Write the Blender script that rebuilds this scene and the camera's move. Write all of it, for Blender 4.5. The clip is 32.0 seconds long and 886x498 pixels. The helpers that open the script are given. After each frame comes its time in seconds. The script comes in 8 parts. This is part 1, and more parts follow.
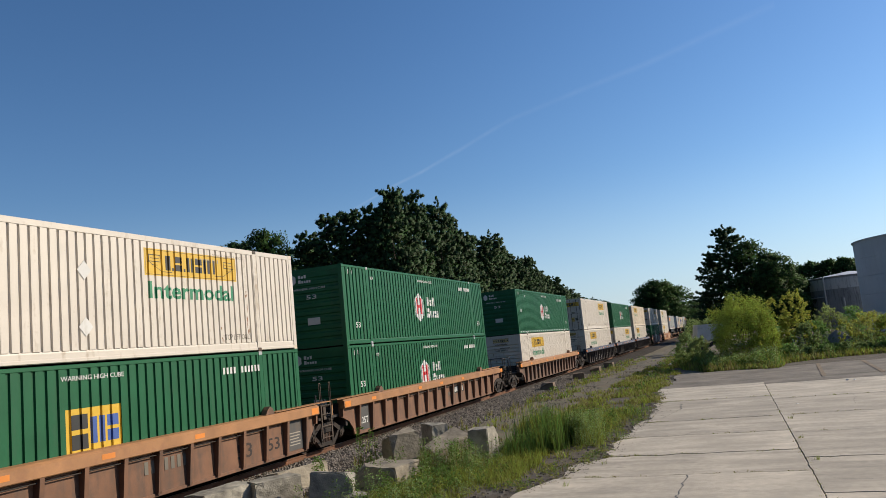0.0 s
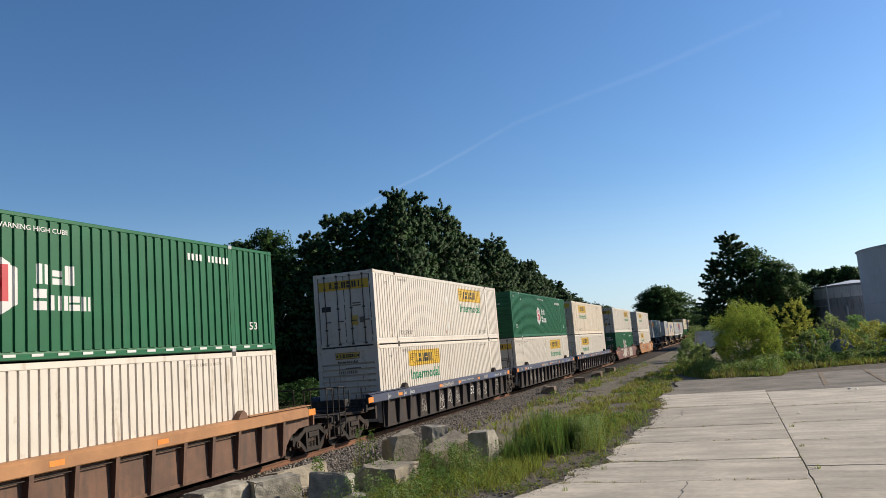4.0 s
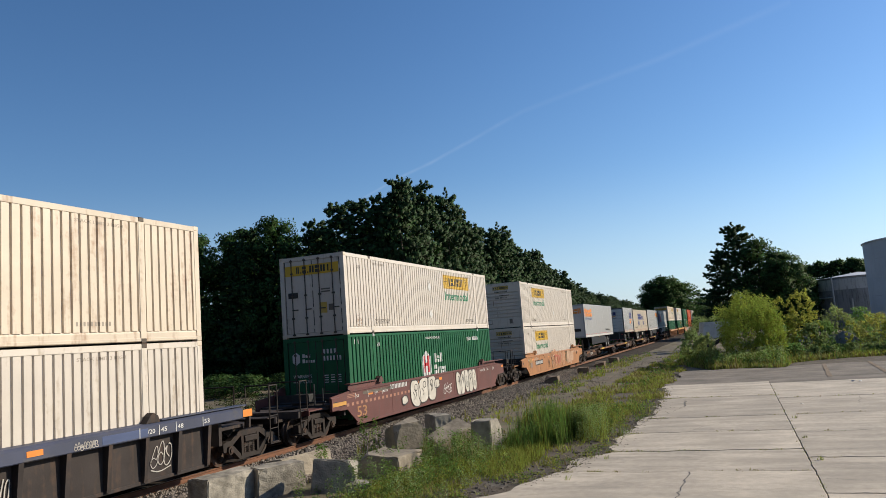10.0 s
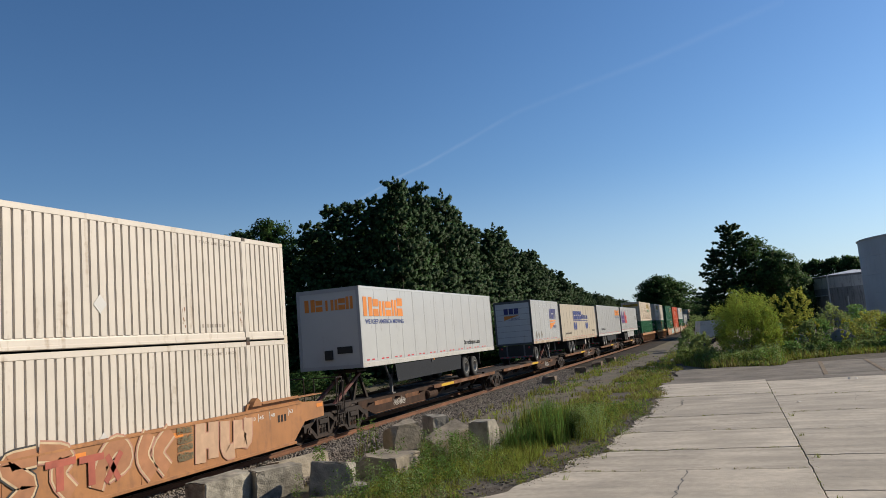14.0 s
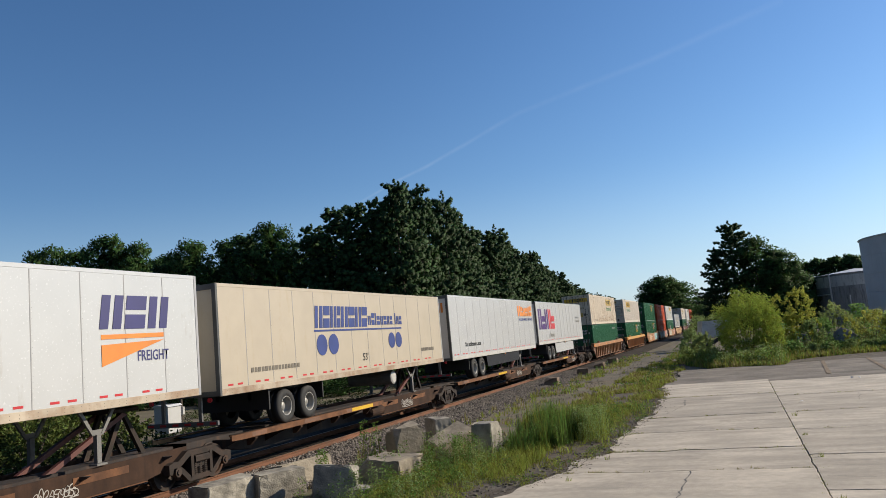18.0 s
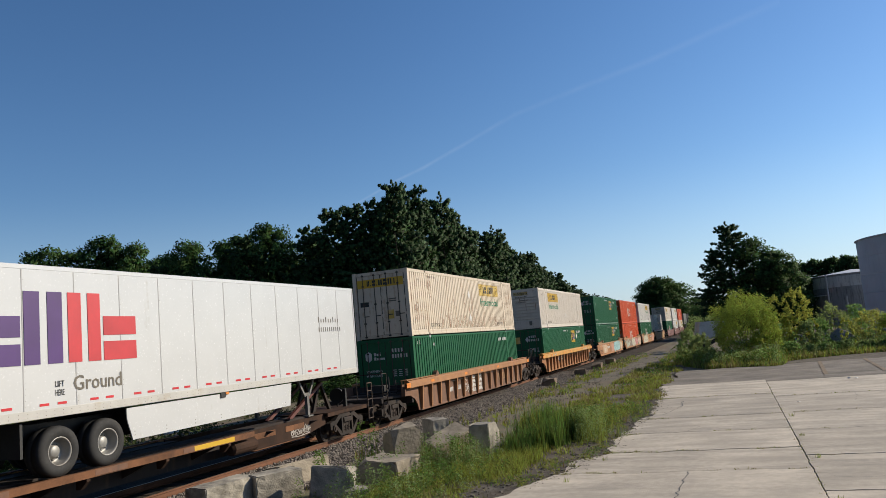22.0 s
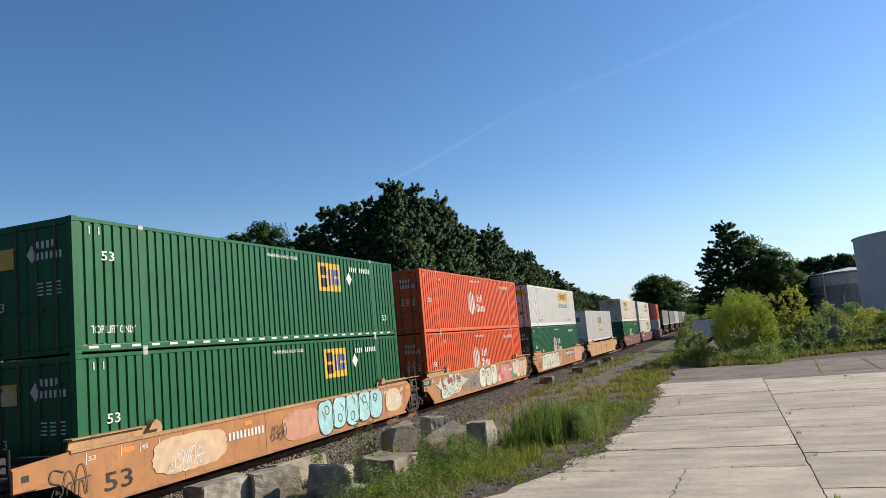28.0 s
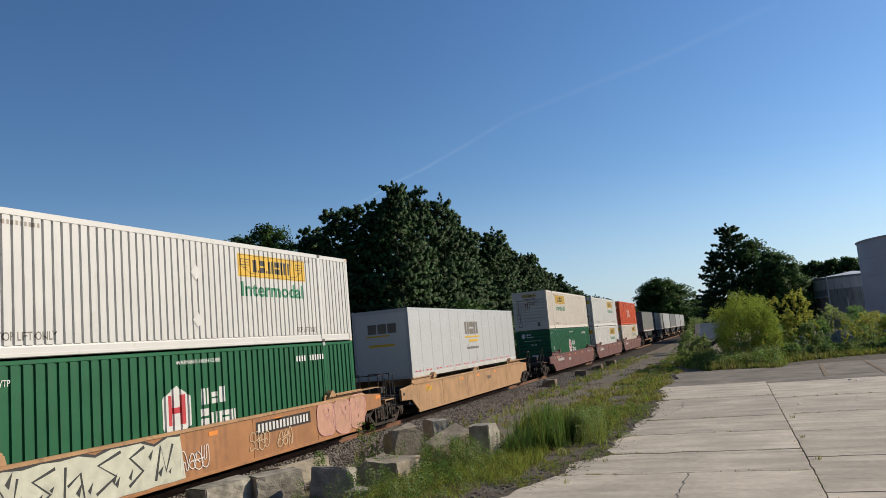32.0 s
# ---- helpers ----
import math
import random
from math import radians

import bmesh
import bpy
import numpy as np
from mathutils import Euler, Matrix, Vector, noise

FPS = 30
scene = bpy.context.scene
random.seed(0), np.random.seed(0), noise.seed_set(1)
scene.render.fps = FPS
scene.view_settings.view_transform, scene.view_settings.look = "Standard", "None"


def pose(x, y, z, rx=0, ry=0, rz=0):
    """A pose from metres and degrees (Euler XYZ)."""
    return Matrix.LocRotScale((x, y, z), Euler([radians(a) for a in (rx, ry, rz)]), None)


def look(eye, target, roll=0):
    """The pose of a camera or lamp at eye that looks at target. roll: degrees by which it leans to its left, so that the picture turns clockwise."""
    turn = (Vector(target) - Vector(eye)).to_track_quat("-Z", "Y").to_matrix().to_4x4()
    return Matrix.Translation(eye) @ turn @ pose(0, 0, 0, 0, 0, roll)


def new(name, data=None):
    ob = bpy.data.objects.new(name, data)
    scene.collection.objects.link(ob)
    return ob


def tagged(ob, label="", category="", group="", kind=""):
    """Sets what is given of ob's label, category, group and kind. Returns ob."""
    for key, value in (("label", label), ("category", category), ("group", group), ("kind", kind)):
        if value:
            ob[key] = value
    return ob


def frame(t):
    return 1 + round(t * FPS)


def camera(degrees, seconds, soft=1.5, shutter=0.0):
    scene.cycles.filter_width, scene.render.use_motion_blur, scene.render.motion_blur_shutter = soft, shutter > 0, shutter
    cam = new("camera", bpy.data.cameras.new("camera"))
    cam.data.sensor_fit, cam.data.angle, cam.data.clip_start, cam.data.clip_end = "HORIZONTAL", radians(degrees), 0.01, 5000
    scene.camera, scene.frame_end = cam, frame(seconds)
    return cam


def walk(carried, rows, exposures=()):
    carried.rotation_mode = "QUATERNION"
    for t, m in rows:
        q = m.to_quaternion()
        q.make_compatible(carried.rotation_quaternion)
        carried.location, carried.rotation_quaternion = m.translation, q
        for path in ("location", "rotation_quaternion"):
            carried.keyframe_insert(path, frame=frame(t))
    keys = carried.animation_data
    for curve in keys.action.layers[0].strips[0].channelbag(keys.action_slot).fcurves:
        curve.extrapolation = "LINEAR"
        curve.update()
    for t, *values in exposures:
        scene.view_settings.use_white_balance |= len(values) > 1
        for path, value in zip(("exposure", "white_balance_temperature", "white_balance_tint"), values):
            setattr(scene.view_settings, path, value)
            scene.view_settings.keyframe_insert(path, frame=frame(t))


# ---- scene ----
# ---- camera: handheld, standing still beside the track ----
CAM_Z = 3.05
cam = camera(60.34, 32.0, soft=0.7)
PATH = (
    (0, 97.406, 5.585, 20.628),
    (0.5, 97.516, 5.457, 20.559),
    (1, 97.442, 5.523, 20.590),
    (1.5, 97.367, 5.513, 20.662),
    (2, 97.432, 5.273, 20.721),
    (2.5, 97.560, 5.045, 20.760),
    (3, 97.590, 4.862, 20.831),
    (3.5, 97.604, 4.734, 20.786),
    (5.5, 97.499, 4.440, 20.735),
    (6, 97.435, 4.452, 20.778),
    (6.5, 97.374, 4.423, 20.784),
    (7, 97.310, 4.432, 20.816),
    (7.5, 97.196, 4.549, 20.814),
    (8, 96.965, 4.537, 20.870),
    (8.5, 96.984, 4.436, 20.933),
    (9, 97.014, 4.235, 20.940),
    (9.5, 96.840, 4.084, 20.923),
    (10, 96.779, 4.197, 21.026),
    (10.5, 96.784, 4.268, 21.093),
    (11, 96.814, 4.360, 21.099),
    (11.5, 96.882, 4.439, 21.053),
    (12, 96.845, 4.543, 20.932),
    (12.5, 96.849, 4.621, 20.874),
    (13, 96.898, 4.688, 20.875),
    (13.5, 96.853, 4.637, 20.815),
    (14, 96.834, 4.681, 20.794),
    (14.5, 96.817, 4.831, 20.732),
    (16.5, 96.870, 4.986, 20.694),
    (17, 96.932, 5.140, 20.737),
    (17.5, 97.000, 5.151, 20.830),
    (18, 97.015, 5.143, 20.943),
    (18.5, 97.000, 5.233, 20.946),
    (19, 97.014, 5.251, 20.874),
    (19.5, 97.066, 5.223, 20.867),
    (20, 97.106, 5.270, 20.873),
    (20.5, 97.121, 5.240, 20.889),
    (21, 97.067, 5.220, 20.945),
    (21.5, 97.019, 5.166, 20.884),
    (22, 97.056, 5.152, 20.760),
    (22.5, 96.993, 5.113, 20.700),
    (23, 96.975, 5.054, 20.604),
    (23.5, 96.969, 5.017, 20.461),
    (24, 96.935, 5.086, 20.456),
    (24.5, 96.939, 5.108, 20.517),
    (25, 96.878, 5.088, 20.588),
    (25.5, 96.859, 5.095, 20.578),
    (27.5, 97.020, 5.130, 20.535),
    (28, 96.911, 5.176, 20.579),
    (28.5, 96.859, 5.036, 20.606),
    (29, 96.926, 4.925, 20.656),
    (29.5, 96.949, 4.977, 20.739),
    (30, 96.905, 5.002, 20.699),
    (30.5, 96.901, 5.042, 20.652),
    (31, 96.859, 5.171, 20.699),
    (31.5, 96.971, 5.160, 20.719),
    (32, 97.136, 5.056, 20.791),
)
EXPOSURE = ((0, 0.28), (0.4, 0.33), (1, 0.52), (2, 0.51), (3, 0.50), (3.5, 0.48), (5.5, 0.31), (6, 0.24), (7, 0.45), (8, 0.32), (9, 0.30), (10, 0.38), (11.3, 0.38), (12, 0.26), (13, 0.38), (14, 0.20), (14.6, 0.24), (16.4, 0.36), (17, 0.52), (18, 0.34), (19, 0.37), (20, 0.33), (22, 0.28), (24, 0.30), (25, 0.36), (27, 0.55), (28, 0.57), (29, 0.41), (30.2, 0.29), (31, 0.30), (32, 0.23))
walk(cam, [(t, pose(0, 0, CAM_Z, rx, ry, rz)) for t, rx, ry, rz in PATH], EXPOSURE)

# ---- light ----
SUN_AZ, SUN_EL = radians(58), radians(28)  # azimuth from +Y towards +X
world = bpy.data.worlds.new("world")
scene.world = world
world.use_nodes = True
wn = world.node_tree.nodes
sky = wn.new("ShaderNodeTexSky")
sky.sky_type, sky.sun_disc = "NISHITA", False
sky.sun_elevation, sky.sun_rotation = SUN_EL, SUN_AZ
sky.air_density, sky.dust_density, sky.ozone_density = 1.0, 0.4, 3.2
wn["Background"].inputs["Strength"].default_value = 0.098
rich = wn.new("ShaderNodeHueSaturation")
rich.inputs["Saturation"].default_value = 1.16
world.node_tree.links.new(sky.outputs[0], rich.inputs["Color"])
tint = wn.new("ShaderNodeMix")
tint.data_type, tint.blend_type = "RGBA", "MULTIPLY"
tint.inputs["Factor"].default_value, tint.inputs["B"].default_value = 1.0, (0.962, 0.988, 1.065, 1)
world.node_tree.links.new(rich.outputs[0], tint.inputs["A"])
# pale haze low over the horizon, and a brighter sky towards the sun
wl = world.node_tree.links.new
where, split = wn.new("ShaderNodeTexCoord"), wn.new("ShaderNodeSeparateXYZ")
wl(where.outputs["Generated"], split.inputs[0])
low = wn.new("ShaderNodeMapRange")
low.interpolation_type = "SMOOTHSTEP"
for k, v in (("From Min", 0.0), ("From Max", 0.22), ("To Min", 0.5), ("To Max", 0.0)):
    low.inputs[k].default_value = v
wl(split.outputs["Z"], low.inputs["Value"])
haze = wn.new("ShaderNodeMix")
haze.data_type = "RGBA"
haze.inputs["B"].default_value = (4.3, 5.7, 7.5, 1)
wl(low.outputs[0], haze.inputs["Factor"])
wl(tint.outputs["Result"], haze.inputs["A"])
to_sun = wn.new("ShaderNodeVectorMath")
to_sun.operation = "DOT_PRODUCT"
to_sun.inputs[1].default_value = (math.sin(SUN_AZ), math.cos(SUN_AZ), 0)
wl(where.outputs["Generated"], to_sun.inputs[0])
glow = wn.new("ShaderNodeMapRange")
for k, v in (("From Min", -1.0), ("From Max", 0.8), ("To Min", 0.64), ("To Max", 1.12)):
    glow.inputs[k].default_value = v
wl(to_sun.outputs["Value"], glow.inputs["Value"])
lit = wn.new("ShaderNodeVectorMath")
lit.operation = "SCALE"
wl(haze.outputs["Result"], lit.inputs[0])
dim = wn.new("ShaderNodeMapRange")
for k, v in (("From Min", -1.0), ("From Max", -0.3), ("To Min", 0.25), ("To Max", 0.86)):
    dim.inputs[k].default_value = v
dim.clamp = False
wl(to_sun.outputs["Value"], dim.inputs["Value"])
least = wn.new("ShaderNodeMath")
least.operation = "MINIMUM"
wl(glow.outputs[0], least.inputs[0])
wl(dim.outputs[0], least.inputs[1])
wl(least.outputs[0], lit.inputs["Scale"])
wl(lit.outputs[0], wn["Background"].inputs["Color"])
sun = new("sun", bpy.data.lights.new("sun", "SUN"))
sun.data.energy, sun.data.angle, sun.data.color = 4.8, radians(0.53), (1.0, 0.88, 0.70)
sun_dir = Vector((math.sin(SUN_AZ) * math.cos(SUN_EL), math.cos(SUN_AZ) * math.cos(SUN_EL), math.sin(SUN_EL)))
sun.matrix_world = look(sun_dir * 60, (0, 0, 0))


# ---- materials ----
def mat(name, col, rough=0.55, metal=0.0, var=0.15, scale=1.5, dirt=None, amount=0.35, streak=False,
        bump=0.0, bscale=30.0, coat=0.0, rand=0.06, spec=0.5, grain=None):
    """A worn painted or mineral surface: broad and fine variation, dirt patches or downward streaks, fine relief."""
    m = bpy.data.materials.new(name)
    m.use_nodes = True
    nt = m.node_tree
    n, link = nt.nodes, nt.links.new
    b = n["Principled BSDF"]
    b.inputs["Metallic"].default_value = metal
    b.inputs["Coat Weight"].default_value = coat
    b.inputs["Specular IOR Level"].default_value = spec
    tc, info = n.new("ShaderNodeTexCoord"), n.new("ShaderNodeObjectInfo")
    mul = n.new("ShaderNodeMath")
    mul.operation = "MULTIPLY"
    mul.inputs[1].default_value = 37.0
    link(info.outputs["Random"], mul.inputs[0])

    def noise_node(sc, detail, stretch=None):
        t = n.new("ShaderNodeTexNoise")
        t.noise_dimensions = "4D"
        t.inputs["Scale"].default_value, t.inputs["Detail"].default_value = sc, detail
        link(mul.outputs[0], t.inputs["W"])
        src = tc.outputs["Object"]
        if stretch:
            mp = n.new("ShaderNodeMapping")
            mp.inputs["Scale"].default_value = stretch
            link(src, mp.inputs["Vector"])
            src = mp.outputs[0]
        link(src, t.inputs["Vector"])
        return t

    def mix(fac, a, c, kind="MIX"):
        x = n.new("ShaderNodeMix")
        x.data_type, x.blend_type = "RGBA", kind
        for sock, v in ((x.inputs["Factor"], fac), (x.inputs["A"], a), (x.inputs["B"], c)):
            if isinstance(v, bpy.types.NodeSocket):
                link(v, sock)
            else:
                sock.default_value = v
        return x.outputs["Result"]

    def ramp(src, lo, hi):
        r = n.new("ShaderNodeMapRange")
        r.inputs["From Min"].default_value, r.inputs["From Max"].default_value = lo, hi
        link(src, r.inputs["Value"])
        return r.outputs[0]

    c = (*col, 1)
    big, fine = noise_node(scale, 4), noise_node(scale * 14, 5)
    out = mix(ramp(big.outputs["Fac"], 0.3, 0.7), tuple(v * (1 - var) for v in col) + (1,), tuple(min(1, v * (1 + var)) for v in col) + (1,))
    out = mix(ramp(fine.outputs["Fac"], 0.25, 0.75), mix(1.0, out, (1 - var * .7,) * 3 + (1,), "MULTIPLY"), out)
    if dirt:
        d = noise_node(1.0, 6, grain or ((5, 5, 0.5) if streak else (1.3, 1.3, 1.3)))
        e = noise_node(7.0, 6)
        add = n.new("ShaderNodeMath")
        add.operation = "MULTIPLY_ADD"
        add.inputs[1].default_value, add.inputs[2].default_value = 0.4, 0.0
        link(e.outputs["Fac"], add.inputs[0])
        tot = n.new("ShaderNodeMath")
        link(d.outputs["Fac"], tot.inputs[0])
        link(add.outputs[0], tot.inputs[1])
        out = mix(ramp(tot.outputs[0], 0.93 - amount * 0.5, 1.12 - amount * 0.3), out, (*dirt, 1))
    hsv = n.new("ShaderNodeHueSaturation")
    val = n.new("ShaderNodeMapRange")
    val.inputs["To Min"].default_value, val.inputs["To Max"].default_value = 1 - rand, 1 + rand
    link(info.outputs["Random"], val.inputs["Value"])
    link(val.outputs[0], hsv.inputs["Value"])
    link(out, hsv.inputs["Color"])
    link(hsv.outputs[0], b.inputs["Base Color"])
    rr = n.new("ShaderNodeMapRange")
    rr.inputs["To Min"].default_value, rr.inputs["To Max"].default_value = max(0.05, rough - 0.12), min(1, rough + 0.15)
    link(fine.outputs["Fac"], rr.inputs["Value"])
    link(rr.outputs[0], b.inputs["Roughness"])
    if bump:
        bn = n.new("ShaderNodeBump")
        bn.inputs["Strength"].default_value = bump
        bn.inputs["Distance"].default_value = 0.02
        link(noise_node(bscale, 6).outputs["Fac"], bn.inputs["Height"])
        link(bn.outputs[0], b.inputs["Normal"])
    return m


RUST = (0.125, 0.047, 0.02)
M = {
    "cream": mat("cream_paint", (0.515, 0.466, 0.402), .45, var=.06, dirt=(0.2618, 0.1925, 0.1232), amount=.28, streak=True, rand=.05),
    "cream_rusty": mat("rusty_cream_paint", (0.522, 0.449, 0.351), .5, var=.08, dirt=(0.231, 0.1155, 0.0539), amount=.36, streak=True),
    "white": mat("white_paint", (0.508, 0.5, 0.476), .4, var=.04, dirt=(0.385, 0.3619, 0.3234), amount=.22, streak=True),
    "green": mat("green_paint", (0.0105, 0.091, 0.0375), .45, var=.12, dirt=(0.0246, 0.0847, 0.0423), amount=.35, streak=True, spec=.25),
    "orange": mat("orange_paint", (0.5082, 0.0801, 0.0239), .45, var=.10, dirt=(0.385, 0.077, 0.0308), amount=.35, streak=True, spec=.3),
    "stained_rail": mat("stained_rail", (0.385, 0.3234, 0.2464), .55, var=.15, dirt=(0.2079, 0.1155, 0.0577), amount=.62),
    "pale_rail": mat("pale_stained_rail", (0.42, 0.412, 0.385), .5, var=.10, dirt=(0.31, 0.25, 0.17), amount=.32),
    "leg_steel": mat("leg_steel", (0.154, 0.1502, 0.1424), .6, var=.2, dirt=(0.0616, 0.0539, 0.0462), amount=.4),
    "trailer_white": mat("trailer_white", (0.468, 0.478, 0.482), .22, spec=.9, var=.03, dirt=(0.3696, 0.3542, 0.3234), amount=.2, streak=True),
    "trailer_dull": mat("trailer_dull_white", (0.455, 0.464, 0.465), .2, spec=.9, var=.03, dirt=(0.32, 0.31, 0.29), amount=.2, streak=True),
    # trailer grey with the shade on the tail darkened into it
    "trailer_slate": mat("trailer_slate", (0.12, 0.125, 0.122), .5, var=.1, dirt=(0.10, 0.09, 0.08), amount=.3, streak=True),
    "trailer_cream": mat("trailer_cream", (0.4158, 0.3619, 0.2811), .4, var=.05, dirt=(0.385, 0.3234, 0.231), amount=.3, streak=True),
    "trailer_grey": mat("trailer_grey", (0.3234, 0.3311, 0.3388), .4, var=.05, dirt=(0.308, 0.2926, 0.2695), amount=.25, streak=True),
    "brown": mat("well_brown", (0.1578, 0.0732, 0.0377), .7, var=.25, dirt=(0.077, 0.0447, 0.0293), amount=.56, streak=True, bump=.15),
    "grime": mat("well_grime", (0.125, 0.063, 0.038), .75, var=.3, dirt=(0.062, 0.037, 0.026), amount=.6, streak=True, bump=.15),
    "dark": mat("well_dark", (0.0416, 0.0347, 0.0323), .8, spec=.2, var=.25, dirt=(0.0847, 0.0539, 0.0385), amount=.4, streak=True, bump=.12),
    "navy": mat("sill_navy", (0.0347, 0.0423, 0.077), .6, var=.2, dirt=(0.077, 0.0693, 0.0616), amount=.35),
    "blue_patch": mat("blue_sill_patch", (0.0423, 0.0655, 0.1463), .6, var=.15),
    "maroon": mat("well_maroon", (0.100, 0.0305, 0.0245), .6, var=.15, dirt=(0.0693, 0.0385, 0.0308), amount=.4, streak=True, bump=.1),
    "amber": mat("well_amber", (0.308, 0.1347, 0.0462), .6, var=.18, dirt=(0.1694, 0.077, 0.0347), amount=.42, streak=True, bump=.1),
    "tan": mat("well_tan", (0.3234, 0.1848, 0.0847), .62, var=.18, dirt=(0.154, 0.0847, 0.0462), amount=.42, streak=True, bump=.1),
    "sill_orange": mat("sill_orange", (0.308, 0.1463, 0.0577), .6, var=.2, dirt=(0.1925, 0.0847, 0.0385), amount=.4),
    "sill_yellow": mat("sill_yellow", (0.462, 0.231, 0.0462), .6, var=.15, dirt=(0.2156, 0.1001, 0.0385), amount=.35),
    "plate_grey": mat("plate_grey", (0.06, 0.058, 0.056), .7, var=.2, dirt=(.1, .07, .05), amount=.35),
    "steel": mat("truck_steel", (0.024, 0.017, 0.013), .7, .0, spec=.3, var=.4, dirt=(0.050, 0.028, 0.019), amount=.4, bump=.2),
    "ladder_steel": mat("ladder_steel", (0.085, 0.058, 0.04), .7, .2, var=.3, dirt=(.04, .025, .018), amount=.5),
    "wheel": mat("wheel_steel", (0.0539, 0.04, 0.0323), .6, .6, var=.25, dirt=RUST, amount=.4),
    "rail": mat("rail_rust", (0.154, 0.0678, 0.0347), .75, .3, var=.25, dirt=(0.077, 0.0385, 0.0231), amount=.4, bump=.2),
    "railhead": mat("rail_head", (0.3465, 0.308, 0.2772), .3, .9, var=.1),
    "tie": mat("tie_wood", (0.0385, 0.0308, 0.0246), .95, spec=.1, var=.3, dirt=(0.1001, 0.0847, 0.0693), amount=.4, bump=.4),
    "concrete": mat("block_concrete", (0.3234, 0.2964, 0.2426), .95, var=.32, scale=3.0, dirt=(.055, .05, .042), amount=.6, bump=.8, bscale=30),
    "concrete_brown": mat("block_concrete_brown", (0.16, 0.115, 0.08), .95, var=.25, scale=3, dirt=(.07, .055, .04), amount=.5, bump=1., bscale=18),
    "concrete_tan": mat("block_concrete_tan", (0.285, 0.245, 0.185), .95, var=.28, scale=2.5, dirt=(0.11, 0.095, 0.072), amount=.5, bump=1., bscale=14),
    "slab": mat("slab_concrete", (0.465, 0.408, 0.327), .9, var=.22, scale=.6, dirt=(0.2772, 0.2464, 0.2002), amount=.70, grain=(.55, 1.9, 1), bump=.3, bscale=32, rand=.08),
    "asphalt": mat("old_asphalt", (0.1771, 0.1525, 0.1232), .95, var=.35, scale=.8, dirt=(0.077, 0.0655, 0.0508), amount=.55, grain=(.35, 1.5, 1), bump=.5, bscale=40),
    "darkgravel": mat("dark_gravel", (0.075, 0.058, 0.04), 1, var=.45, scale=2.5, dirt=(0.1155, 0.104, 0.0847), amount=.42, bump=.8, bscale=35),
    "seam": mat("seam_fill", (0.2002, 0.1463, 0.0924), 1, var=.3, scale=3, dirt=(0.0924, 0.0732, 0.0539), amount=.5, bump=.4),
    "lane": mat("lane_gravel", (0.1309, 0.1063, 0.0732), 1, var=.45, scale=1.4, dirt=(0.0655, 0.0616, 0.0347), amount=.6, bump=.6, bscale=30),
    "ground": mat("dirt_ground", (0.125, 0.096, 0.062), 1, var=.25, scale=.35, dirt=(0.077, 0.0924, 0.0308), amount=.55, bump=.5, bscale=15),
    "heap": mat("heap_gravel", (0.2079, 0.2002, 0.1848), 1, var=.3, scale=2.5, dirt=(0.1155, 0.1078, 0.0924), amount=.45, bump=.8, bscale=30),
    "spine": mat("spine_brown", (0.050, 0.027, 0.017), .85, spec=.2, var=.4, dirt=(0.024, 0.015, 0.011), amount=.5, streak=True, bump=.15),
    "pan_rust": mat("pan_edge_rust", (0.1617, 0.0732, 0.0347), .8, spec=.25, var=.35, scale=2.5, dirt=(0.0577, 0.0308, 0.02), amount=.55, bump=.2),
    "dark_wall": mat("dark_wall_sheet", (0.0385, 0.037, 0.0347), .8, var=.2),
    # oily bed, its colour darkened further for the shade under the train
    "ballast": mat("ballast_bed", (0.04, 0.0331, 0.027), .95, spec=.1, var=.35, scale=9, dirt=(0.077, 0.0655, 0.0539), amount=.5, bump=1., bscale=22),
    "stone": mat("ballast_stone", (0.155, 0.132, 0.108), .9, var=.3, scale=5, rand=.3),
    "tyre": mat("tyre_rubber", (0.0169, 0.0169, 0.0169), .8, var=.2, dirt=(0.0462, 0.0423, 0.0385), amount=.3),
    "rim": mat("wheel_rim", (0.27, 0.265, 0.25), .5, .4, var=.15, dirt=(0.0924, 0.077, 0.0616), amount=.35),
    "black": mat("black_parts", (0.0154, 0.0154, 0.0154), .6, var=.2),
    "seam_line": mat("panel_seam", (0.30, 0.30, 0.298), .5, var=.2),
    "frame_dark": mat("door_frame_steel", (0.077, 0.0809, 0.0847), .5, .3, var=.25, dirt=(0.154, 0.1309, 0.1001), amount=.35),
    "skirt_grey": mat("skirt_grey", (0.1001, 0.1001, 0.104), .5, var=.1),
    "skirt_dark": mat("skirt_charcoal", (0.0154, 0.0177, 0.0223), .75, var=.1, spec=.2),
    "yellow": mat("yellow_panel", (0.5236, 0.3234, 0.0193), .45, var=.06, dirt=(0.462, 0.308, 0.0924), amount=.2),
    "yellow_worn": mat("worn_yellow_panel", (0.5082, 0.3465, 0.0616), .5, var=.12, dirt=(0.539, 0.462, 0.3234), amount=.5),
    "ink": mat("black_lettering", (0.0154, 0.0154, 0.0154), .5),
    "ink_green": mat("green_lettering", (0.0154, 0.1694, 0.077), .5),
    "ink_white": mat("white_lettering", (0.5082, 0.5082, 0.4851), .5, var=.08),
    "ink_grey": mat("grey_lettering", (0.1232, 0.1078, 0.0847), .6),
    "ink_faint": mat("faint_lettering", (0.2772, 0.2387, 0.1925), .6),
    "blue": mat("blue_lettering", (0.0193, 0.0385, 0.1694), .5),
    "navyink": mat("navy_lettering", (0.0231, 0.0231, 0.1232), .5),
    "purple": mat("purple_lettering", (0.0539, 0.0154, 0.1232), .5),
    "redink": mat("red_lettering", (0.4235, 0.0231, 0.0308), .5),
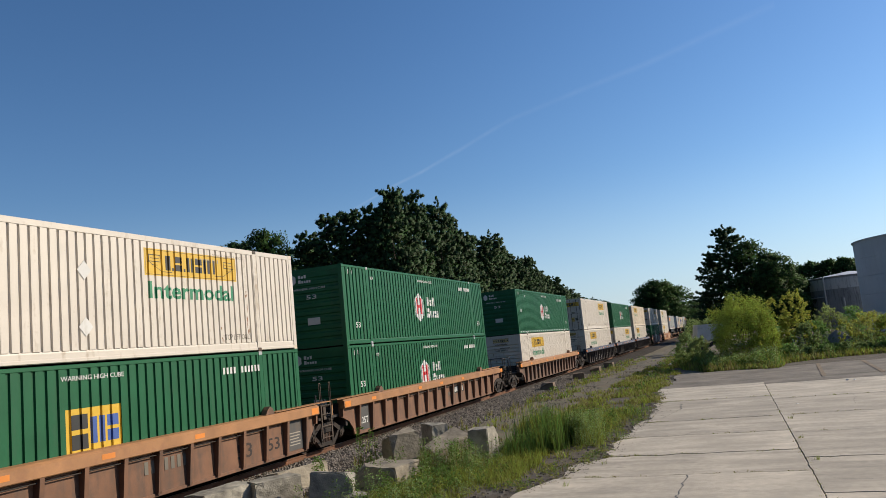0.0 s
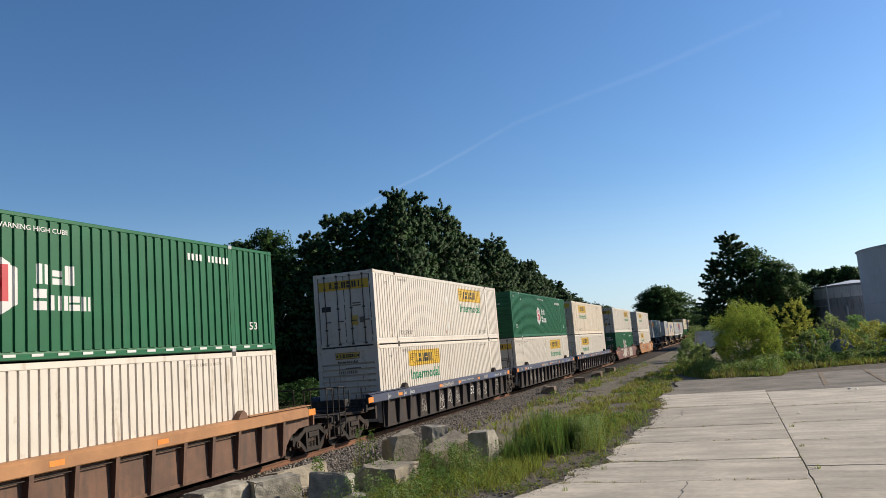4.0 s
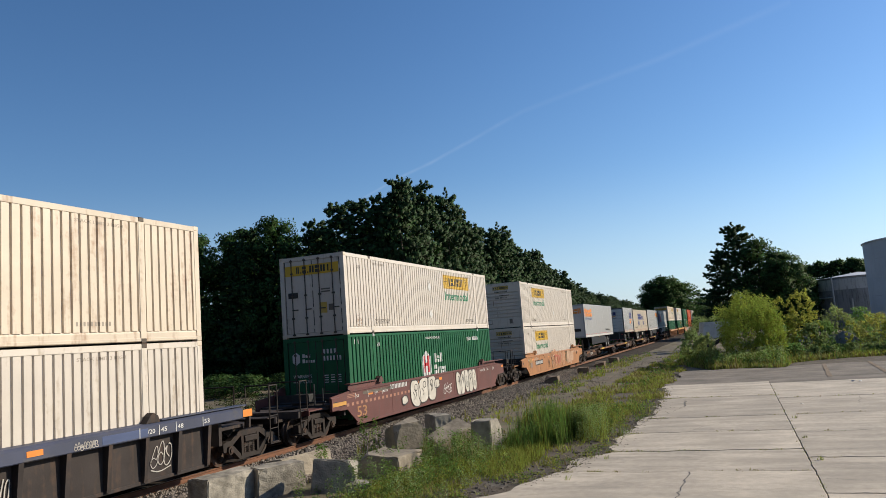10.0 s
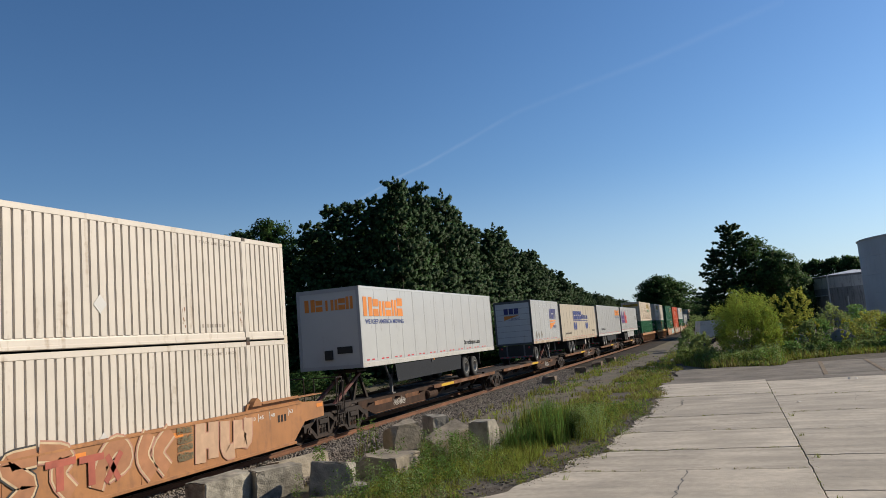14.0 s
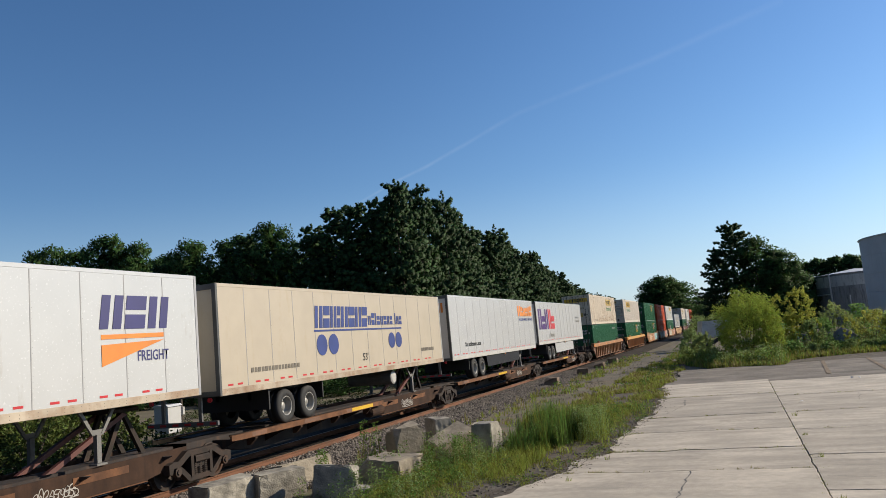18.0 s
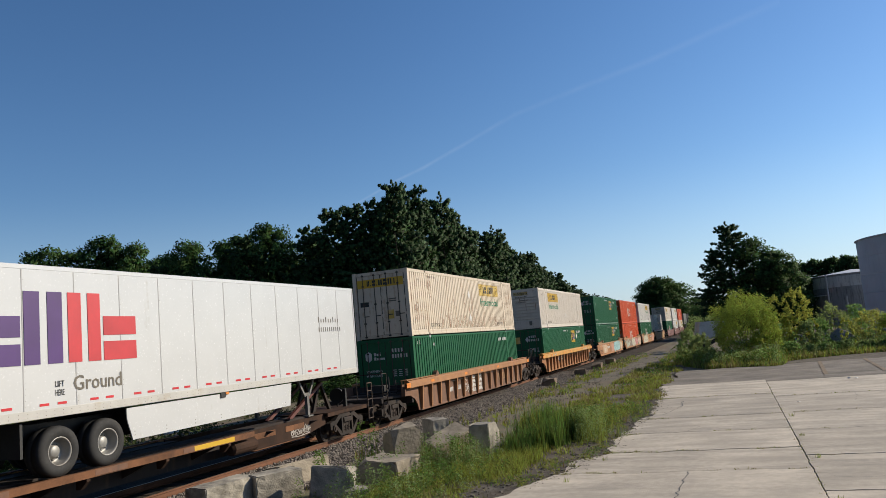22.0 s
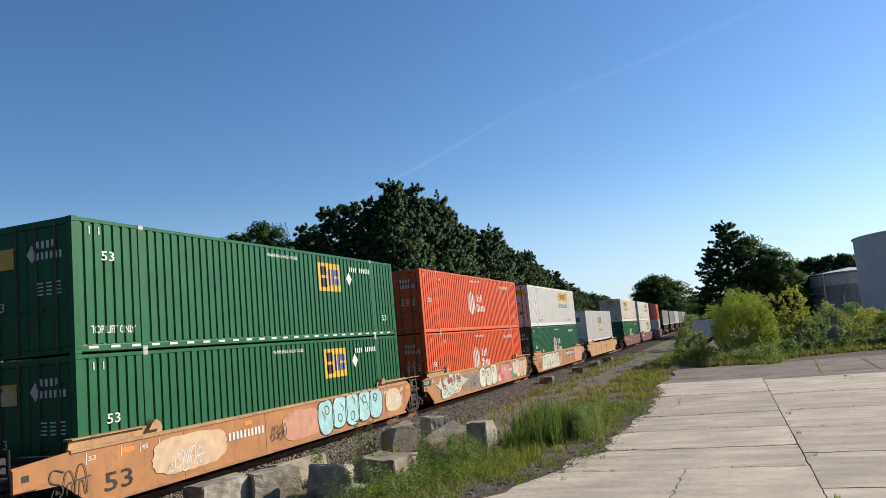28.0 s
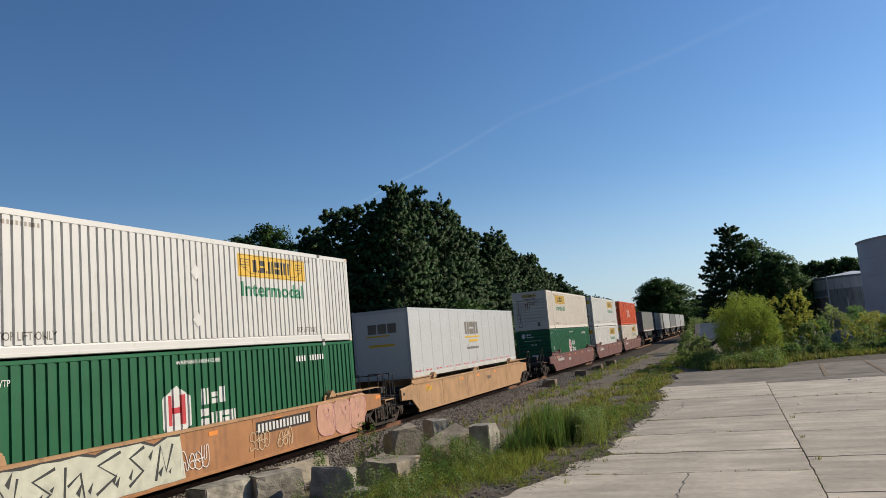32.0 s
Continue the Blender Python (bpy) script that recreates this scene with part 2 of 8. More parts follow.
    "orangeink": mat("orange_lettering", (0.6006, 0.1925, 0.0231), .5),
    "blue_mark": mat("blue_mark", (0.0308, 0.077, 0.2772), .5),
    "red": mat("red_marker", (0.462, 0.0154, 0.0231), .4),
    "rust": mat("rust_stain", (0.21, 0.105, 0.052), .8, var=.3, scale=4, dirt=(0.2541, 0.1155, 0.0501), amount=.45, streak=True),
    "rust_faint": mat("faint_rust_stain", (0.231, 0.1463, 0.0924), .8, var=.3, scale=4, dirt=(0.3465, 0.2849, 0.2156), amount=.5, streak=True),
    "castor": mat("casting_metal", (0.077, 0.0655, 0.0539), .6, .5, var=.2, dirt=RUST, amount=.4),
    "bark": mat("bark", (0.0577, 0.0447, 0.0347), .95, var=.3, scale=3, bump=.6),
    "tank": mat("tank_paint", (0.539, 0.5891, 0.6391), .6, var=.08, scale=.25, dirt=(0.4235, 0.462, 0.5005), amount=.35, streak=True),
    "tank_white": mat("tank_pale_paint", (0.4466, 0.4466, 0.4389), .6, var=.1, scale=.3, dirt=(0.1001, 0.1001, 0.1001), amount=.45, streak=True),
    "tank_stained": mat("stained_tank_steel", (0.25, 0.255, 0.26), .7, var=.2, scale=.3, dirt=(0.085, 0.085, 0.088), amount=.5, streak=True),
    "tank_roof": mat("tank_roof_sheet", (0.5082, 0.5159, 0.5159), .5, var=.1, scale=.4, dirt=(0.3465, 0.3388, 0.3234), amount=.3),
    "shed": mat("weathered_white_sheet", (0.4235, 0.4312, 0.4312), .6, var=.15, dirt=(0.231, 0.231, 0.2156), amount=.4),
    "pole": mat("pole_wood", (0.0693, 0.0577, 0.0462), .9, var=.2),
    "wire": mat("wire_metal", (0.0231, 0.0231, 0.0231), .6),
}


def leaf_mat(name, col, var=.35, trans=.25):
    m = bpy.data.materials.new(name)
    m.use_nodes = True
    n, link = m.node_tree.nodes, m.node_tree.links.new
    b = n["Principled BSDF"]
    geo = n.new("ShaderNodeNewGeometry")
    hsv = n.new("ShaderNodeHueSaturation")
    hsv.inputs["Color"].default_value = (*col, 1)
    mr, mh = n.new("ShaderNodeMapRange"), n.new("ShaderNodeMapRange")
    mr.inputs["To Min"].default_value, mr.inputs["To Max"].default_value = 1 - var, 1 + var
    mh.inputs["To Min"].default_value, mh.inputs["To Max"].default_value = 0.47, 0.53
    link(geo.outputs["Random Per Island"], mr.inputs["Value"])
    link(geo.outputs["Random Per Island"], mh.inputs["Value"])
    link(mr.outputs[0], hsv.inputs["Value"])
    link(mh.outputs[0], hsv.inputs["Hue"])
    link(hsv.outputs[0], b.inputs["Base Color"])
    b.inputs["Roughness"].default_value = 0.65
    b.inputs["Specular IOR Level"].default_value = 0.15
    tr, ms = n.new("ShaderNodeBsdfTranslucent"), n.new("ShaderNodeMixShader")
    link(hsv.outputs[0], tr.inputs["Color"])
    ms.inputs[0].default_value = trans
    link(b.outputs[0], ms.inputs[1])
    link(tr.outputs[0], ms.inputs[2])
    link(ms.outputs[0], n["Material Output"].inputs["Surface"])
    return m


M["pine"] = leaf_mat("pine_needles", (0.024, 0.050, 0.0145), .55, .1)
# leaf colour taken down to carry the shade beyond the track
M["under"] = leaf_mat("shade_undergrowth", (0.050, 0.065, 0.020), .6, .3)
M["shrub"] = leaf_mat("shrub_leaves", (0.105, 0.135, 0.034), .55, .35)
M["leaf"] = leaf_mat("broad_leaves", (0.046, 0.09, 0.024), .5, .28)
M["bush"] = leaf_mat("bush_leaves", (0.275, 0.335, 0.056), .45, .5)
M["bush_dull"] = leaf_mat("dull_bush_leaves", (0.27, 0.32, 0.115), .4, .5)
M["olive"] = leaf_mat("olive_bush_leaves", (0.397, 0.397, 0.096), .4, .5)
M["leafy_green"] = leaf_mat("fresh_green_leaves", (0.19, 0.30, 0.088), .5, .5)
M["weedbush"] = leaf_mat("grey_green_leaves", (0.235, 0.30, 0.11), .5, .45)
M["yellowleaf"] = leaf_mat("yellow_leaves", (0.41, 0.422, 0.0832), .35, .5)
M["grass"] = leaf_mat("grass_blades", (0.2156, 0.2387, 0.0423), .6, .45)
M["weed"] = leaf_mat("weed_blades", (0.1155, 0.1809, 0.0385), .6, .45)
M["drygrass"] = leaf_mat("dry_grass", (0.2464, 0.2156, 0.077), .35, .3)


# ---- mesh tools ----
class Shape:
    """Collects vertices and faces of one mesh."""

    def __init__(self):
        self.v, self.f, self.n = [], [], []

    def add(self, v, f):
        k = len(self.v)
        self.v += [tuple(p) for p in v]
        self.f += [tuple(i + k for i in q) for q in f]
        return self

    def leaf(self, v, out):
        """One leaf or needle, turned and shaded like the outside of the clump that it belongs to."""
        k = len(self.v)
        face = list(range(k, k + len(v)))
        if (v[1] - v[0]).cross(v[2] - v[0]).dot(out) < 0:
            face.reverse()
        self.v += [p[:] for p in v]
        self.f.append(tuple(face))
        self.n += [out[:]] * len(v)

    def box(self, x0, x1, y0, y1, z0, z1, c=0.0):
        """A box, with its four edges along y cut by c."""
        if c:
            pr = [(x0 + c, z0), (x1 - c, z0), (x1, z0 + c), (x1, z1 - c), (x1 - c, z1), (x0 + c, z1), (x0, z1 - c), (x0, z0 + c)]
            return self.prism(pr, y0, y1)
        v = [(x, y, z) for x in (x0, x1) for y in (y0, y1) for z in (z0, z1)]
        return self.add(v, [(0, 1, 3, 2), (4, 6, 7, 5), (0, 4, 5, 1), (2, 3, 7, 6), (0, 2, 6, 4), (1, 5, 7, 3)])

    def prism(self, profile, a, b, axis="y"):
        """A closed profile pushed from a to b: (x, z) along y, (y, z) along x, (x, y) along z."""
        n = len(profile)
        area = sum(profile[i][0] * profile[(i + 1) % n][1] - profile[(i + 1) % n][0] * profile[i][1] for i in range(n))
        if area < 0:
            profile = profile[::-1]
        put = {"y": lambda p, s: (p[0], s, p[1]), "x": lambda p, s: (s, p[0], p[1]), "z": lambda p, s: (p[0], p[1], s)}[axis]
        v = [put(p, s) for s in (a, b) for p in profile]
        f = [tuple(range(n)), tuple(range(2 * n - 1, n - 1, -1))]
        f += [(i, i + n, (i + 1) % n + n, (i + 1) % n) for i in range(n)]
        if axis != "y":
            f = [q[::-1] for q in f]
        return self.add(v, f)

    def cyl(self, p, q, r, n=12, r2=None):
        p, q = Vector(p), Vector(q)
        d = (q - p).normalized()
        u = d.orthogonal().normalized()
        w = d.cross(u)
        r2 = r if r2 is None else r2
        v = [p + (u * math.cos(a) + w * math.sin(a)) * r for a in [2 * math.pi * i / n for i in range(n)]]
        v += [q + (u * math.cos(a) + w * math.sin(a)) * r2 for a in [2 * math.pi * i / n for i in range(n)]]
        f = [tuple(range(n - 1, -1, -1)), tuple(range(n, 2 * n))] + [(i, (i + 1) % n, (i + 1) % n + n, i + n) for i in range(n)]
        return self.add(v, f)

    def lathe_x(self, profile, cy, cz, n=24):
        """(x, r) pairs turned round an axis along x through (cy, cz)."""
        m = len(profile)
        v = [(x, cy + r * math.cos(2 * math.pi * i / n), cz + r * math.sin(2 * math.pi * i / n)) for i in range(n) for x, r in profile]
        f = [(i * m + j, i * m + j + 1, (i + 1) % n * m + j + 1, (i + 1) % n * m + j) for i in range(n) for j in range(m - 1)]
        return self.add(v, f)

    def mesh(self, name, material):
        me = bpy.data.meshes.new(name)
        me.from_pydata(self.v, [], self.f)
        me.materials.append(material)
        me.update()
        if self.n:
            smooth(me)
            me.normals_split_custom_set_from_vertices(self.n)
        return me


BUILT = {}


def once(key, make):
    if key not in BUILT:
        BUILT[key] = make()
    return BUILT[key]


def part(name, data, material=None, parent=None, label="", at=None, turn=0.0):
    """Links one mesh as a part of a thing. data: a Shape or a mesh that several parts share."""
    ob = new(name, data.mesh(name, material) if isinstance(data, Shape) else data)
    ob.parent = parent
    if at or turn:
        ob.matrix_basis = pose(*(at or (0, 0, 0)), 0, 0, turn)
    return tagged(ob, label) if label else ob


def thing(name, label, category, group="", at=None):
    ob = new(name)
    ob.empty_display_size = 0.3
    if at:
        ob.matrix_basis = at
    return tagged(ob, label, category, group)


def smooth(me):
    me.polygons.foreach_set("use_smooth", [True] * len(me.polygons))
    return me


def letters(text, material):
    """Flat lettering in the y-z plane facing +x, 1 m high capitals, starting at the origin."""
    def make():
        cu = bpy.data.curves.new("lettering", "FONT")
        cu.body, cu.extrude, cu.resolution_u, cu.size = text, 0.0, 2, 1.4
        cu.offset = 0.035 if text == "Intermodal" else 0.014
        ob = bpy.data.objects.new("lettering", cu)
        me = bpy.data.meshes.new_from_object(ob)
        bpy.data.objects.remove(ob)
        co = np.empty(len(me.vertices) * 3)
        me.vertices.foreach_get("co", co)
        co = co.reshape(-1, 3)
        lo = co[:, 0].min()
        span = co[:, 0].max() - lo
        me.vertices.foreach_set("co", np.column_stack([np.zeros(len(co)), co[:, 0] - lo, co[:, 1]]).ravel())
        me.materials.clear()
        me.materials.append(material)
        me.update()
        return me, span
    return once(("letters", text, material.name), make)


def write(name, text, material, parent, x, y, z, width, height, side=1, label=""):
    """Lettering on a side: starts at y, base line at z, stretched to width and height."""
    me, span = letters(text, material)
    ob = part(name, me, parent=parent, label=label)
    ob.matrix_basis = pose(x, y, z, 0, 0, 0 if side > 0 else 180) @ Matrix.Diagonal((1, width / span, height, 1))
    return ob


def write_end(name, text, material, parent, x, y, z, width, height):
    """Lettering on an end that faces -y."""
    me, span = letters(text, material)
    ob = part(name, me, parent=parent)
    ob.matrix_basis = pose(x, y, z, 0, 0, -90) @ Matrix.Diagonal((1, width / span, height, 1))
    return ob


def bars(rects, x, side=1, mid=0.0):
    """Flat rectangles (y0, y1, z0, z1) on a side, 3 mm thick."""
    s = Shape()
    for y0, y1, z0, z1 in rects:
        if side < 0:
            y0, y1 = 2 * mid - y1, 2 * mid - y0
        s.box(min(x * side, (x + .004) * side), max(x * side, (x + .004) * side), y0, y1, z0, z1)
    return s


def marks(name, rects, x, material, parent, label=""):
    """One thin plate for each rectangle (y0, y1, z0, z1) on the side that faces +x."""
    me = once(("mark", material.name), lambda: Shape().box(0, .004, 0, 1, 0, 1).mesh(name, material))
    for y0, y1, z0, z1 in rects:
        ob = part(name, me, parent=parent, label=label)
        ob.matrix_basis = pose(x, y0, z0) @ Matrix.Diagonal((1, y1 - y0, z1 - z0, 1))


def flat_poly(pts, x):
    """A thin plate cut to (y, z) points on the +x side."""
    return Shape().prism(pts, x, x + .004, "x")


# ---- the plan: track along +Y, left of the camera; z = 0 on the concrete yard ----
XC, RZ = -13.86, 0.165      # centre line of the track, top of its rails
BL, BH, HW = 16.15, 2.90, 1.30   # a 53 foot box: length, height, half width


def rolled(t):
    """How far the train has gone towards -Y after t seconds."""
    return 11.1191 * t - 0.0376254 * t * t / 2 + 0.00149696 * t ** 3 / 6


MOVING = []   # (thing, place along the train, height of its base)
ROLLING = []  # (wheelset, place along the train, place on its car)


def on_train(ob, q, z=0.0):
    ob.matrix_basis = pose(XC, q, RZ + z)
    MOVING.append((ob, q, RZ + z))
    return ob


def sheet(name, x0, x1, y0, y1, z, material, label, category, step=1.0, rough=0.02, edge=0.0):
    """A gently uneven piece of ground with a ragged outline."""
    nx, ny = max(2, int((x1 - x0) / step)), max(2, int((y1 - y0) / step))
    v, f = [], []
    for j in range(ny + 1):
        for i in range(nx + 1):
            x, y = x0 + (x1 - x0) * i / nx, y0 + (y1 - y0) * j / ny
            if i in (0, nx):
                x += edge * noise.noise((y * .7, x, 3))
            if j in (0, ny):
                y += edge * noise.noise((x * .7, y, 8))
            v.append((x, y, z + rough * noise.noise((x * .5, y * .5, 1))))
    for j in range(ny):
        for i in range(nx):
            a = j * (nx + 1) + i
            f.append((a, a + 1, a + nx + 2, a + nx + 1))
    ob = new(name, smooth(Shape().add(v, f).mesh(name, material)))
    return tagged(ob, label, category, kind="structure")


# ---- ground ----
g = Shape().add([(-3000, -600, -.12), (3000, -600, -.12), (3000, 4000, -.12), (-3000, 4000, -.12)], [(0, 1, 2, 3)])
tagged(new("ground", g.mesh("ground", M["ground"])), "dry brown dirt ground with sparse green growth", "ground", kind="structure")
sheet("verge", -9.6, -3.6, 2, 120, -.075, M["ground"], "dirt verge with weeds between track and yard", "ground", .6, .05, .5)
sheet("asphalt_apron", -3.6, 34, 37.2, 50.5, -.012, M["asphalt"], "worn grey asphalt beyond the concrete slabs", "pavement", .8, .012, .8)
sheet("dirt_strip", 1.6, 34, 50.2, 58, -.03, M["darkgravel"], "dark bare soil before the overgrown edge", "ground", .7, .04, .8)
sheet("gravel_lane", -8.6, -4.4, 46, 140, -.05, M["lane"], "grey gravel lane running beside the railway", "road", .8, .03, .8)
sheet("asphalt_edge", -6.2, -2.5, 4, 38, -.014, M["darkgravel"], "crumbling dark asphalt along the slab edge", "pavement", .5, .012, .6)

seam_pts = (((4.5, 50.4), (3.8, 40.3)), ((6.85, 50.2), (6.3, 40.4)))
for (ax, ay), (bx, by) in seam_pts:   # old tracks filled in across the asphalt
    sm = Shape()
    for k in range(25):
        x, y = ax + (bx - ax) * k / 24, ay + (by - ay) * k / 24
        w = .10 + .04 * noise.noise((y * 2, ax, 2))
        sm.v += [(x - w, y, .004), (x + w, y, .004)]
    sm.f = [(2 * k, 2 * k + 2, 2 * k + 3, 2 * k + 1) for k in range(24)]
    tagged(new("asphalt_seam", sm.mesh("asphalt_seam", M["seam"])), "tan filled strip across the old asphalt", "pavement", kind="structure")

# unseen wall, added to hold sky light off faces turned to the camera
tagged(new("wall_south", Shape().box(-45, 60, -12.3, -12, -.12, 10).mesh("wall_south", M["dark_wall"])), "plain dark building wall behind the yard", "wall", kind="structure")

# ---- railway ----
bed = Shape()
ys = [-30 + 2.0 * i for i in range(216)]
pro = [(-3.4, -.13), (-2.4, -.01), (-1.3, .0), (0, .0), (1.3, .0), (2.4, -.01), (3.6, -.10), (4.2, -.14)]
for y in ys:
    bed.v += [(XC + x, y, z + .02 * noise.noise((x, y, 5))) for x, z in pro]
m = len(pro)
bed.f += [(j * m + i, j * m + i + 1, (j + 1) * m + i + 1, (j + 1) * m + i) for j in range(len(ys) - 1) for i in range(m - 1)]
ballast = tagged(new("ballast", bed.mesh("ballast", M["ballast"])), "grey crushed stone ballast under the track", "ballast", kind="structure")
rng = random.Random(4)
st = Shape()
for i in range(17000):
    y = 10 + 50 * rng.random() ** 1.4
    x = XC + rng.uniform(.5, 4.0)
    s = rng.uniform(.028, .062)
    zz = np.interp(x - XC, [p[0] for p in pro], [p[1] for p in pro]) + .01
    u = [rng.uniform(-.35, .35) * s for _ in range(5)]
    c0, s0 = math.cos(rng.random() * 6), math.sin(rng.random() * 6)
    pts = [(s, 0, u[0]), (u[1], s * .8, 0), (-s, u[2], 0), (0, -s * .8, u[3]), (u[4], 0, s * .75)]
    st.add([(x + a * c0 - b * s0, y + a * s0 + b * c0, zz + c) for a, b, c in pts], [(0, 1, 4), (1, 2, 4), (2, 3, 4), (3, 0, 4)])
part("stones", st, M["stone"], ballast)
ballast.children[0]["kind"] = "stuff"

RAILP = [(-.075, -.165), (.075, -.165), (.075, -.145), (.012, -.12), (.010, -.045), (.036, -.035), (.036, -.006), (.028, 0), (-.028, 0), (-.036, -.006), (-.036, -.035), (-.010, -.045), (-.012, -.12), (-.075, -.145)]
for sx in (-1, 1):
    rl = Shape().prism([(XC + sx * .755 + x, RZ + z) for x, z in RAILP], -30, 400)
    rail = tagged(new("rail", rl.mesh("rail", M["rail"])), "rust brown steel rail of the track", "rail", "rails of the track")
    hd = Shape().box(XC + sx * .755 - .026, XC + sx * .755 + .026, -30, 400, RZ, RZ + .002)
    part("running_surface", hd, M["railhead"], rail, "bright worn running surface")

# ---- concrete yard: slabs with open joints ----
JX = [-4.0, 1.1, 6.1, 10.9, 15.7, 20.5, 25.3, 30.1]
JL = [-11.6, -7.1, -2.6, 1.9, 5.9, 9.6, 13.2, 16.75, 19.4, 22.6, 26.0, 32.6, 39.4]
JR = [-11.6, -7.1, -2.6, 1.9, 6.4, 10.6, 14.7, 18.25, 22.2, 26.1, 31.3, 38.2]


def yard_edge(y):
    """Where the ragged left edge of the slabs runs."""
    return float(np.interp(y, [-12, 13, 14.5, 15.7, 16.8, 18.5, 19.7, 24, 26.5, 30, 37.5, 41], [-5.6, -5.5, -5.0, -4.4, -3.95, -3.65, -3.4, -3.3, -3.1, -3.1, -3.5, -3.6]))


yard = tagged(new("pavement", Shape().box(-2.9, 30, -11.8, 38.0, -.3, -.045).mesh("pavement", M["black"])), "pale concrete slab yard with cracked weedy joints", "pavement", kind="structure")
rng = random.Random(8)
for i in range(len(JX) - 1):
    JY = JR if i else JL
    for j in range(len(JY) - 1):
        gx, gap = .010, .028 + .022 * noise.noise((j * 3.7, i * 1.9, 11))
        x0, x1, y0, y1 = JX[i] + gx, JX[i + 1] - gx, JY[j] + gap, JY[j + 1] - gap
        n = 26 if i < 2 else 9
        loop = []
        for (ax, ay), (bx, by) in (((x0, y0), (x1, y0)), ((x1, y0), (x1, y1)), ((x1, y1), (x0, y1)), ((x0, y1), (x0, y0))):
            out_edge = i == 0 and ax == bx == x0
            for k in range(n):
                t = k / n
                w = .022 if ax == bx else .13
                px, py = ax + (bx - ax) * t, ay + (by - ay) * t
                if i == 0:
                    px = JX[1] - gx - (JX[1] - gx - px) / (JX[1] - JX[0]) * (JX[1] - yard_edge(py))
                wob = (.5 * noise.noise((px * .9, py * .9, 20)) + .07 * noise.noise((px * 5, py * 5, 4)) if out_edge else w * (noise.noise((px * 1.7, py * 1.7, 20)) + .5 * noise.noise((px * 6, py * 6, 4)))) if k or out_edge else 0
                loop.append((px + (wob if ax == bx else 0), py + (wob if ay == by else 0)))
        zt = rng.uniform(-.006, .006)
        cx, cy = (x0 + x1) / 2, (y0 + y1) / 2
        inner = [(cx + (a - cx) * .997, cy + (b - cy) * .997) for a, b in loop]
        s = Shape()
        k = len(loop)
        s.v = [(a, b, -.06) for a, b in loop] + [(a, b, zt - .008) for a, b in loop] + [(a, b, zt) for a, b in inner]
        s.f = [(q, (q + 1) % k, (q + 1) % k + k, q + k) for q in range(k)] + [(q + k, (q + 1) % k + k, (q + 1) % k + 2 * k, q + 2 * k) for q in range(k)]
        s.f.append(tuple(range(2 * k, 3 * k)))
        part("slab", s, M["slab"], yard)


def crack(pts, w=.02, seed=1):
    """A jagged open crack across a slab."""
    r = random.Random(seed)
    line = []
    for (ax, ay), (bx, by) in zip(pts, pts[1:]):
        n = max(2, int(math.hypot(bx - ax, by - ay) / .18))
        line += [(ax + (bx - ax) * k / n + r.uniform(-.03, .03) + .06 * noise.noise((ax + k * .5, seed, 1)), ay + (by - ay) * k / n + r.uniform(-.03, .03)) for k in range(n)]
    v, f = [], []
    for a, b in line:
        ww = w * r.uniform(.4, 1.3)
        v += [(a - ww, b - ww * .6, .0085), (a + ww, b + ww * .6, .0085)]
    f = [(2 * i, 2 * i + 1, 2 * i + 3, 2 * i + 2) for i in range(len(line) - 1)]
    part("crack", Shape().add(v, f), M["black"], yard, "dark jagged crack")


# ---- containers ----
def corrugated(pitch, groove, depth, y0, y1, z0, z1, x):
    """A wall of upright corrugations between y0 and y1, facing +x at x."""
    pr = [(x - .07, y0), (x, y0)]
    n = round((y1 - y0) / pitch)
    p = (y1 - y0) / n
    sl = depth * .30
    for i in range(n):
        a = y0 + p * (i + .5)
        pr += [(x, a - groove / 2 - sl), (x - depth, a - groove / 2), (x - depth, a + groove / 2), (x, a + groove / 2 + sl)]
    pr += [(x, y1), (x - .07, y1)]
    s = Shape()
    k = len(pr)
    s.v = [(a, b, z) for z in (z0, z1) for a, b in pr]
    s.f = [(i, i + 1, i + 1 + k, i + k) for i in range(k - 1)]
    return s


def mirrored(s):
    r = Shape()
    r.v = [(-x, y, z) for x, y, z in s.v]
    r.f = [q[::-1] for q in s.f]
    return r


GROOVES = {"panelled": (.232, .040, .040), "other": (.272, .074, .040)}


def cut_band(poly, a, b):
    """The part of a (y, z) polygon between y = a and y = b."""
    for side, lim in ((1, a), (-1, b)):
        out = []
        for (y0, z0), (y1, z1) in zip(poly, poly[1:] + poly[:1]):
            in0, in1 = (y0 - lim) * side >= 0, (y1 - lim) * side >= 0
            if in0:
                out.append((y0, z0))
            if in0 != in1:
                t = (lim - y0) / (y1 - y0)
                out.append((lim, z0 + (z1 - z0) * t))
        poly = out
        if len(poly) < 3:
            return []
    return poly


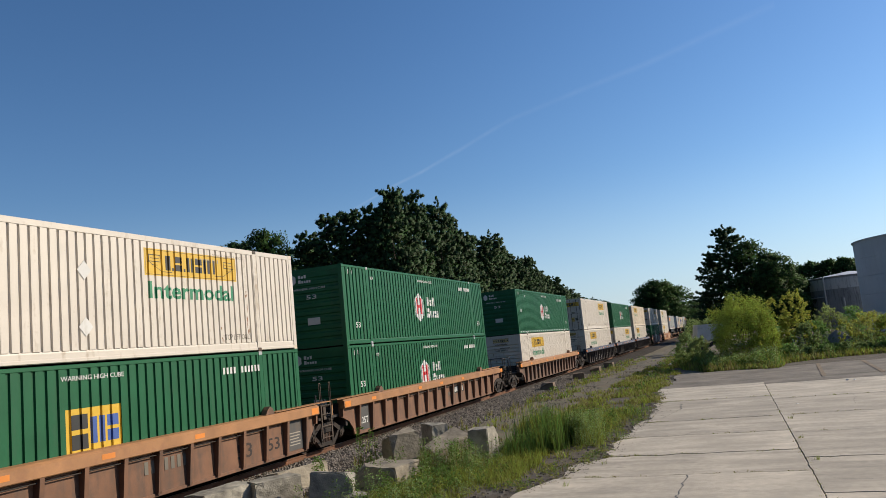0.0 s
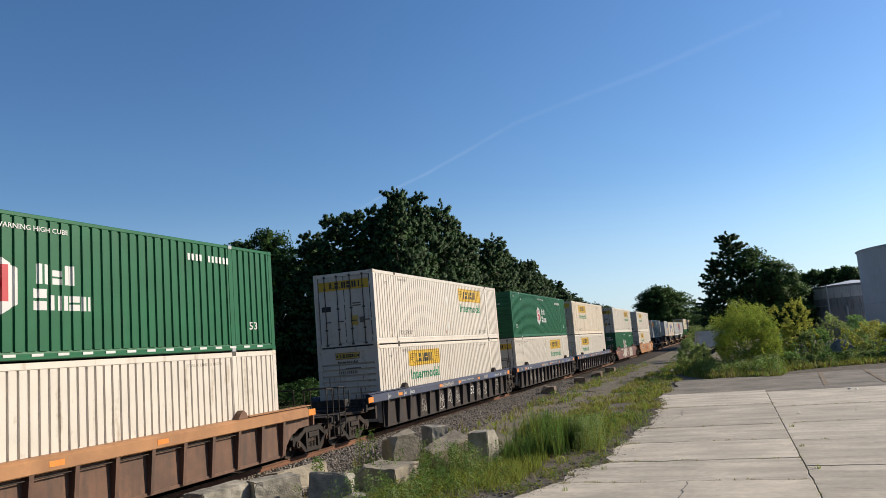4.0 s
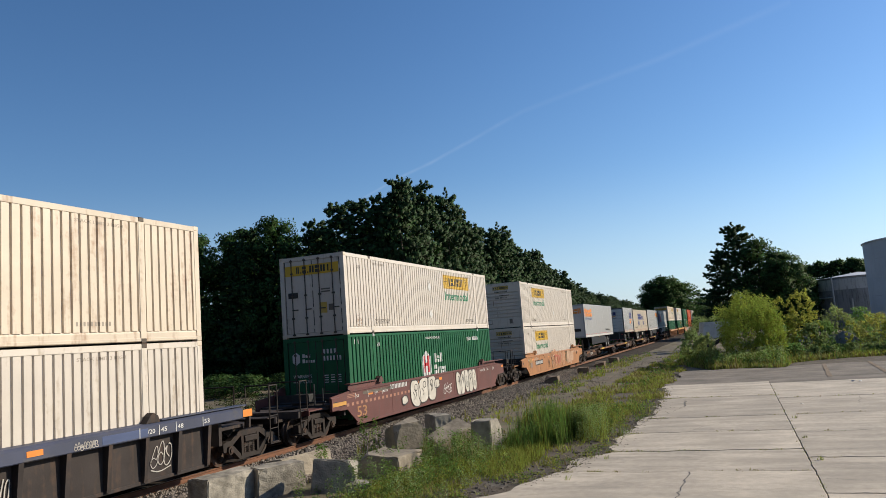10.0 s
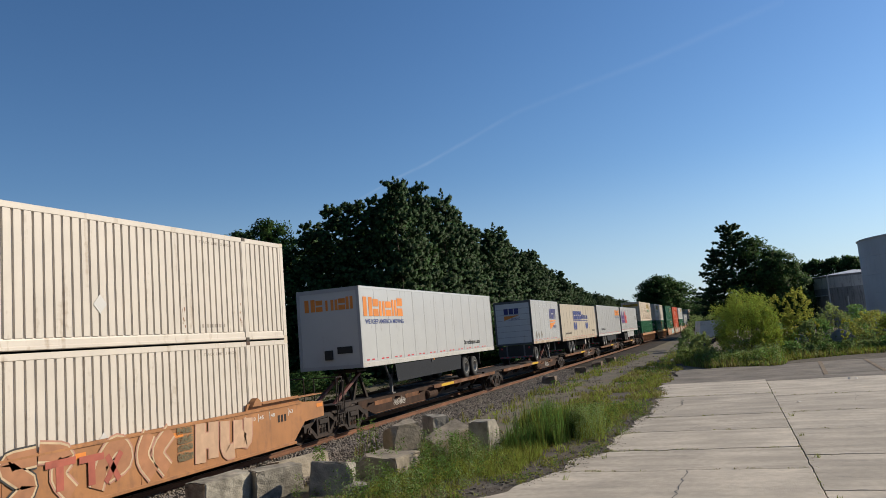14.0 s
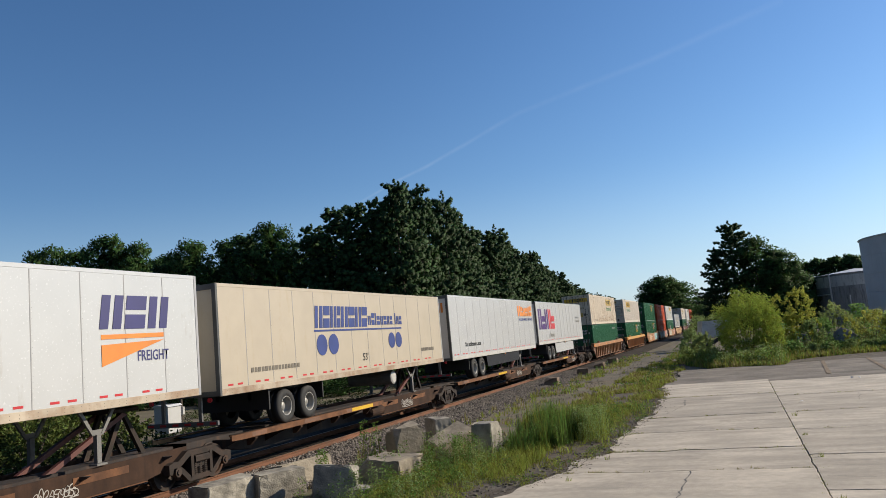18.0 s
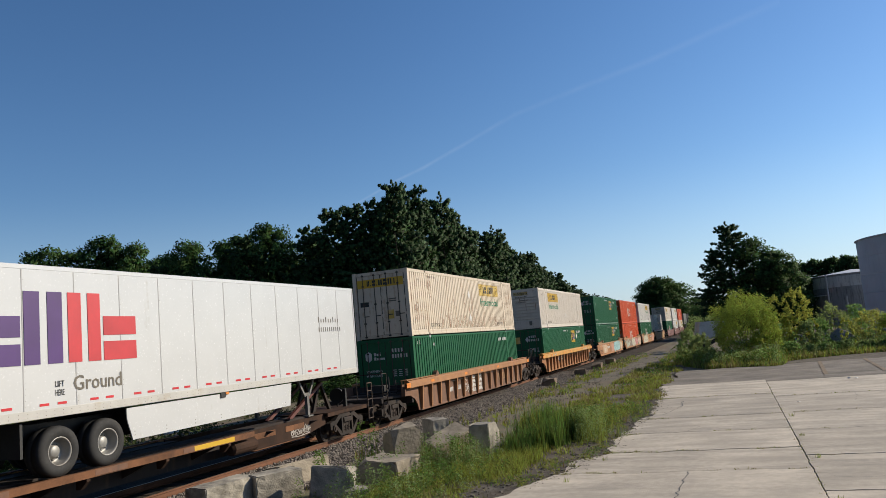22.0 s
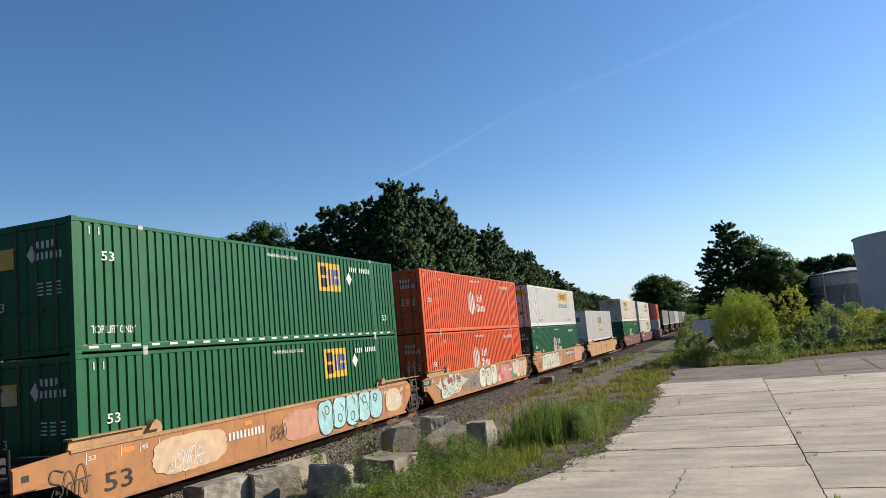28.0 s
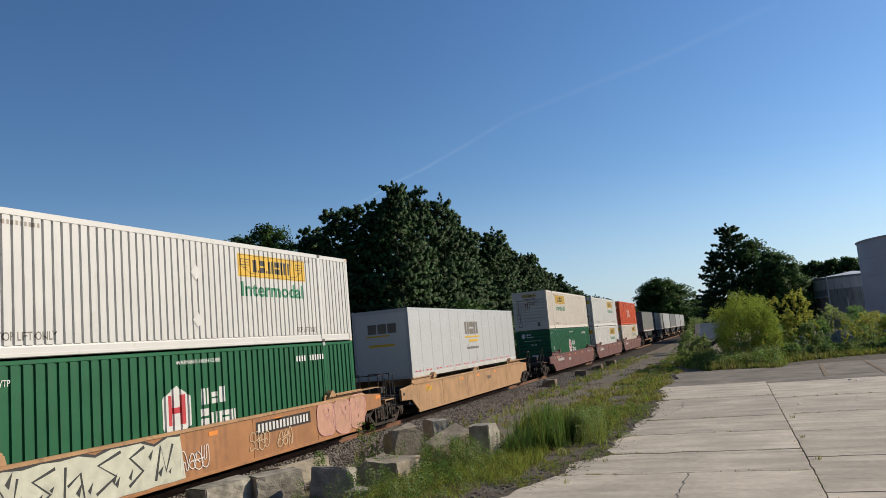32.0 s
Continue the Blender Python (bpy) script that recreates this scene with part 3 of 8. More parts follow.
def on_lands(polys, kind, lift=.0015):
    """Paint that follows a corrugated side over its raised bands, slopes and grooves, as one sheet."""
    pitch, groove, depth = GROOVES["panelled" if kind == "panelled" else "other"]
    n = round((BL - .32) / pitch)
    p, x = (BL - .32) / n, HW - .008
    half, g2 = groove / 2 + depth * .30, groove / 2
    s, seen = Shape(), {}

    def corner(y, z):
        key = (round(y, 4), round(z, 4))
        if key not in seen:
            o = abs((y - .16) % p - p / 2)
            seen[key] = len(s.v)
            s.v.append((x + lift - depth * min(1, max(0, (half - o) / (half - g2))), y, z))
        return seen[key]

    for poly in polys:
        lo, hi = min(y for y, z in poly), max(y for y, z in poly)
        for i in range(max(0, int((lo - .16) / p) - 1), min(n, int((hi - .16) / p) + 2)):
            c = .16 + p * (i + .5)
            for a, b in ((c - half, c - g2), (c - g2, c + g2), (c + g2, c + half), (c + half, c + p - half)):
                q = cut_band(list(poly), a, b)
                if not q:
                    continue
                if sum(q[k][0] * q[(k + 1) % len(q)][1] - q[(k + 1) % len(q)][0] * q[k][1] for k in range(len(q))) < 0:
                    q = q[::-1]
                face = []
                for y, z in q:
                    v = corner(y, z)
                    if v not in face:
                        face.append(v)
                if len(face) > 2:
                    s.f.append(tuple(face))
    return s


def rect(y0, y1, z0, z1):
    return [(y0, z0), (y1, z0), (y1, z1), (y0, z1)]


def text_polys(text, y, z, width, height):
    me, span = letters(text, M["ink"])
    co = [(y + v.co.y * width / span, z + v.co.z * height) for v in me.vertices]
    return [[co[i] for i in t.vertices] for t in (me.calc_loop_triangles() or me.loop_triangles)]


def strokes(kinds, y, z, widths, heights, gap, h, s):
    """Plain bars in pairs, standing for a name: upright pairs, stacked pairs, single bars, dots."""
    r = []
    for k, w, t in zip(kinds, widths, heights):
        H = h * t
        if k == ".":
            r.append((y, y + w, z, z + min(H, w)))
        elif k == "l":
            r.append((y + w / 2 - s / 2, y + w / 2 + s / 2, z, z + H))
        elif k == "u":
            r += [(y, y + w * .40, z, z + H), (y + w * .60, y + w, z, z + H)]
        else:
            r += [(y, y + w, z, z + H * .43), (y, y + w, z + H * .57, z + H)]
        y += w + gap
    return r


def digits(y, z, n, w, h, s):
    """A row of plain bars where a number stands."""
    return [(y + i * w * 1.4, y + i * w * 1.4 + w * .75, z, z + h) for i in range(n)]


def badge_of(p, y, z, k, x):
    """A tall six-sided badge and two lines of block lettering."""
    hexa = [(y, z + .28 * k), (y + .5 * k, z), (y + k, z + .28 * k), (y + k, z + .97 * k), (y + .5 * k, z + 1.25 * k), (y, z + .97 * k)]
    part("badge", once("badge_hex", lambda: on_lands([hexa], "badged").mesh("badge", M["ink_white"])), parent=p, label="white six-sided badge")


def block_word(y, z, widths, heights, gap, h):
    """Letter-sized blocks standing for a name."""
    r = []
    for w, t in zip(widths, heights):
        r.append((y, y + w, z, z + h * t))
        y += w + gap
    return r


def placard(p, y, z, r, x, material):
    part("placard", flat_poly([(y - r, z), (y, z - r * 1.1), (y + r, z), (y, z + r * 1.1)], x), material, p, "diamond placard holder")


def container(kind, q, z0, doors_near, paint, label, group, seed=0, dashes=False, worn=False, plain=False):
    r = random.Random(seed)
    c = on_train(thing("container", label, "container", group), q, z0)
    body = M[paint]
    pitch, groove, depth = GROOVES["panelled" if kind == "panelled" else "other"]
    rail_h = .27 if kind == "panelled" else .20
    top_h = .15 if kind == "panelled" else .10
    wall = once(("wall", kind, paint), lambda: corrugated(pitch, groove, depth, .16, BL - .16, rail_h, BH - top_h, HW - .008).mesh("side_wall", body))
    wall2 = once(("wall2", kind, paint), lambda: mirrored(corrugated(pitch, groove, depth, .16, BL - .16, rail_h, BH - top_h, HW - .008)).mesh("side_wall", body))
    part("side_wall", wall, parent=c)
    part("side_wall", wall2, parent=c)
    bottom = once(("brail", paint), lambda: Shape().prism([(HW - .10, .035), (HW - .02, .035), (HW, .05), (HW, .105), (HW - .014, .12), (HW - .014, rail_h - .04), (HW - .03, rail_h), (HW - .10, rail_h)], .16, BL - .16).mesh("bottom_rail", body))
    top = once(("trail", paint, kind), lambda: Shape().box(HW - .08, HW, .16, BL - .16, BH - top_h, BH - .012, .012).mesh("top_rail", body))
    for me, nm in ((bottom, "bottom_rail"), (top, "top_rail")):
        part(nm, me, parent=c)
        part(nm, me, parent=c, at=(0, BL, 0), turn=180)
    post = once(("post", paint), lambda: Shape().prism([(-.08, -.08), (.08, -.08), (.08, .08), (-.08, .08)], .118, BH - .118, "z").mesh("corner_post", body))
    cast = once(("cast", paint), lambda: Shape().box(-.083, .083, -.083, .083, 0, .118, .012).mesh("corner_casting", body if kind != "panelled" else M["cream_rusty"]))
    mid = once(("mid", paint), lambda: Shape().box(HW - .06, HW + .004, -.085, .085, .10, BH - .10, .01).mesh("stacking_post", body))
    lug = once(("lug", kind == "panelled"), lambda: Shape().box(HW - .06, HW + .012, -.075, .075, 0, .11, .015).mesh("lifting_casting", M["castor" if kind == "panelled" else "trailer_grey"]))
    for y in (.08, BL - .08):
        for x in (-HW + .08, HW - .08):
            part("corner_post", post, parent=c, at=(x, y, 0))
            part("corner_casting", cast, parent=c, at=(x, y, 0))
            part("corner_casting", cast, parent=c, at=(x, y, BH - .118))
    for y in (2.0, BL - 2.0):
        part("stacking_post", mid, parent=c, at=(0, y, 0))
        part("stacking_post", mid, parent=c, at=(0, y, 0), turn=180)
        for z in (0, BH - .112):
            part("lifting_casting", lug, parent=c, at=(0, y, z))
    part("roof", once(("roof", paint), lambda: corrug_roof(body)), parent=c)
    part("floor", once(("cfloor",), lambda: Shape().box(-HW + .1, HW - .1, .1, BL - .1, .03, .16).mesh("floor", M["black"])), parent=c)
    for near in (True, False):
        end_wall(c, kind, body, paint, doors_near == near, near, r)
    markings(c, kind, doors_near, r, dashes, worn, plain)
    return c


def rust_runs(c, spots, seed):
    """Ragged rust flecks and short runs on the raised bands of a wall: (from y, to y, from z, to z, how many)."""
    r = random.Random(seed)
    p = (BL - .32) / round((BL - .32) / .232)
    s = Shape()
    for y0, y1, z0, z1, n in spots:
        for _ in range(n):
            y = .16 + p * int((r.uniform(y0, y1) - .16) / p)
            zc = r.uniform(z0, z1)
            for k in range(r.choice((4, 6, 8, 10))):
                w, h = r.uniform(.015, .055), r.uniform(.03, .11) * (2.6 if r.random() < .3 else 1)
                a, z = y + r.uniform(-.055, .065 - w), zc + r.gauss(0, .16)
                z = min(max(z, .28), 2.6)
                o = [(a, z + h * .9), (a + w * r.uniform(0, .3), z + h * .4), (a + w * r.uniform(.2, .5), z), (a + w * .7, z + h * r.uniform(.1, .4)), (a + w, z + h * r.uniform(.6, .9)), (a + w * r.uniform(.4, .8), z + h)]
                q = len(s.v)
                s.v += [(HW - .0078 + .0003 * k, u, v) for u, v in o]
                s.f.append(tuple(range(q, q + 6)))
    tagged(part("rust_flecks", s, M["rust"], c), "ragged rust flecks and runs", kind="stuff")


def corrug_roof(body):
    s = Shape()
    n = 60
    for i in range(n + 1):
        y = .1 + (BL - .2) * i / n
        z = BH - .02 - (.012 if i % 2 else 0)
        s.v += [(-HW + .06, y, z), (HW - .06, y, z)]
    s.f = [(2 * i, 2 * i + 1, 2 * i + 3, 2 * i + 2) for i in range(n)]
    return s.mesh("roof", body)


def end_wall(c, kind, body, paint, doors, near, r):
    """The doors, or the ribbed front wall, at one end."""
    turn, at = (0, (0, 0, 0)) if near else (180, (0, BL, 0))
    hdr = once(("hdr", paint), lambda: Shape().box(-HW + .16, HW - .16, .005, .12, BH - .15, BH - .01, .01).mesh("end_header", body))
    sill = once(("esill", paint), lambda: Shape().box(-HW + .16, HW - .16, .03, .12, .045, .16, .01).mesh("end_sill", body))
    part("end_header", hdr, parent=c, at=at, turn=turn)
    part("end_sill", sill, parent=c, at=at, turn=turn)
    if doors:
        door = once(("door", paint), lambda: door_leaf(body))
        rod = once("rod", lambda: lock_rod(M["castor"]))
        for sx in (-1, 1):
            d = part("door", door, parent=c, at=(0, at[1] + (.0 if near else 0), 0), turn=turn)
            d.matrix_basis = pose(*at, 0, 0, turn) @ pose(sx * .555, .03, 0)
            gk = part("gasket", once("gasket", lambda: Shape().box(-.555, -.54, -.004, .05, .17, BH - .16).box(.54, .555, -.004, .05, .17, BH - .16).mesh("gasket", M["black"])), parent=d)
            for dx in (-.27, .27):
                rd = part("lock_rod", rod, parent=d)
                rd.matrix_basis = pose(dx, 0, 0)
    else:
        def make():
            pr = [(.12, .16), (.02, .16)]
            z = .16
            for i in range(2 if kind != "panelled" else 1):
                pr += [(.02, z + .0)]
            if kind == "panelled":
                pr += [(.02, .62), (.05, .65), (.05, .66)]
                z = .65
                for i in range(7):
                    pr += [(.095, z + .02), (.095, z + .055), (.022, z + .075), (.022, z + .222), (.095, z + .225)]
                    z += .225
                pr += [(.05, 2.26), (.025, 2.30), (.025, BH - .15)]
            else:
                z = .2
                for i in range(9):
                    pr += [(.022, z + .06), (.06, z + .10), (.06, z + .17), (.022, z + .21)]
                    z += .27
                pr += [(.022, BH - .15)]
            pr += [(.12, BH - .15)]
            s = Shape()
            k = len(pr)
            s.v = [(x, y, z) for x in (-HW + .16, HW - .16) for y, z in pr]
            s.f = [(i, i + 1, i + 1 + k, i + k) for i in range(k - 1)]
            return s.mesh("front_wall", body)
        part("front_wall", once(("front", kind, paint), make), parent=c, at=at, turn=turn)
    if not near:
        return
    # marks on the end that comes towards the camera
    if kind == "panelled":
        yel = M["yellow"]
        if doors:
            s = Shape().box(-1.08, 1.08, .006, .010, 2.22, 2.58)
            part("sign_panel", s, yel, c, "yellow name panel")
            part("name_mark", end_bars(strokes("u.n.unul", -.62, 2.29, [.11, .05, .15, .05, .18, .18, .18, .15], [1, .2, 1, .2, 1, 1, 1, 1], .045, .24, .05), .002), M["ink"], c)
            for b in ((.35, .7, 1.55, 1.6), (.35, .7, 1.64, 1.69), (.62, .82, .9, 1.12), (-1.0, -.6, 1.42, 1.62)):
                part("data_plate", end_bars([b], .014), M["ink"] if b[0] < 0 else M["ink_grey"], c)
            part("warning_plate", end_bars([(.25, .55, .82, 1.2)], .014), M["yellow_worn"], c, "yellow warning plate")
        else:
            if paint == "cream_rusty":
                part("sign_panel", Shape().box(-1.08, 1.08, .016, .020, 2.36, 2.72), yel, c, "yellow name panel")
            else:
                part("sign_panel", Shape().box(-.52, .52, .018, .022, 2.455, 2.70), M["yellow_worn"], c, "small faded yellow name panel")
                part("sign_border", end_bars([(-.52, .52, 2.455, 2.467), (-.52, .52, 2.688, 2.70), (-.52, -.508, 2.467, 2.688), (.508, .52, 2.467, 2.688), (-.48, -.42, 2.53, 2.62), (.42, .48, 2.53, 2.62)], .016), M["ink"], c, "thin dark name frame")
            part("name_mark", end_bars(strokes("u.n.unul", -.34, 2.51, [.06, .025, .08, .025, .1, .1, .1, .08], [1, .2, 1, .2, 1, 1, 1, 1], .025, .13, .028), .012), M["ink"], c)
            write_end("lettering", "Intermodal", M["ink"], c, -.42, .012, 2.30, .84, .095)
            part("number_bars", end_bars(digits(-.4, 1.9, 4, .055, .10, .015) + digits(-.05, 1.9, 6, .055, .10, .015) + [(-.1, .55, 2.07, 2.12)], .012), M["ink_grey"], c)
            part("placard", end_bars([(-1.0, -.7, .3, .33), (-.98, -.95, .3, .6), (-.73, -.7, .3, .6), (-1.0, -.7, .58, .61)], .012), M["ink_grey"], c)
            part("data_plate", end_bars([(.45, .65, .28, .58)], .012), M["ink_grey"], c)
            for _ in range(r.choice((3, 5, 8))):
                x0, z1, w = r.uniform(-1.05, 1.0), r.choice((2.25, 2.02, 1.8, 1.35)), r.uniform(.02, .07)
                z0 = z1 - r.uniform(.15, .8)
                part("rust_run", Shape().prism([(x0, z1), (x0 + w, z1 - .02), (x0 + w * .8, z0 + .1), (x0 + w * .5, z0), (x0 + w * .2, z0 + .12)], .010, .014), M["rust_faint"], c)
    else:
        ink = M["ink_white"]
        if doors:
            part("number_bars", end_bars(digits(.3, 2.30, 4, .10, .16, .025) + digits(.3, 2.06, 6, .09, .16, .025) + [(.3 + (i % 3) * .25, .46 + (i % 3) * .25, 1.3 + i // 3 * .08, 1.33 + i // 3 * .08) for i in range(12)], .014), ink, c)
            if kind == "squared":
                part("badge", end_bars([(-.95, -.35, 1.95, 2.4)], .012), M["yellow_worn"], c, "faded yellow square badge")
                part("placard", Shape().prism([(.02, 2.2), (.17, 2.0), (.32, 2.2), (.17, 2.4)], .010, .014), ink, c, "white diamond placard")
                write_end("lettering", "53", ink, c, -.95, .012, 1.05, .3, .2)
            else:
                part("badge", Shape().prism([(-.95, 2.05), (-.8, 1.95), (-.65, 2.05), (-.65, 2.3), (-.8, 2.4), (-.95, 2.3)], .010, .014), ink, c, "white six-sided badge")
                part("name_mark", end_bars(block_word(-.55, 2.2, [.1, .08, .08], [1, .7, 1], .03, .13) + block_word(-.55, 2.02, [.1, .07, .07, .07, .07], [1, .7, .7, .7, .7], .03, .13), .012), ink, c)
                write_end("lettering", "WARNING", ink, c, -.95, .012, 1.5, .75, .11)
                write_end("lettering", "HIGH CUBE", ink, c, -.95, .012, 1.32, .75, .11)
        else:
            part("badge", Shape().prism([(-.85, 2.42), (-.72, 2.33), (-.59, 2.42), (-.59, 2.62), (-.72, 2.71), (-.85, 2.62)], .010, .014), ink, c, "white six-sided badge")
            part("name_mark", end_bars(block_word(-.48, 2.55, [.1, .08, .08], [1, .7, 1], .03, .12) + block_word(-.48, 2.38, [.1, .07, .07, .07, .07], [1, .7, .7, .7, .7], .03, .12), .012), ink, c)
            write_end("lettering", "WARNING HIGH CUBE", ink, c, -.7, .012, 2.12, 1.3, .075)
            write_end("lettering", "53", ink, c, -.2, .012, 1.78, .42, .15)
            part("data_plate", end_bars([(-.2, .3, .85, 1.1)], .012), ink, c, "white weight plate")


def end_bars(rects, y):
    """Flat rectangles (x0, x1, z0, z1) on the end that faces -y."""
    s = Shape()
    for x0, x1, z0, z1 in rects:
        s.box(x0, x1, y - .004, y, z0, z1)
    return s


def door_leaf(body):
    s = Shape().box(-.54, .54, 0, .05, .17, BH - .16, .0)
    for z in (.5, 1.2, 1.9, 2.45):
        s.box(-.54, .54, -.008, .0, z - .04, z + .04)
    for z in (.35, 1.0, 1.7, 2.4):
        s.box(.50, .57, -.02, .0, z - .06, z + .06)
    return s.mesh("door", body)


def lock_rod(body):
    s = Shape().cyl((0, -.03, .08), (0, -.03, BH - .08), .019, 8)
    for z in (.12, .7, 1.5, 2.3, BH - .14):
        s.box(-.05, .05, -.045, .0, z - .03, z + .03)
    s.box(-.02, .22, -.05, -.03, .98, 1.02)
    return s.mesh("lock_rod", body)


def markings(c, kind, doors_near, r, dashes, worn, plain=False):
    """Signs and lettering on the side that faces the yard."""
    x = HW + .0005
    if kind == "panelled":
        a = BL - 6.45 if doors_near else 2.9
        part("sign_panel", once(("jpanel", a, worn), lambda: on_lands([rect(a, a + 3.55, 1.95, 2.60)], kind).mesh("sign_panel", M["yellow_worn" if worn else "yellow"])), parent=c, label="yellow name panel")
        rim = [(a + .04, a + 3.51, 1.975, 1.985), (a + .04, a + 3.51, 2.565, 2.575), (a + .04, a + .05, 1.98, 2.57), (a + 3.50, a + 3.51, 1.98, 2.57)]
        for k in (0, 1):
            b = a + .15 + k * 2.85
            rim += [(b, b + .40, 2.28, 2.30), (b + .05, b + .35, 2.36, 2.375), (b, b + .40, 2.44, 2.46), (b + .1, b + .3, 2.2, 2.215), (b, b + .015, 2.28, 2.46), (b + .385, b + .4, 2.28, 2.46)]
        rim += [(a + .60, a + .95, 2.05, 2.065), (a + 2.6, a + 2.95, 2.05, 2.065)]
        part("sign_border", once(("jborder", a), lambda: on_lands([rect(*b) for b in rim] + [[(a + .10, 2.30), (a + .13, 2.30), (a + .62, 2.05), (a + .59, 2.05)], [(a + 3.42, 2.30), (a + 3.45, 2.30), (a + 2.96, 2.05), (a + 2.93, 2.05)]], kind, .0025).mesh("sign_border", M["ink"])), parent=c)
        part("name_mark", once(("jname", a), lambda: on_lands([rect(*b) for b in strokes("u.n.unul", a + .72, 2.10, [.18, .07, .24, .07, .27, .27, .27, .22], [1, .22, 1, .22, 1, 1, 1, 1], .055, .36, .085)], kind, .003).mesh("name_mark", M["ink"])), parent=c, label="black name strokes")
        part("lettering", once(("jinter", a), lambda: on_lands(text_polys("Intermodal", a + .12, 1.42, 3.25, .40), kind).mesh("lettering", M["ink_green"])), parent=c, label="green lettering")
        for y, h, w in (((2.25, .17, 1.35), (BL - 3.55, .15, 1.2)) if doors_near else ((2.25, .17, 1.35),)):
            part("lettering", once(("jtop", y), lambda: on_lands(text_polys("TOP LIFT ONLY", y, .36, w, h), kind, .002).mesh("lettering", M["ink_grey"])), parent=c, label="dark grey lettering")
        part("lettering", once("jstack", lambda: on_lands(text_polys("STACK LIMIT 3 HIGH", BL - 3.9, 2.58, 1.35, .075), kind, .002).mesh("lettering", M["ink_faint"])), parent=c, label="faint small lettering")
        part("lettering", once("jvtp", lambda: on_lands(text_polys("VTP", 1.0, 2.36, .28, .12), kind, .002).mesh("lettering", M["ink_grey"])), parent=c)
        part("number_bars", once(("jnum", doors_near), lambda: on_lands([rect(*b) for b in digits(BL - 4.6 if doors_near else BL - 3.9, 2.40 if doors_near else .40, 10, .07, .09, .022) + digits(2.3, 2.57, 10, .07, .09, .022)], kind, .002).mesh("number_bars", M["ink_faint"])), parent=c)
        for z in ((1.95, .75) if doors_near else (.95,)):
            placard(c, 8.9 if not doors_near else 7.9, z, .19, x, M["white"])
    else:
        ink = M["ink_white"]
        write("lettering", "53", ink, c, x + .004, .78, 2.0 if dashes and kind == "squared" else .62 if r.random() < .5 else 1.4, .38, .21)
        write("lettering", "53", ink, c, x + .004, BL - 1.25, .6, .38, .21)
        part("number_bars", bars(digits(BL - 3.75, 2.36, 4, .11, .17, .03) + digits(BL - 2.95, 2.36, 6, .11, .17, .03) + [(.45, .48, 2.55, 2.72), (.72, .75, 2.55, 2.72)], x + .004), ink, c)
        if kind == "badged" and plain:
            write("lettering", "VTP", ink, c, x + .004, 2.25, 2.42, .26, .13)
        elif kind == "badged":
            write("lettering", "VTP", ink, c, x + .004, 2.25, 2.42, .26, .13)
            badge_of(c, 6.5, .82, 1.0, x)
            red = M["redink"] if not worn else M["orange"]
            part("badge_mark", once(("badge_red", red.name), lambda: on_lands([rect(6.70, 6.86, 1.15, 1.85), rect(7.14, 7.30, 1.15, 1.85), rect(6.86, 7.14, 1.42, 1.56)] if not worn else [rect(6.66, 6.72, 1.1, 1.9), rect(6.90, 6.97, 1.0, 2.0), rect(7.14, 7.20, 1.0, 1.95)], "badged", .0025).mesh("badge_mark", red)), parent=c, label="red upright bars")
            part("name_mark", once("badge_name", lambda: on_lands([rect(*b) for b in strokes("unu", 7.95, 1.52, [.28, .24, .24], [1, .72, 1], .07, .40, .085) + strokes("nlunu", 7.85, 1.0, [.32, .14, .25, .25, .25], [1, .72, .72, .72, .72], .06, .42, .085)], "badged").mesh("name_mark", ink)), parent=c, label="white name strokes")
            write("lettering", "WARNING HIGH CUBE", ink, c, x + .004, 7.0, 2.56, 1.7, .10)
        else:
            a, b = (10.2, 1.62) if doors_near else (7.3, 1.03)
            part("badge", once(("ebadge", a), lambda: on_lands([rect(a, a + 1.5, b, b + .96)], kind).mesh("badge", M["yellow"])), parent=c, label="yellow square badge")
            part("badge_mark", once(("emark", a), lambda: on_lands([rect(*k) for k in strokes("n", a + .14, b + .14, [.42], [1], .1, .70, .12)], kind, .003).mesh("badge_mark", M["ink"])), parent=c)
            part("badge_mark", once(("eblue", a), lambda: on_lands([rect(*k) for k in strokes("un", a + .66, b + .22, [.36, .32], [1, 1], .06, .54, .10)], kind, .003).mesh("badge_mark", M["blue_mark"])), parent=c)
            if dashes:
                part("lettering", once("etop", lambda: on_lands(text_polys("TOP LIFT ONLY", .45, .42, 1.3, .17), kind, .002).mesh("lettering", ink)), parent=c, label="white lettering")
            if doors_near:
                placard(c, a + 2.15, 2.1, .22, x, ink)
            write("lettering", "WARNING HIGH CUBE", ink, c, x + .004, 7.2, 2.56, 1.7, .10)
    if dashes:
        marks("reflective_marker", [(.35 + i * .62, .62 + i * .62, .10, .155) for i in range(25)], x, M["ink_white"], c, "white reflective dash")


# ---- rail cars ----
WR = 0.42


def wheelset_mesh():
    s = Shape()
    for sx in (-1, 1):
        s.lathe_x([(sx * .66, .0), (sx * .66, .20), (sx * .69, .24), (sx * .69, WR - .08), (sx * .66, WR - .05), (sx * .66, WR + .025), (sx * .70, WR + .025), (sx * .72, WR), (sx * .82, WR - .005), (sx * .82, WR - .07), (sx * .77, WR - .09), (sx * .75, .20), (sx * .82, .16), (sx * .84, .0)], 0, 0, 28)
    s.cyl((-.7, 0, 0), (.7, 0, 0), .09, 12)
    s.box(-1.02, 1.02, -.05, .05, -.05, .05)
    s.box(.823, .83, -.03, .03, .18, .30)
    return s.mesh("wheelset", M["wheel"])


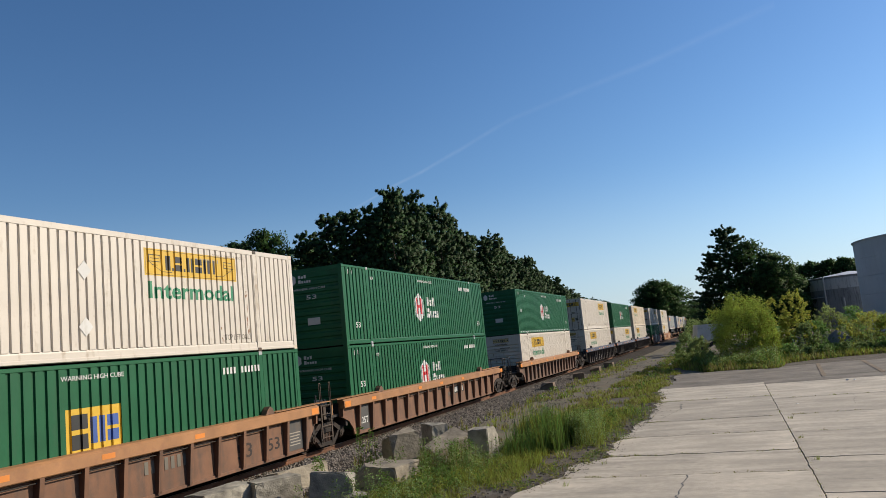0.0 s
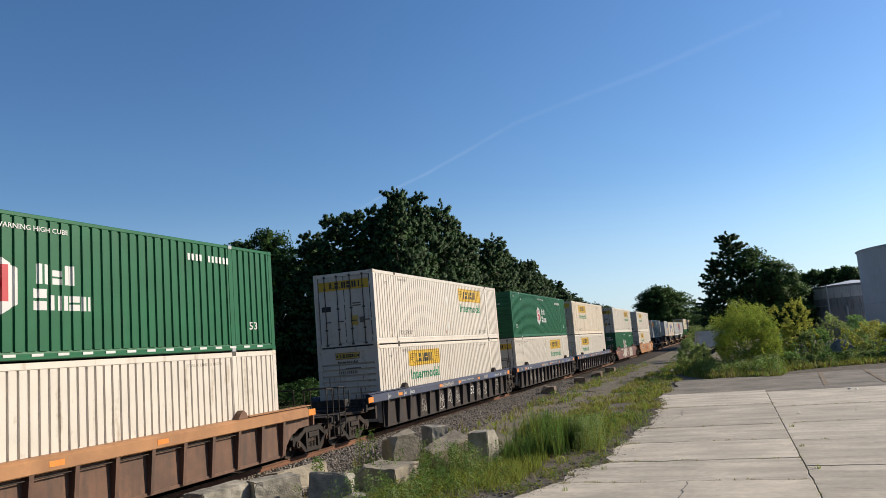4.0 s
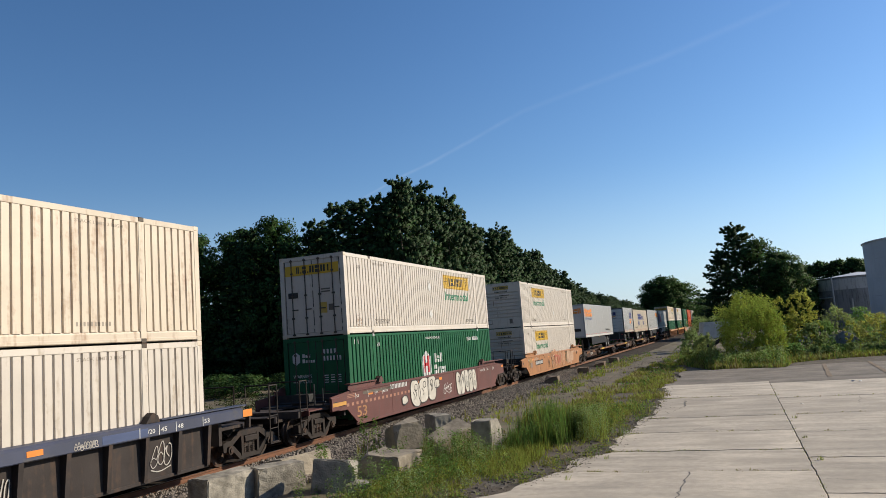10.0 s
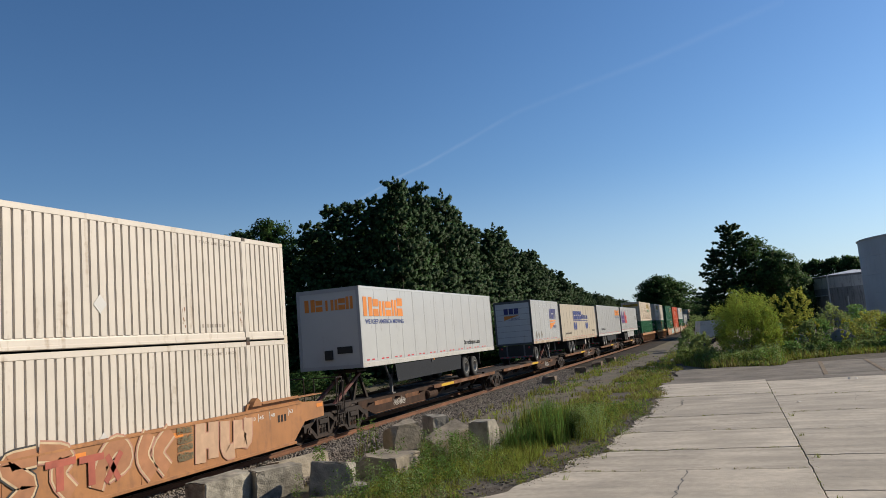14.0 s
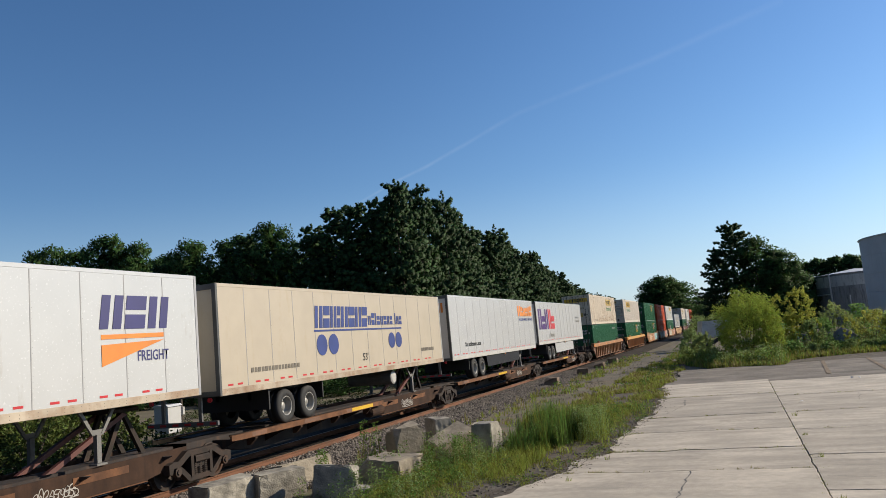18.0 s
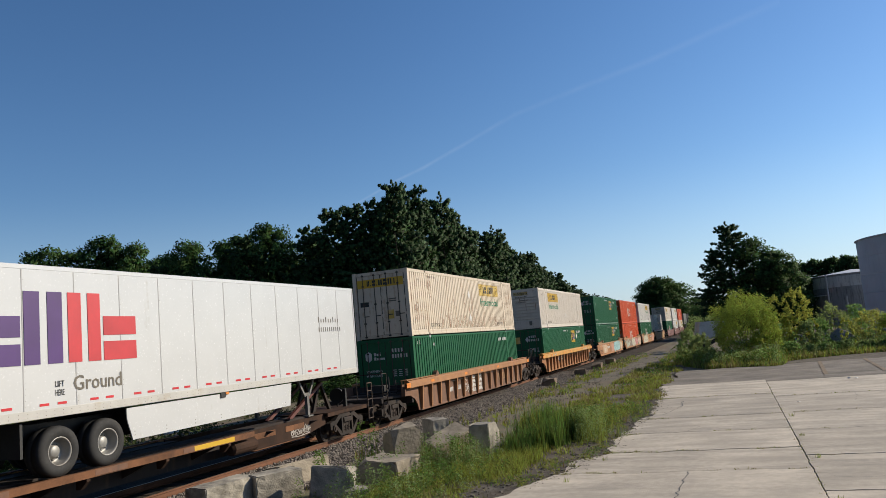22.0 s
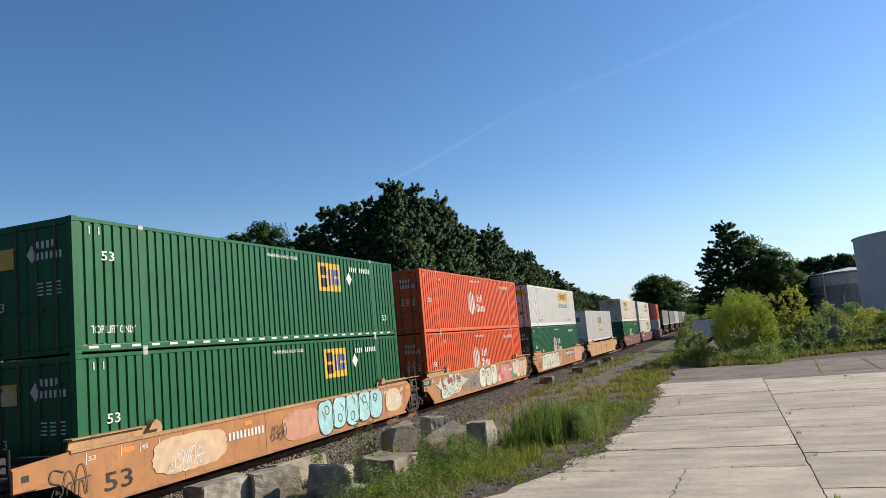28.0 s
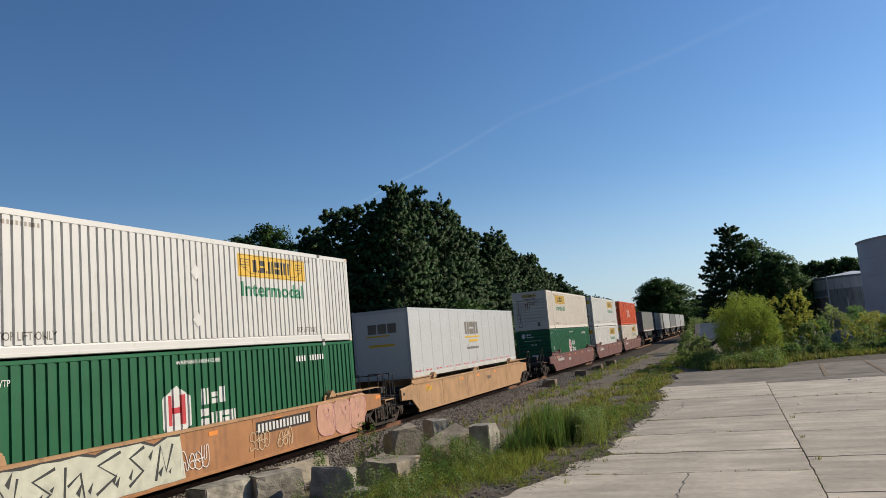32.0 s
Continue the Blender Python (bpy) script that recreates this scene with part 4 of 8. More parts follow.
def truck(car, q, y):
    """A two-axle truck under a car at y."""
    side = once("sideframe", lambda: sideframe())
    bol = once("bolster", lambda: Shape().prism([(-1.12, .42), (-.6, .36), (.6, .36), (1.12, .42), (1.12, .62), (.4, .70), (-.4, .70), (-1.12, .62)], -.2, .2).mesh("bolster", M["steel"]))
    b = part("bolster", bol, parent=car, at=(0, y, 0))
    for t in (0, 180):
        sf = part("sideframe", side, parent=b, turn=t, at=(0, 0, 0))
        part("spring", once("spring", lambda: spring_mesh()), parent=b, turn=t, at=(0, 0, 0), label="coil spring group")
        for dy in (-.89, .89):
            part("bearing_cap", once("bearing", lambda: Shape().cyl((1.02, 0, WR), (1.20, 0, WR), .11, 14).cyl((1.2, 0, WR), (1.23, 0, WR), .06, 10).mesh("bearing_cap", M["wheel"])), parent=b, at=(0, dy, 0), turn=t)
    for dy in (-.89, .89):
        w = part("wheelset", once("wheelset", wheelset_mesh), parent=car, at=(0, y + dy, WR))
        ROLLING.append((w, q, y + dy))
    return b


def sideframe():
    s = Shape()
    # upper and lower members, columns and jaws round two side windows
    s.prism([(-1.16, .40), (-1.16, .62), (-1.0, .66), (-.84, .66), (-.50, .86), (.50, .86), (.84, .66), (1.0, .66), (1.16, .62), (1.16, .40), (1.05, .38), (1.0, .52), (.78, .52), (.44, .72), (-.44, .72), (-.78, .52), (-1.0, .52), (-1.05, .38)], .98, 1.16, "x")
    s.prism([(-.92, .53), (-.46, .13), (.46, .13), (.92, .53), (.74, .53), (.40, .25), (-.40, .25), (-.74, .53)], .99, 1.15, "x")
    for sy in (-1, 1):
        y0, y1 = sorted((sy * .30, sy * .40))
        s.box(.98, 1.17, y0, y1, .22, .76)
        s.box(1.0, 1.15, sy * .89 - .15, sy * .89 + .15, .50, .58, .02)
    s.box(1.02, 1.20, -.26, .26, .54, .70, .02)
    return s.mesh("sideframe", M["steel"])


def spring_mesh():
    s = Shape()
    for y in (-.19, 0, .19):
        for k in range(6):
            z = .255 + k * .048
            s.cyl((1.06, y, z), (1.06, y, z + .028), .085, 10)
        s.cyl((1.06, y, .25), (1.06, y, .54), .05, 8)
    return s.mesh("spring", M["wheel"])


def blob(rng, y, z, w, h, n=14, rough=.25):
    """A squarish swelling outline in the (y, z) plane, leaning a little."""
    lean, out = rng.uniform(-.18, .18), []
    for i in range(n):
        c, s = math.cos(2 * math.pi * i / n), math.sin(2 * math.pi * i / n)
        k = (abs(c) ** 3.2 + abs(s) ** 3.2) ** (-1 / 3.2) * (1 + rng.uniform(-rough, rough * .6))
        out.append((y + w * .5 * c * k + lean * h * s * .5, z + h * .5 * s * k))
    return out


def ribbon(pts, w, x):
    """A painted stroke along (y, z) points."""
    v, f = [], []
    for i, (y, z) in enumerate(pts):
        a, b = pts[max(0, i - 1)], pts[min(len(pts) - 1, i + 1)]
        dy, dz = b[0] - a[0], b[1] - a[1]
        k = math.hypot(dy, dz) or 1
        ny, nz = -dz / k * w / 2, dy / k * w / 2
        v += [(x, y + ny, z + nz), (x, y - ny, z - nz)]
    f = [(2 * i, 2 * i + 1, 2 * i + 3, 2 * i + 2) for i in range(len(pts) - 1)]
    return Shape().add(v, f)


LOOPS = (
    ((.3, 1), (-.1, .7), (0, .1), (.45, -.05), (.8, .3), (.7, .85), (.25, 1.05), (.1, .6), (.5, .4)), ((0, 0), (.0, .9), (.4, 1.1), (.6, .6), (.2, .45), (.75, .3), (.6, -.1), (.05, .05)),
    ((.7, .9), (.1, 1.05), (-.05, .55), (.6, .5), (.7, .05), (.0, -.05), (.15, .35)), ((0, .1), (.15, 1.05), (.5, 1.0), (.75, .1), (.5, .0), (.45, .5), (.2, .5), (.25, -.05)),
    ((.05, 1), (.0, .1), (.45, -.1), (.8, .2), (.7, 1.0), (.45, .9), (.5, .3), (.25, .3), (.3, .95)), ((.0, .2), (.4, 1.15), (.8, .2), (.4, -.1), (.0, .2), (.3, .5), (.55, .35)))


def rounded(pts):
    """Cuts the corners of a line of points twice."""
    for _ in range(2):
        out = [pts[0]]
        for (a, b), (c, d) in zip(pts, pts[1:]):
            out += [(a * .75 + c * .25, b * .75 + d * .25), (a * .25 + c * .75, b * .25 + d * .75)]
        pts = out + [pts[-1]]
    return pts


def scrawl(rng, y, z, w, h, x, pen):
    """A hurried signature: leaning loops of the pen side by side, some crossed or underlined."""
    n = max(3, round(w / (h * .5)))
    lw, lean, s = w / n, rng.uniform(-.05, .3), Shape()
    lines = []
    for i in range(n):
        k = rng.uniform(.75, 1.1)
        put = lambda p: (y + lw * (i + p[0] * 1.5 - .2 + rng.uniform(-.08, .08)) + lean * p[1] * h, z + h * (p[1] * k + rng.uniform(-.05, .05) + .08 * math.sin(i * 2.2)))
        lines.append(rounded([put(p) for p in rng.choice(LOOPS)]))
        if rng.random() < .3:
            lines.append([put((-.05, .5)), put((.9, .6))])
    if rng.random() < .35:
        lines.append(rounded([(y, z - h * .12), (y + w * .4, z - h * .28), (y + w, z - h * .1)]))
    for k, l in enumerate(lines):
        g_ = ribbon(l, pen * rng.uniform(.8, 1.15), x + .0004 * k)
        s.add(g_.v, g_.f)
    return s


SPRAY = {}


def outlined(car, x, pts, w, fill, edge, rim=.07):
    """One letter stroke, filled and rimmed."""
    p = rounded(list(pts))
    part("painted_outline", ribbon(p, w + rim, x), edge, car)
    part("painted_letter", ribbon(p, w, x + .0025), fill, car, "sprayed letter stroke")


def spray(name, col):
    if name not in SPRAY:
        SPRAY[name] = mat("spray_" + name, col, .6, var=.15, scale=4, dirt=tuple(v * .6 for v in col), amount=.3)
    return SPRAY[name]


def graffiti(car, seed, x, spots, zlo=.31, zhi=1.38):
    """Sprayed pieces: filled bulging letter shapes with dark outlines, and thin tags."""
    rng = random.Random(seed)
    for y, w, fill, edge, style in spots:
        x += .0007
        if style == "patch":
            part("painted_patch", Shape().prism(blob(rng, y + w / 2, (zlo + zhi) / 2 + rng.uniform(-.1, .05), w, (zhi - zlo) * .8, 40, .05), x - .002, x, "x"), fill, car, "rolled-over paint patch")
        elif style == "bubbles":
            for k in range(round(w * 4)):
                d = rng.uniform(.16, .48)
                o = rounded(blob(rng, y + rng.uniform(.1, .95) * w, rng.uniform(zlo + .15, zhi - .15), d * 1.3, d, 10, .18))
                part("painted_letter", Shape().prism(o, x + .0003 * k, x + .002 + .0003 * k, "x"), edge if rng.random() < .3 else fill, car, "sprayed bubble")
        elif style == "dot":
            o = blob(rng, y + w / 2, zlo + (.72 if y > 6 else .35), w, .36, 14, .15)
            part("painted_letter", Shape().prism(o, x, x + .002, "x"), fill, car, "sprayed drop")
            part("painted_outline", ribbon(o + o[:2], .05, x + .008), edge, car)
        elif style == "wild":
            n = max(3, round(w / 1.0))
            lo = [(y + w * i / (2 * n), zlo + (.0 if i % 2 else .07 * rng.random())) for i in range(2 * n + 1)]
            hi = [(y + .35 + (w - .5) * i / (2 * n), zhi - (.02 if i % 2 else .22 * rng.random())) for i in range(2 * n, -1, -1)]
            part("painted_patch", Shape().prism(lo + hi, x - .002, x, "x"), fill, car, "sprayed angular letter fill")
            part("painted_outline", ribbon(hi, .06, x + .004), edge, car)
            for i in range(n):
                a = y + .45 + (w - .7) * i / n
                u = lambda: rng.uniform(-.09, .09)
                H = zhi - zlo
                zig = rng.choice((((0, .12), (.16, .86), (.36, .30), (.52, .80)), ((.05, .80), (.02, .20), (.40, .14), (.36, .62), (.10, .50)), ((.50, .84), (.10, .66), (.46, .40), (.06, .12)), ((0, .15), (.24, .88), (.50, .12), (.38, .46), (.12, .44))))
                part("painted_outline", ribbon([(a + dy * 1.25 + u(), zlo + H * dz + u() * .6) for dy, dz in zig], rng.uniform(.05, .085), x + .003), edge, car)
                for _ in range(2):
                    b, c_, k = a + rng.uniform(0, .7), zlo + H * rng.uniform(.15, .75), rng.uniform(.08, .2)
                    part("painted_outline", Shape().prism([(b, c_), (b + k, c_ + k * rng.uniform(.3, 1.4)), (b + k * .5, c_ - k * .6)], x + .0045, x + .006, "x"), edge, car)
        elif style in ("piece", "fat"):
            n = max(3, round(w / (.62 if style == "piece" else 1.0)))
            for i in range(n):
                cy, cz = y + (i + .5) * w / n, (zlo + zhi) / 2 + rng.uniform(-.06, .06)
                lw, lh = w / n * rng.uniform(1.08, 1.3), (zhi - zlo) * rng.uniform(.92, 1.08)
                o = rounded(blob(rng, cy, cz, lw, lh, 16, .07))
                part("painted_letter", Shape().prism(o, x + .0004 * i, x + .002 + .0004 * i, "x"), fill, car, "sprayed letter fill")
                part("painted_outline", ribbon(o + o[:2], .04, x + .008), edge, car)
                c_ = blob(rng, cy + rng.uniform(-.08, .08) * lw, cz + rng.choice((.2, .2, -.18)) * lh, lw * .26, lh * .24, 10, .1)
                part("painted_outline", ribbon(c_ + c_[:2], .035, x + .008), edge, car)
                for _ in range(rng.choice((1, 1, 2))):
                    yy, zz = cy + rng.uniform(-.2, .2) * lw, cz + rng.uniform(-.25, .15) * lh
                    st_ = [(yy + .10 * lw * math.sin(k * .9 + rng.random()), zz + lh * .07 * k) for k in range(5)]
                    part("painted_outline", ribbon(st_, .035, x + .008), edge, car)
        elif style == "list":   # a panel filled with rows of hurried capitals
            for k in range(4):
                part("painted_tag", scrawl(rng, y, zhi - .34 - k * .21, w, .15, x + .002, .028), edge, car, "row of sprayed white scrawl")
        else:
            th = (zhi - zlo) * rng.uniform(.36, .58)
            part("painted_tag", scrawl(rng, y, zlo + (zhi - zlo) * .12 + rng.uniform(0, .15), w, th, x + .004, .012 + .024 * th), edge, car, "sprayed scrawl")


RIB2 = "rusty orange ribbed steel well car with letter bars"


def well_car(q, style, paint, sill, label, near_end="single", far_end="single", seed=0, spots=(), bars_at=(), group="well cars of the train"):
    """A well car with its sunken sides, end platforms and trucks; the box starts at y = 0."""
    car = on_train(thing("well_car", label, "rail car", group), q)
    body = M[paint]
    En, Ef = 1.66 if near_end == "single" else 1.06, 1.66 if far_end == "single" else .58
    if paint == "dark":
        prof, xo = [(-.05, .25), (-.05, 1.40), (BL + .05, 1.40), (BL + .05, .25)], 1.38
    elif style == "rib":
        prof = [(-En, .95), (-En, 1.40), (BL + Ef, 1.40), (BL + Ef, .95)] + ([(BL + .9, .92)] if Ef > 1 else []) + [(BL + .45, .75), (BL + .2, .50), (BL + .1, .25), (-.1, .25), (-.2, .50), (-.45, .75), (-.9, .92)]
        xo = 1.38
    else:
        prof = [(-En, .84), (-En, 1.30), (-.35, 1.40), (BL + .35, 1.40), (BL + Ef, 1.30), (BL + Ef, .84), (BL + .5, .80), (BL - .2, .26), (.2, .26), (-.55, .80)]
        xo = 1.44
    panel = once(("panel", style, paint, En, Ef), lambda: Shape().prism(prof, xo - .05, xo, "x").mesh("side_panel", body))
    panel2 = once(("panel2", style, paint, En, Ef), lambda: Shape().prism(prof, -xo, -xo + .05, "x").mesh("side_panel", body))
    part("side_panel", panel, parent=car)
    part("side_panel", panel2, parent=car)
    chord = once(("chord", style, sill, En, Ef), lambda: Shape().prism([(1.36, 1.24), (1.55, 1.22), (1.57, 1.24), (1.57, 1.46), (1.50, 1.51), (1.305, 1.53), (1.305, 1.48)] if style == "rib" else [(1.33, 1.36), (1.47, 1.36), (1.47, 1.40), (1.42, 1.43), (1.33, 1.43)], max(-1.3, -En) if style == "rib" else -.35, BL + min(1.2, Ef) if style == "rib" else BL + .35).mesh("top_chord", M[sill]))
    low = once(("low", style, paint), lambda: Shape().box(xo - .04, xo + (.03 if style == "rib" else .02), .05, BL - .05, .22, .30, .01).mesh("bottom_chord", body))
    part("top_chord", chord, parent=car)
    part("top_chord", once(("chord2", style, sill), lambda: mirrored(Shape().box(1.33, 1.50, -.4, BL + .4, 1.28, 1.50)).mesh("top_chord", M[sill])), parent=car)
    part("bottom_chord", low, parent=car)
    part("bottom_chord", low, parent=car, at=(0, BL, 0), turn=180)
    if style == "rib":
        # with RIB2 the lighter orange rib colour stands in for sun on them
        rib = once(("rib", paint, label == RIB2), lambda: Shape().prism([(xo, .27), (xo + .085, .27), (xo + .10, .33), (xo + .18, 1.24), (xo, 1.24)], -.055, .055).mesh("rib", M[sill] if label == RIB2 else body))
        bar = once("grab", lambda: Shape().cyl((xo + .10, .05, 1.14), (xo + .10, 1.0, 1.14), .014, 6).mesh("grab_bar", M["steel"]))
        n = 16
        for i in range(n):
            y = .12 + (BL - .24) * i / (n - 1)
            part("rib", rib, parent=car, at=(0, y, 0))
            part("rib", rib, parent=car, at=(0, y, 0), turn=180)
            if 3 <= i < n - 3 and paint != "dark":
                part("grab_bar", bar, parent=car, at=(0, y, 0))
        for y in (-En + .05, BL + Ef - .05):
            end_rib = once(("erib", paint), lambda: Shape().prism([(xo, .95), (xo + .10, .95), (xo + .12, 1.24), (xo, 1.24)], -.04, .04).mesh("rib", body))
            part("rib", end_rib, parent=car, at=(0, y, 0))
    else:
        hatch = once(("hatch", paint, En), lambda: Shape().box(xo, xo + .012, -En + .05, -En + .75, .90, 1.27).mesh("end_plate", body))
        part("end_plate", hatch, parent=car)
        for y in (3.0, 6.4, 9.8, 13.2):
            part("weld_seam", once(("seam", paint), lambda: Shape().box(xo, xo + .008, -.02, .02, .3, 1.36).mesh("weld_seam", body)), parent=car, at=(0, y, 0))
    plate = once(("plate", sill, style), lambda: (Shape().box(1.22, 1.52, -1.45, 1.75, 1.54, 1.565).box(1.24, 1.28, -1.4, -1.34, 1.06, 1.54).box(1.24, 1.28, -.5, -.44, 1.06, 1.54) if style == "rib" else Shape().box(1.22, 1.46, -.3, 1.75, 1.60, 1.63)).mesh("walk_plate", M[sill]))
    part("walk_plate", plate, parent=car)
    part("walk_plate", once(("plate2", sill), lambda: mirrored(Shape().box(1.22, 1.52, -1.45, 1.75, 1.54, 1.565)).mesh("walk_plate", M[sill])), parent=car, at=(0, BL, 0), turn=180)
    reflect = once("reflector", lambda: Shape().box(0, .004, -.18, .18, -.055, .055).mesh("reflector", M["orangeink"]))
    for y in (-En + .25, 1.2, 5.6, 8.1, 11.0, BL + Ef - .25):
        r_ = part("reflector", reflect, parent=car, at=((1.571 if style == "rib" else xo + .001), y, 1.36 if style == "rib" else 1.2))
        if style == "rib" and (y < 0 or y > BL):
            r_.matrix_basis = pose(1.571, y, 1.35) @ Matrix.Diagonal((1, 1.1, 1.7, 1))
    if style != "rib":
        raised = once(("raised", sill), lambda: Shape().prism([(-.35, 1.42), (2.35, 1.42), (2.30, 1.60), (-.30, 1.60)], 1.34, 1.38, "x").mesh("raised_plate", M[sill]))
        for yy, tt in ((0, 0), (BL - 2.0, 0)):
            part("raised_plate", raised, parent=car, at=(0, yy, 0))
            part("raised_plate", raised, parent=car, at=(-2.72, yy, 0))
    xs, zs = (1.574, 1.30) if style == "rib" else (xo + .004, 1.14)
    if paint in ("dark", "maroon", "amber"):
        for k, (yy, tx_) in enumerate(((.1, "53"), (1.05, "48"), (1.6, "45"), (2.2, "40/20"))):
            for mir in (0, 1):
                ym = yy if not mir else BL - yy - .25
                write("lettering", tx_, M["ink_white"], car, xs, ym, zs, .20 if k < 3 else .42, .10)
                part("scale_mark", once("scalemark", lambda: Shape().box(0, .003, 0, .02, 0, .22).mesh("scale_mark", M["ink_white"])), parent=car, at=(xs, ym - .06, zs - .06))
    guide = once(("guide", sill), lambda: Shape().prism([(-.22, 1.52), (.22, 1.52), (.16, 1.66), (.02, 1.74), (-.10, 1.66)], 1.32, 1.50, "x").mesh("guide", M[sill] if style != "rib" or sill == "sill_yellow" else M[paint]))
    for y in (2.0, BL - 2.0):
        part("guide", guide, parent=car, at=(0, y, 0), label="box guide bracket")
    beam = once(("xbeam",), lambda: Shape().box(-1.34, 1.34, -.25, .25, .24, .38, .02).mesh("floor_beam", M["steel"]))
    for y in (.4, 2.0, 5.0, BL / 2, BL - 5.0, BL - 2.0, BL - .4):
        part("floor_beam", beam, parent=car, at=(0, y, 0))
    # ends
    for near in (True, False):
        kind_of_end = near_end if near else far_end
        turn, oy = (0, 0) if near else (180, BL)
        reach = 3.30 if kind_of_end == "single" else 1.50
        # end frame coloured dark on every car, standing in for shade at the ends
        pl = once(("plat", reach), lambda: end_frame(reach, M["dark"]))
        part("end_frame", pl, parent=car, at=(0, oy, 0), turn=turn)
        bh = once("bulk", lambda: Shape().box(-1.33, 1.33, -.62, -.50, .62, 1.36).mesh("bulkhead", M["dark"]))
        part("bulkhead", bh, parent=car, at=(0, oy, 0), turn=turn)
        if kind_of_end == "single":
            truck(car, q, -2.05 if near else BL + 2.05)
            part("coupler", once("coupler", lambda: coupler_mesh()), parent=car, at=(0, oy, 0), turn=turn)
            gr = once("ladder", lambda: ladder_mesh())
            part("ladder", gr, parent=car, at=(0, oy, 0), turn=turn, label="end ladder and handrail")
            if not near:
                part("ladder", once("ladder_far", lambda: mirrored(ladder_shape()).mesh("ladder", M["steel"])), parent=car, at=(0, oy, 0), turn=turn)
        elif near:
            truck(car, q, -1.62)
            part("ladder", once("rail_art", joint_ladder), parent=car, label="upright steel ladder with hairpin rails")
            if style != "rib":
                part("end_plate", once("plate125", lambda: Shape().box(xo, xo + .02, -1.04, -.12, 1.04, 1.30).mesh("end_plate", M["black"])), parent=car, label="black end plate")
                write("lettering", "125T", M["ink_white"], car, xo + .023, -.9, 1.12, .55, .13)
        if near:
            rig = once("rigging", lambda: Shape().box(-.2, .45, -1.35, -.95, 1.06, 1.42, .03).cyl((.75, -1.5, 1.06), (.75, -1.5, 1.75), .03, 6).cyl((.95, -1.3, 1.06), (.95, -1.3, 1.6), .025, 6).cyl((-.6, -1.4, 1.15), (1.1, -1.4, 1.15), .035, 6).cyl((.2, -1.0, 1.30), (1.2, -1.15, 1.22), .03, 6).mesh("brake_gear", M["black"]))
            part("brake_gear", rig, parent=car, label="black brake gear and pipes")
            if style != "rib":
                part("step", once(("stepbox", sill), lambda: Shape().box(.82, 1.34, -2.85, -2.05, .98, 1.02).box(.82, 1.34, -2.87, -2.83, .86, 1.02).mesh("step", M[sill])), parent=car, label="orange step board")
                part("end_box", once(("endbox", paint, En), lambda: Shape().box(xo, xo + .05, -En - .02, -En + .5, .84, 1.04 if En < 1.5 else 1.27, .02).mesh("end_box", body)), parent=car)
                part("box_slot", once(("boxslot", En), lambda: Shape().box(xo + .05, xo + .054, -En + .15, -En + .32, .90 if En < 1.5 else 1.02, 1.0 if En < 1.5 else 1.14).mesh("box_slot", M["black"])), parent=car, label="dark square slot")
        hoses = once("hose", lambda: Shape().cyl((.5, -1.6, .9), (.55, -2.2, .45), .03, 6).cyl((-.5, -1.6, .9), (-.55, -2.2, .5), .03, 6).mesh("air_hose", M["black"]))
        part("air_hose", hoses, parent=car, at=(0, oy, 0), turn=turn)
    if bars_at:
        for y, w, z, h, ink in bars_at:
            if isinstance(ink, tuple):
                part("number_panel", bars([(y - .08, y + w + .08, z - .06, z + h + .06)], xo + .001), M["dark"], car)
                ink = ink[0]
            if w < .9 and h > .3:
                write("lettering", "53", M[ink], car, xo + .006, y, z, w, h)
                continue
            k = max(2, round(w / (h * .8)))
            p = w / k
            part("number_bars", bars([(y + i * p, y + i * p + p * .55, z, z + h) for i in range(k)], xo + .006), M[ink], car)
    if spots:
        graffiti(car, seed, xo + .014, spots)
    return car


def end_frame(reach, body):
    s = Shape().box(-.32, .32, -reach, -.5, .70, 1.0, .02)
    s.box(-1.30, 1.30, -1.55, -.5, .98, 1.06)
    s.prism([(-1.36, -1.5), (1.36, -1.5), (.6, -2.6), (-.6, -2.6)], .92, 1.0, "z")
    if reach > 2:
        s.box(-1.22, 1.22, -reach, -reach + .12, .84, 1.02, .02)
        s.box(-1.22, 1.22, -reach + .02, -reach + .5, 1.02, 1.05)
    return s.mesh("end_frame", body)


def joint_ladder():
    """Two hairpin rails with rungs between them, beside the joint of two cars."""
    s = Shape()
    for y in (-2.32, -1.70):
        for dy in (-.045, .045):
            s.cyl((1.40, y + dy, 1.45), (1.40, y + dy, 2.15), .014, 6)
        s.cyl((1.40, y - .045, 2.15), (1.40, y + .045, 2.15), .014, 6)
        s.box(1.385, 1.415, y - .03, y + .03, .42, 1.5)
    for z in (.44, .80, 1.16, 1.44):
        s.cyl((1.40, -2.32, z), (1.40, -1.70, z), .016, 6)
    s.box(1.0, 1.38, -2.35, -1.66, 1.40, 1.44)
    s.box(1.0, 1.36, -2.10, -1.95, 1.0, 1.40)
    return s.mesh("ladder", M["ladder_steel"])


def coupler_mesh():
    s = Shape().box(-.09, .09, -3.75, -3.2, .72, .92, .02)
    s.prism([(-.22, -3.80), (-.12, -3.62), (.12, -3.62), (.24, -3.72), (.20, -3.95), (.08, -3.98), (.06, -3.82), (-.1, -3.84), (-.16, -3.98)], .68, .96, "z")
    return s.mesh("coupler", M["steel"])


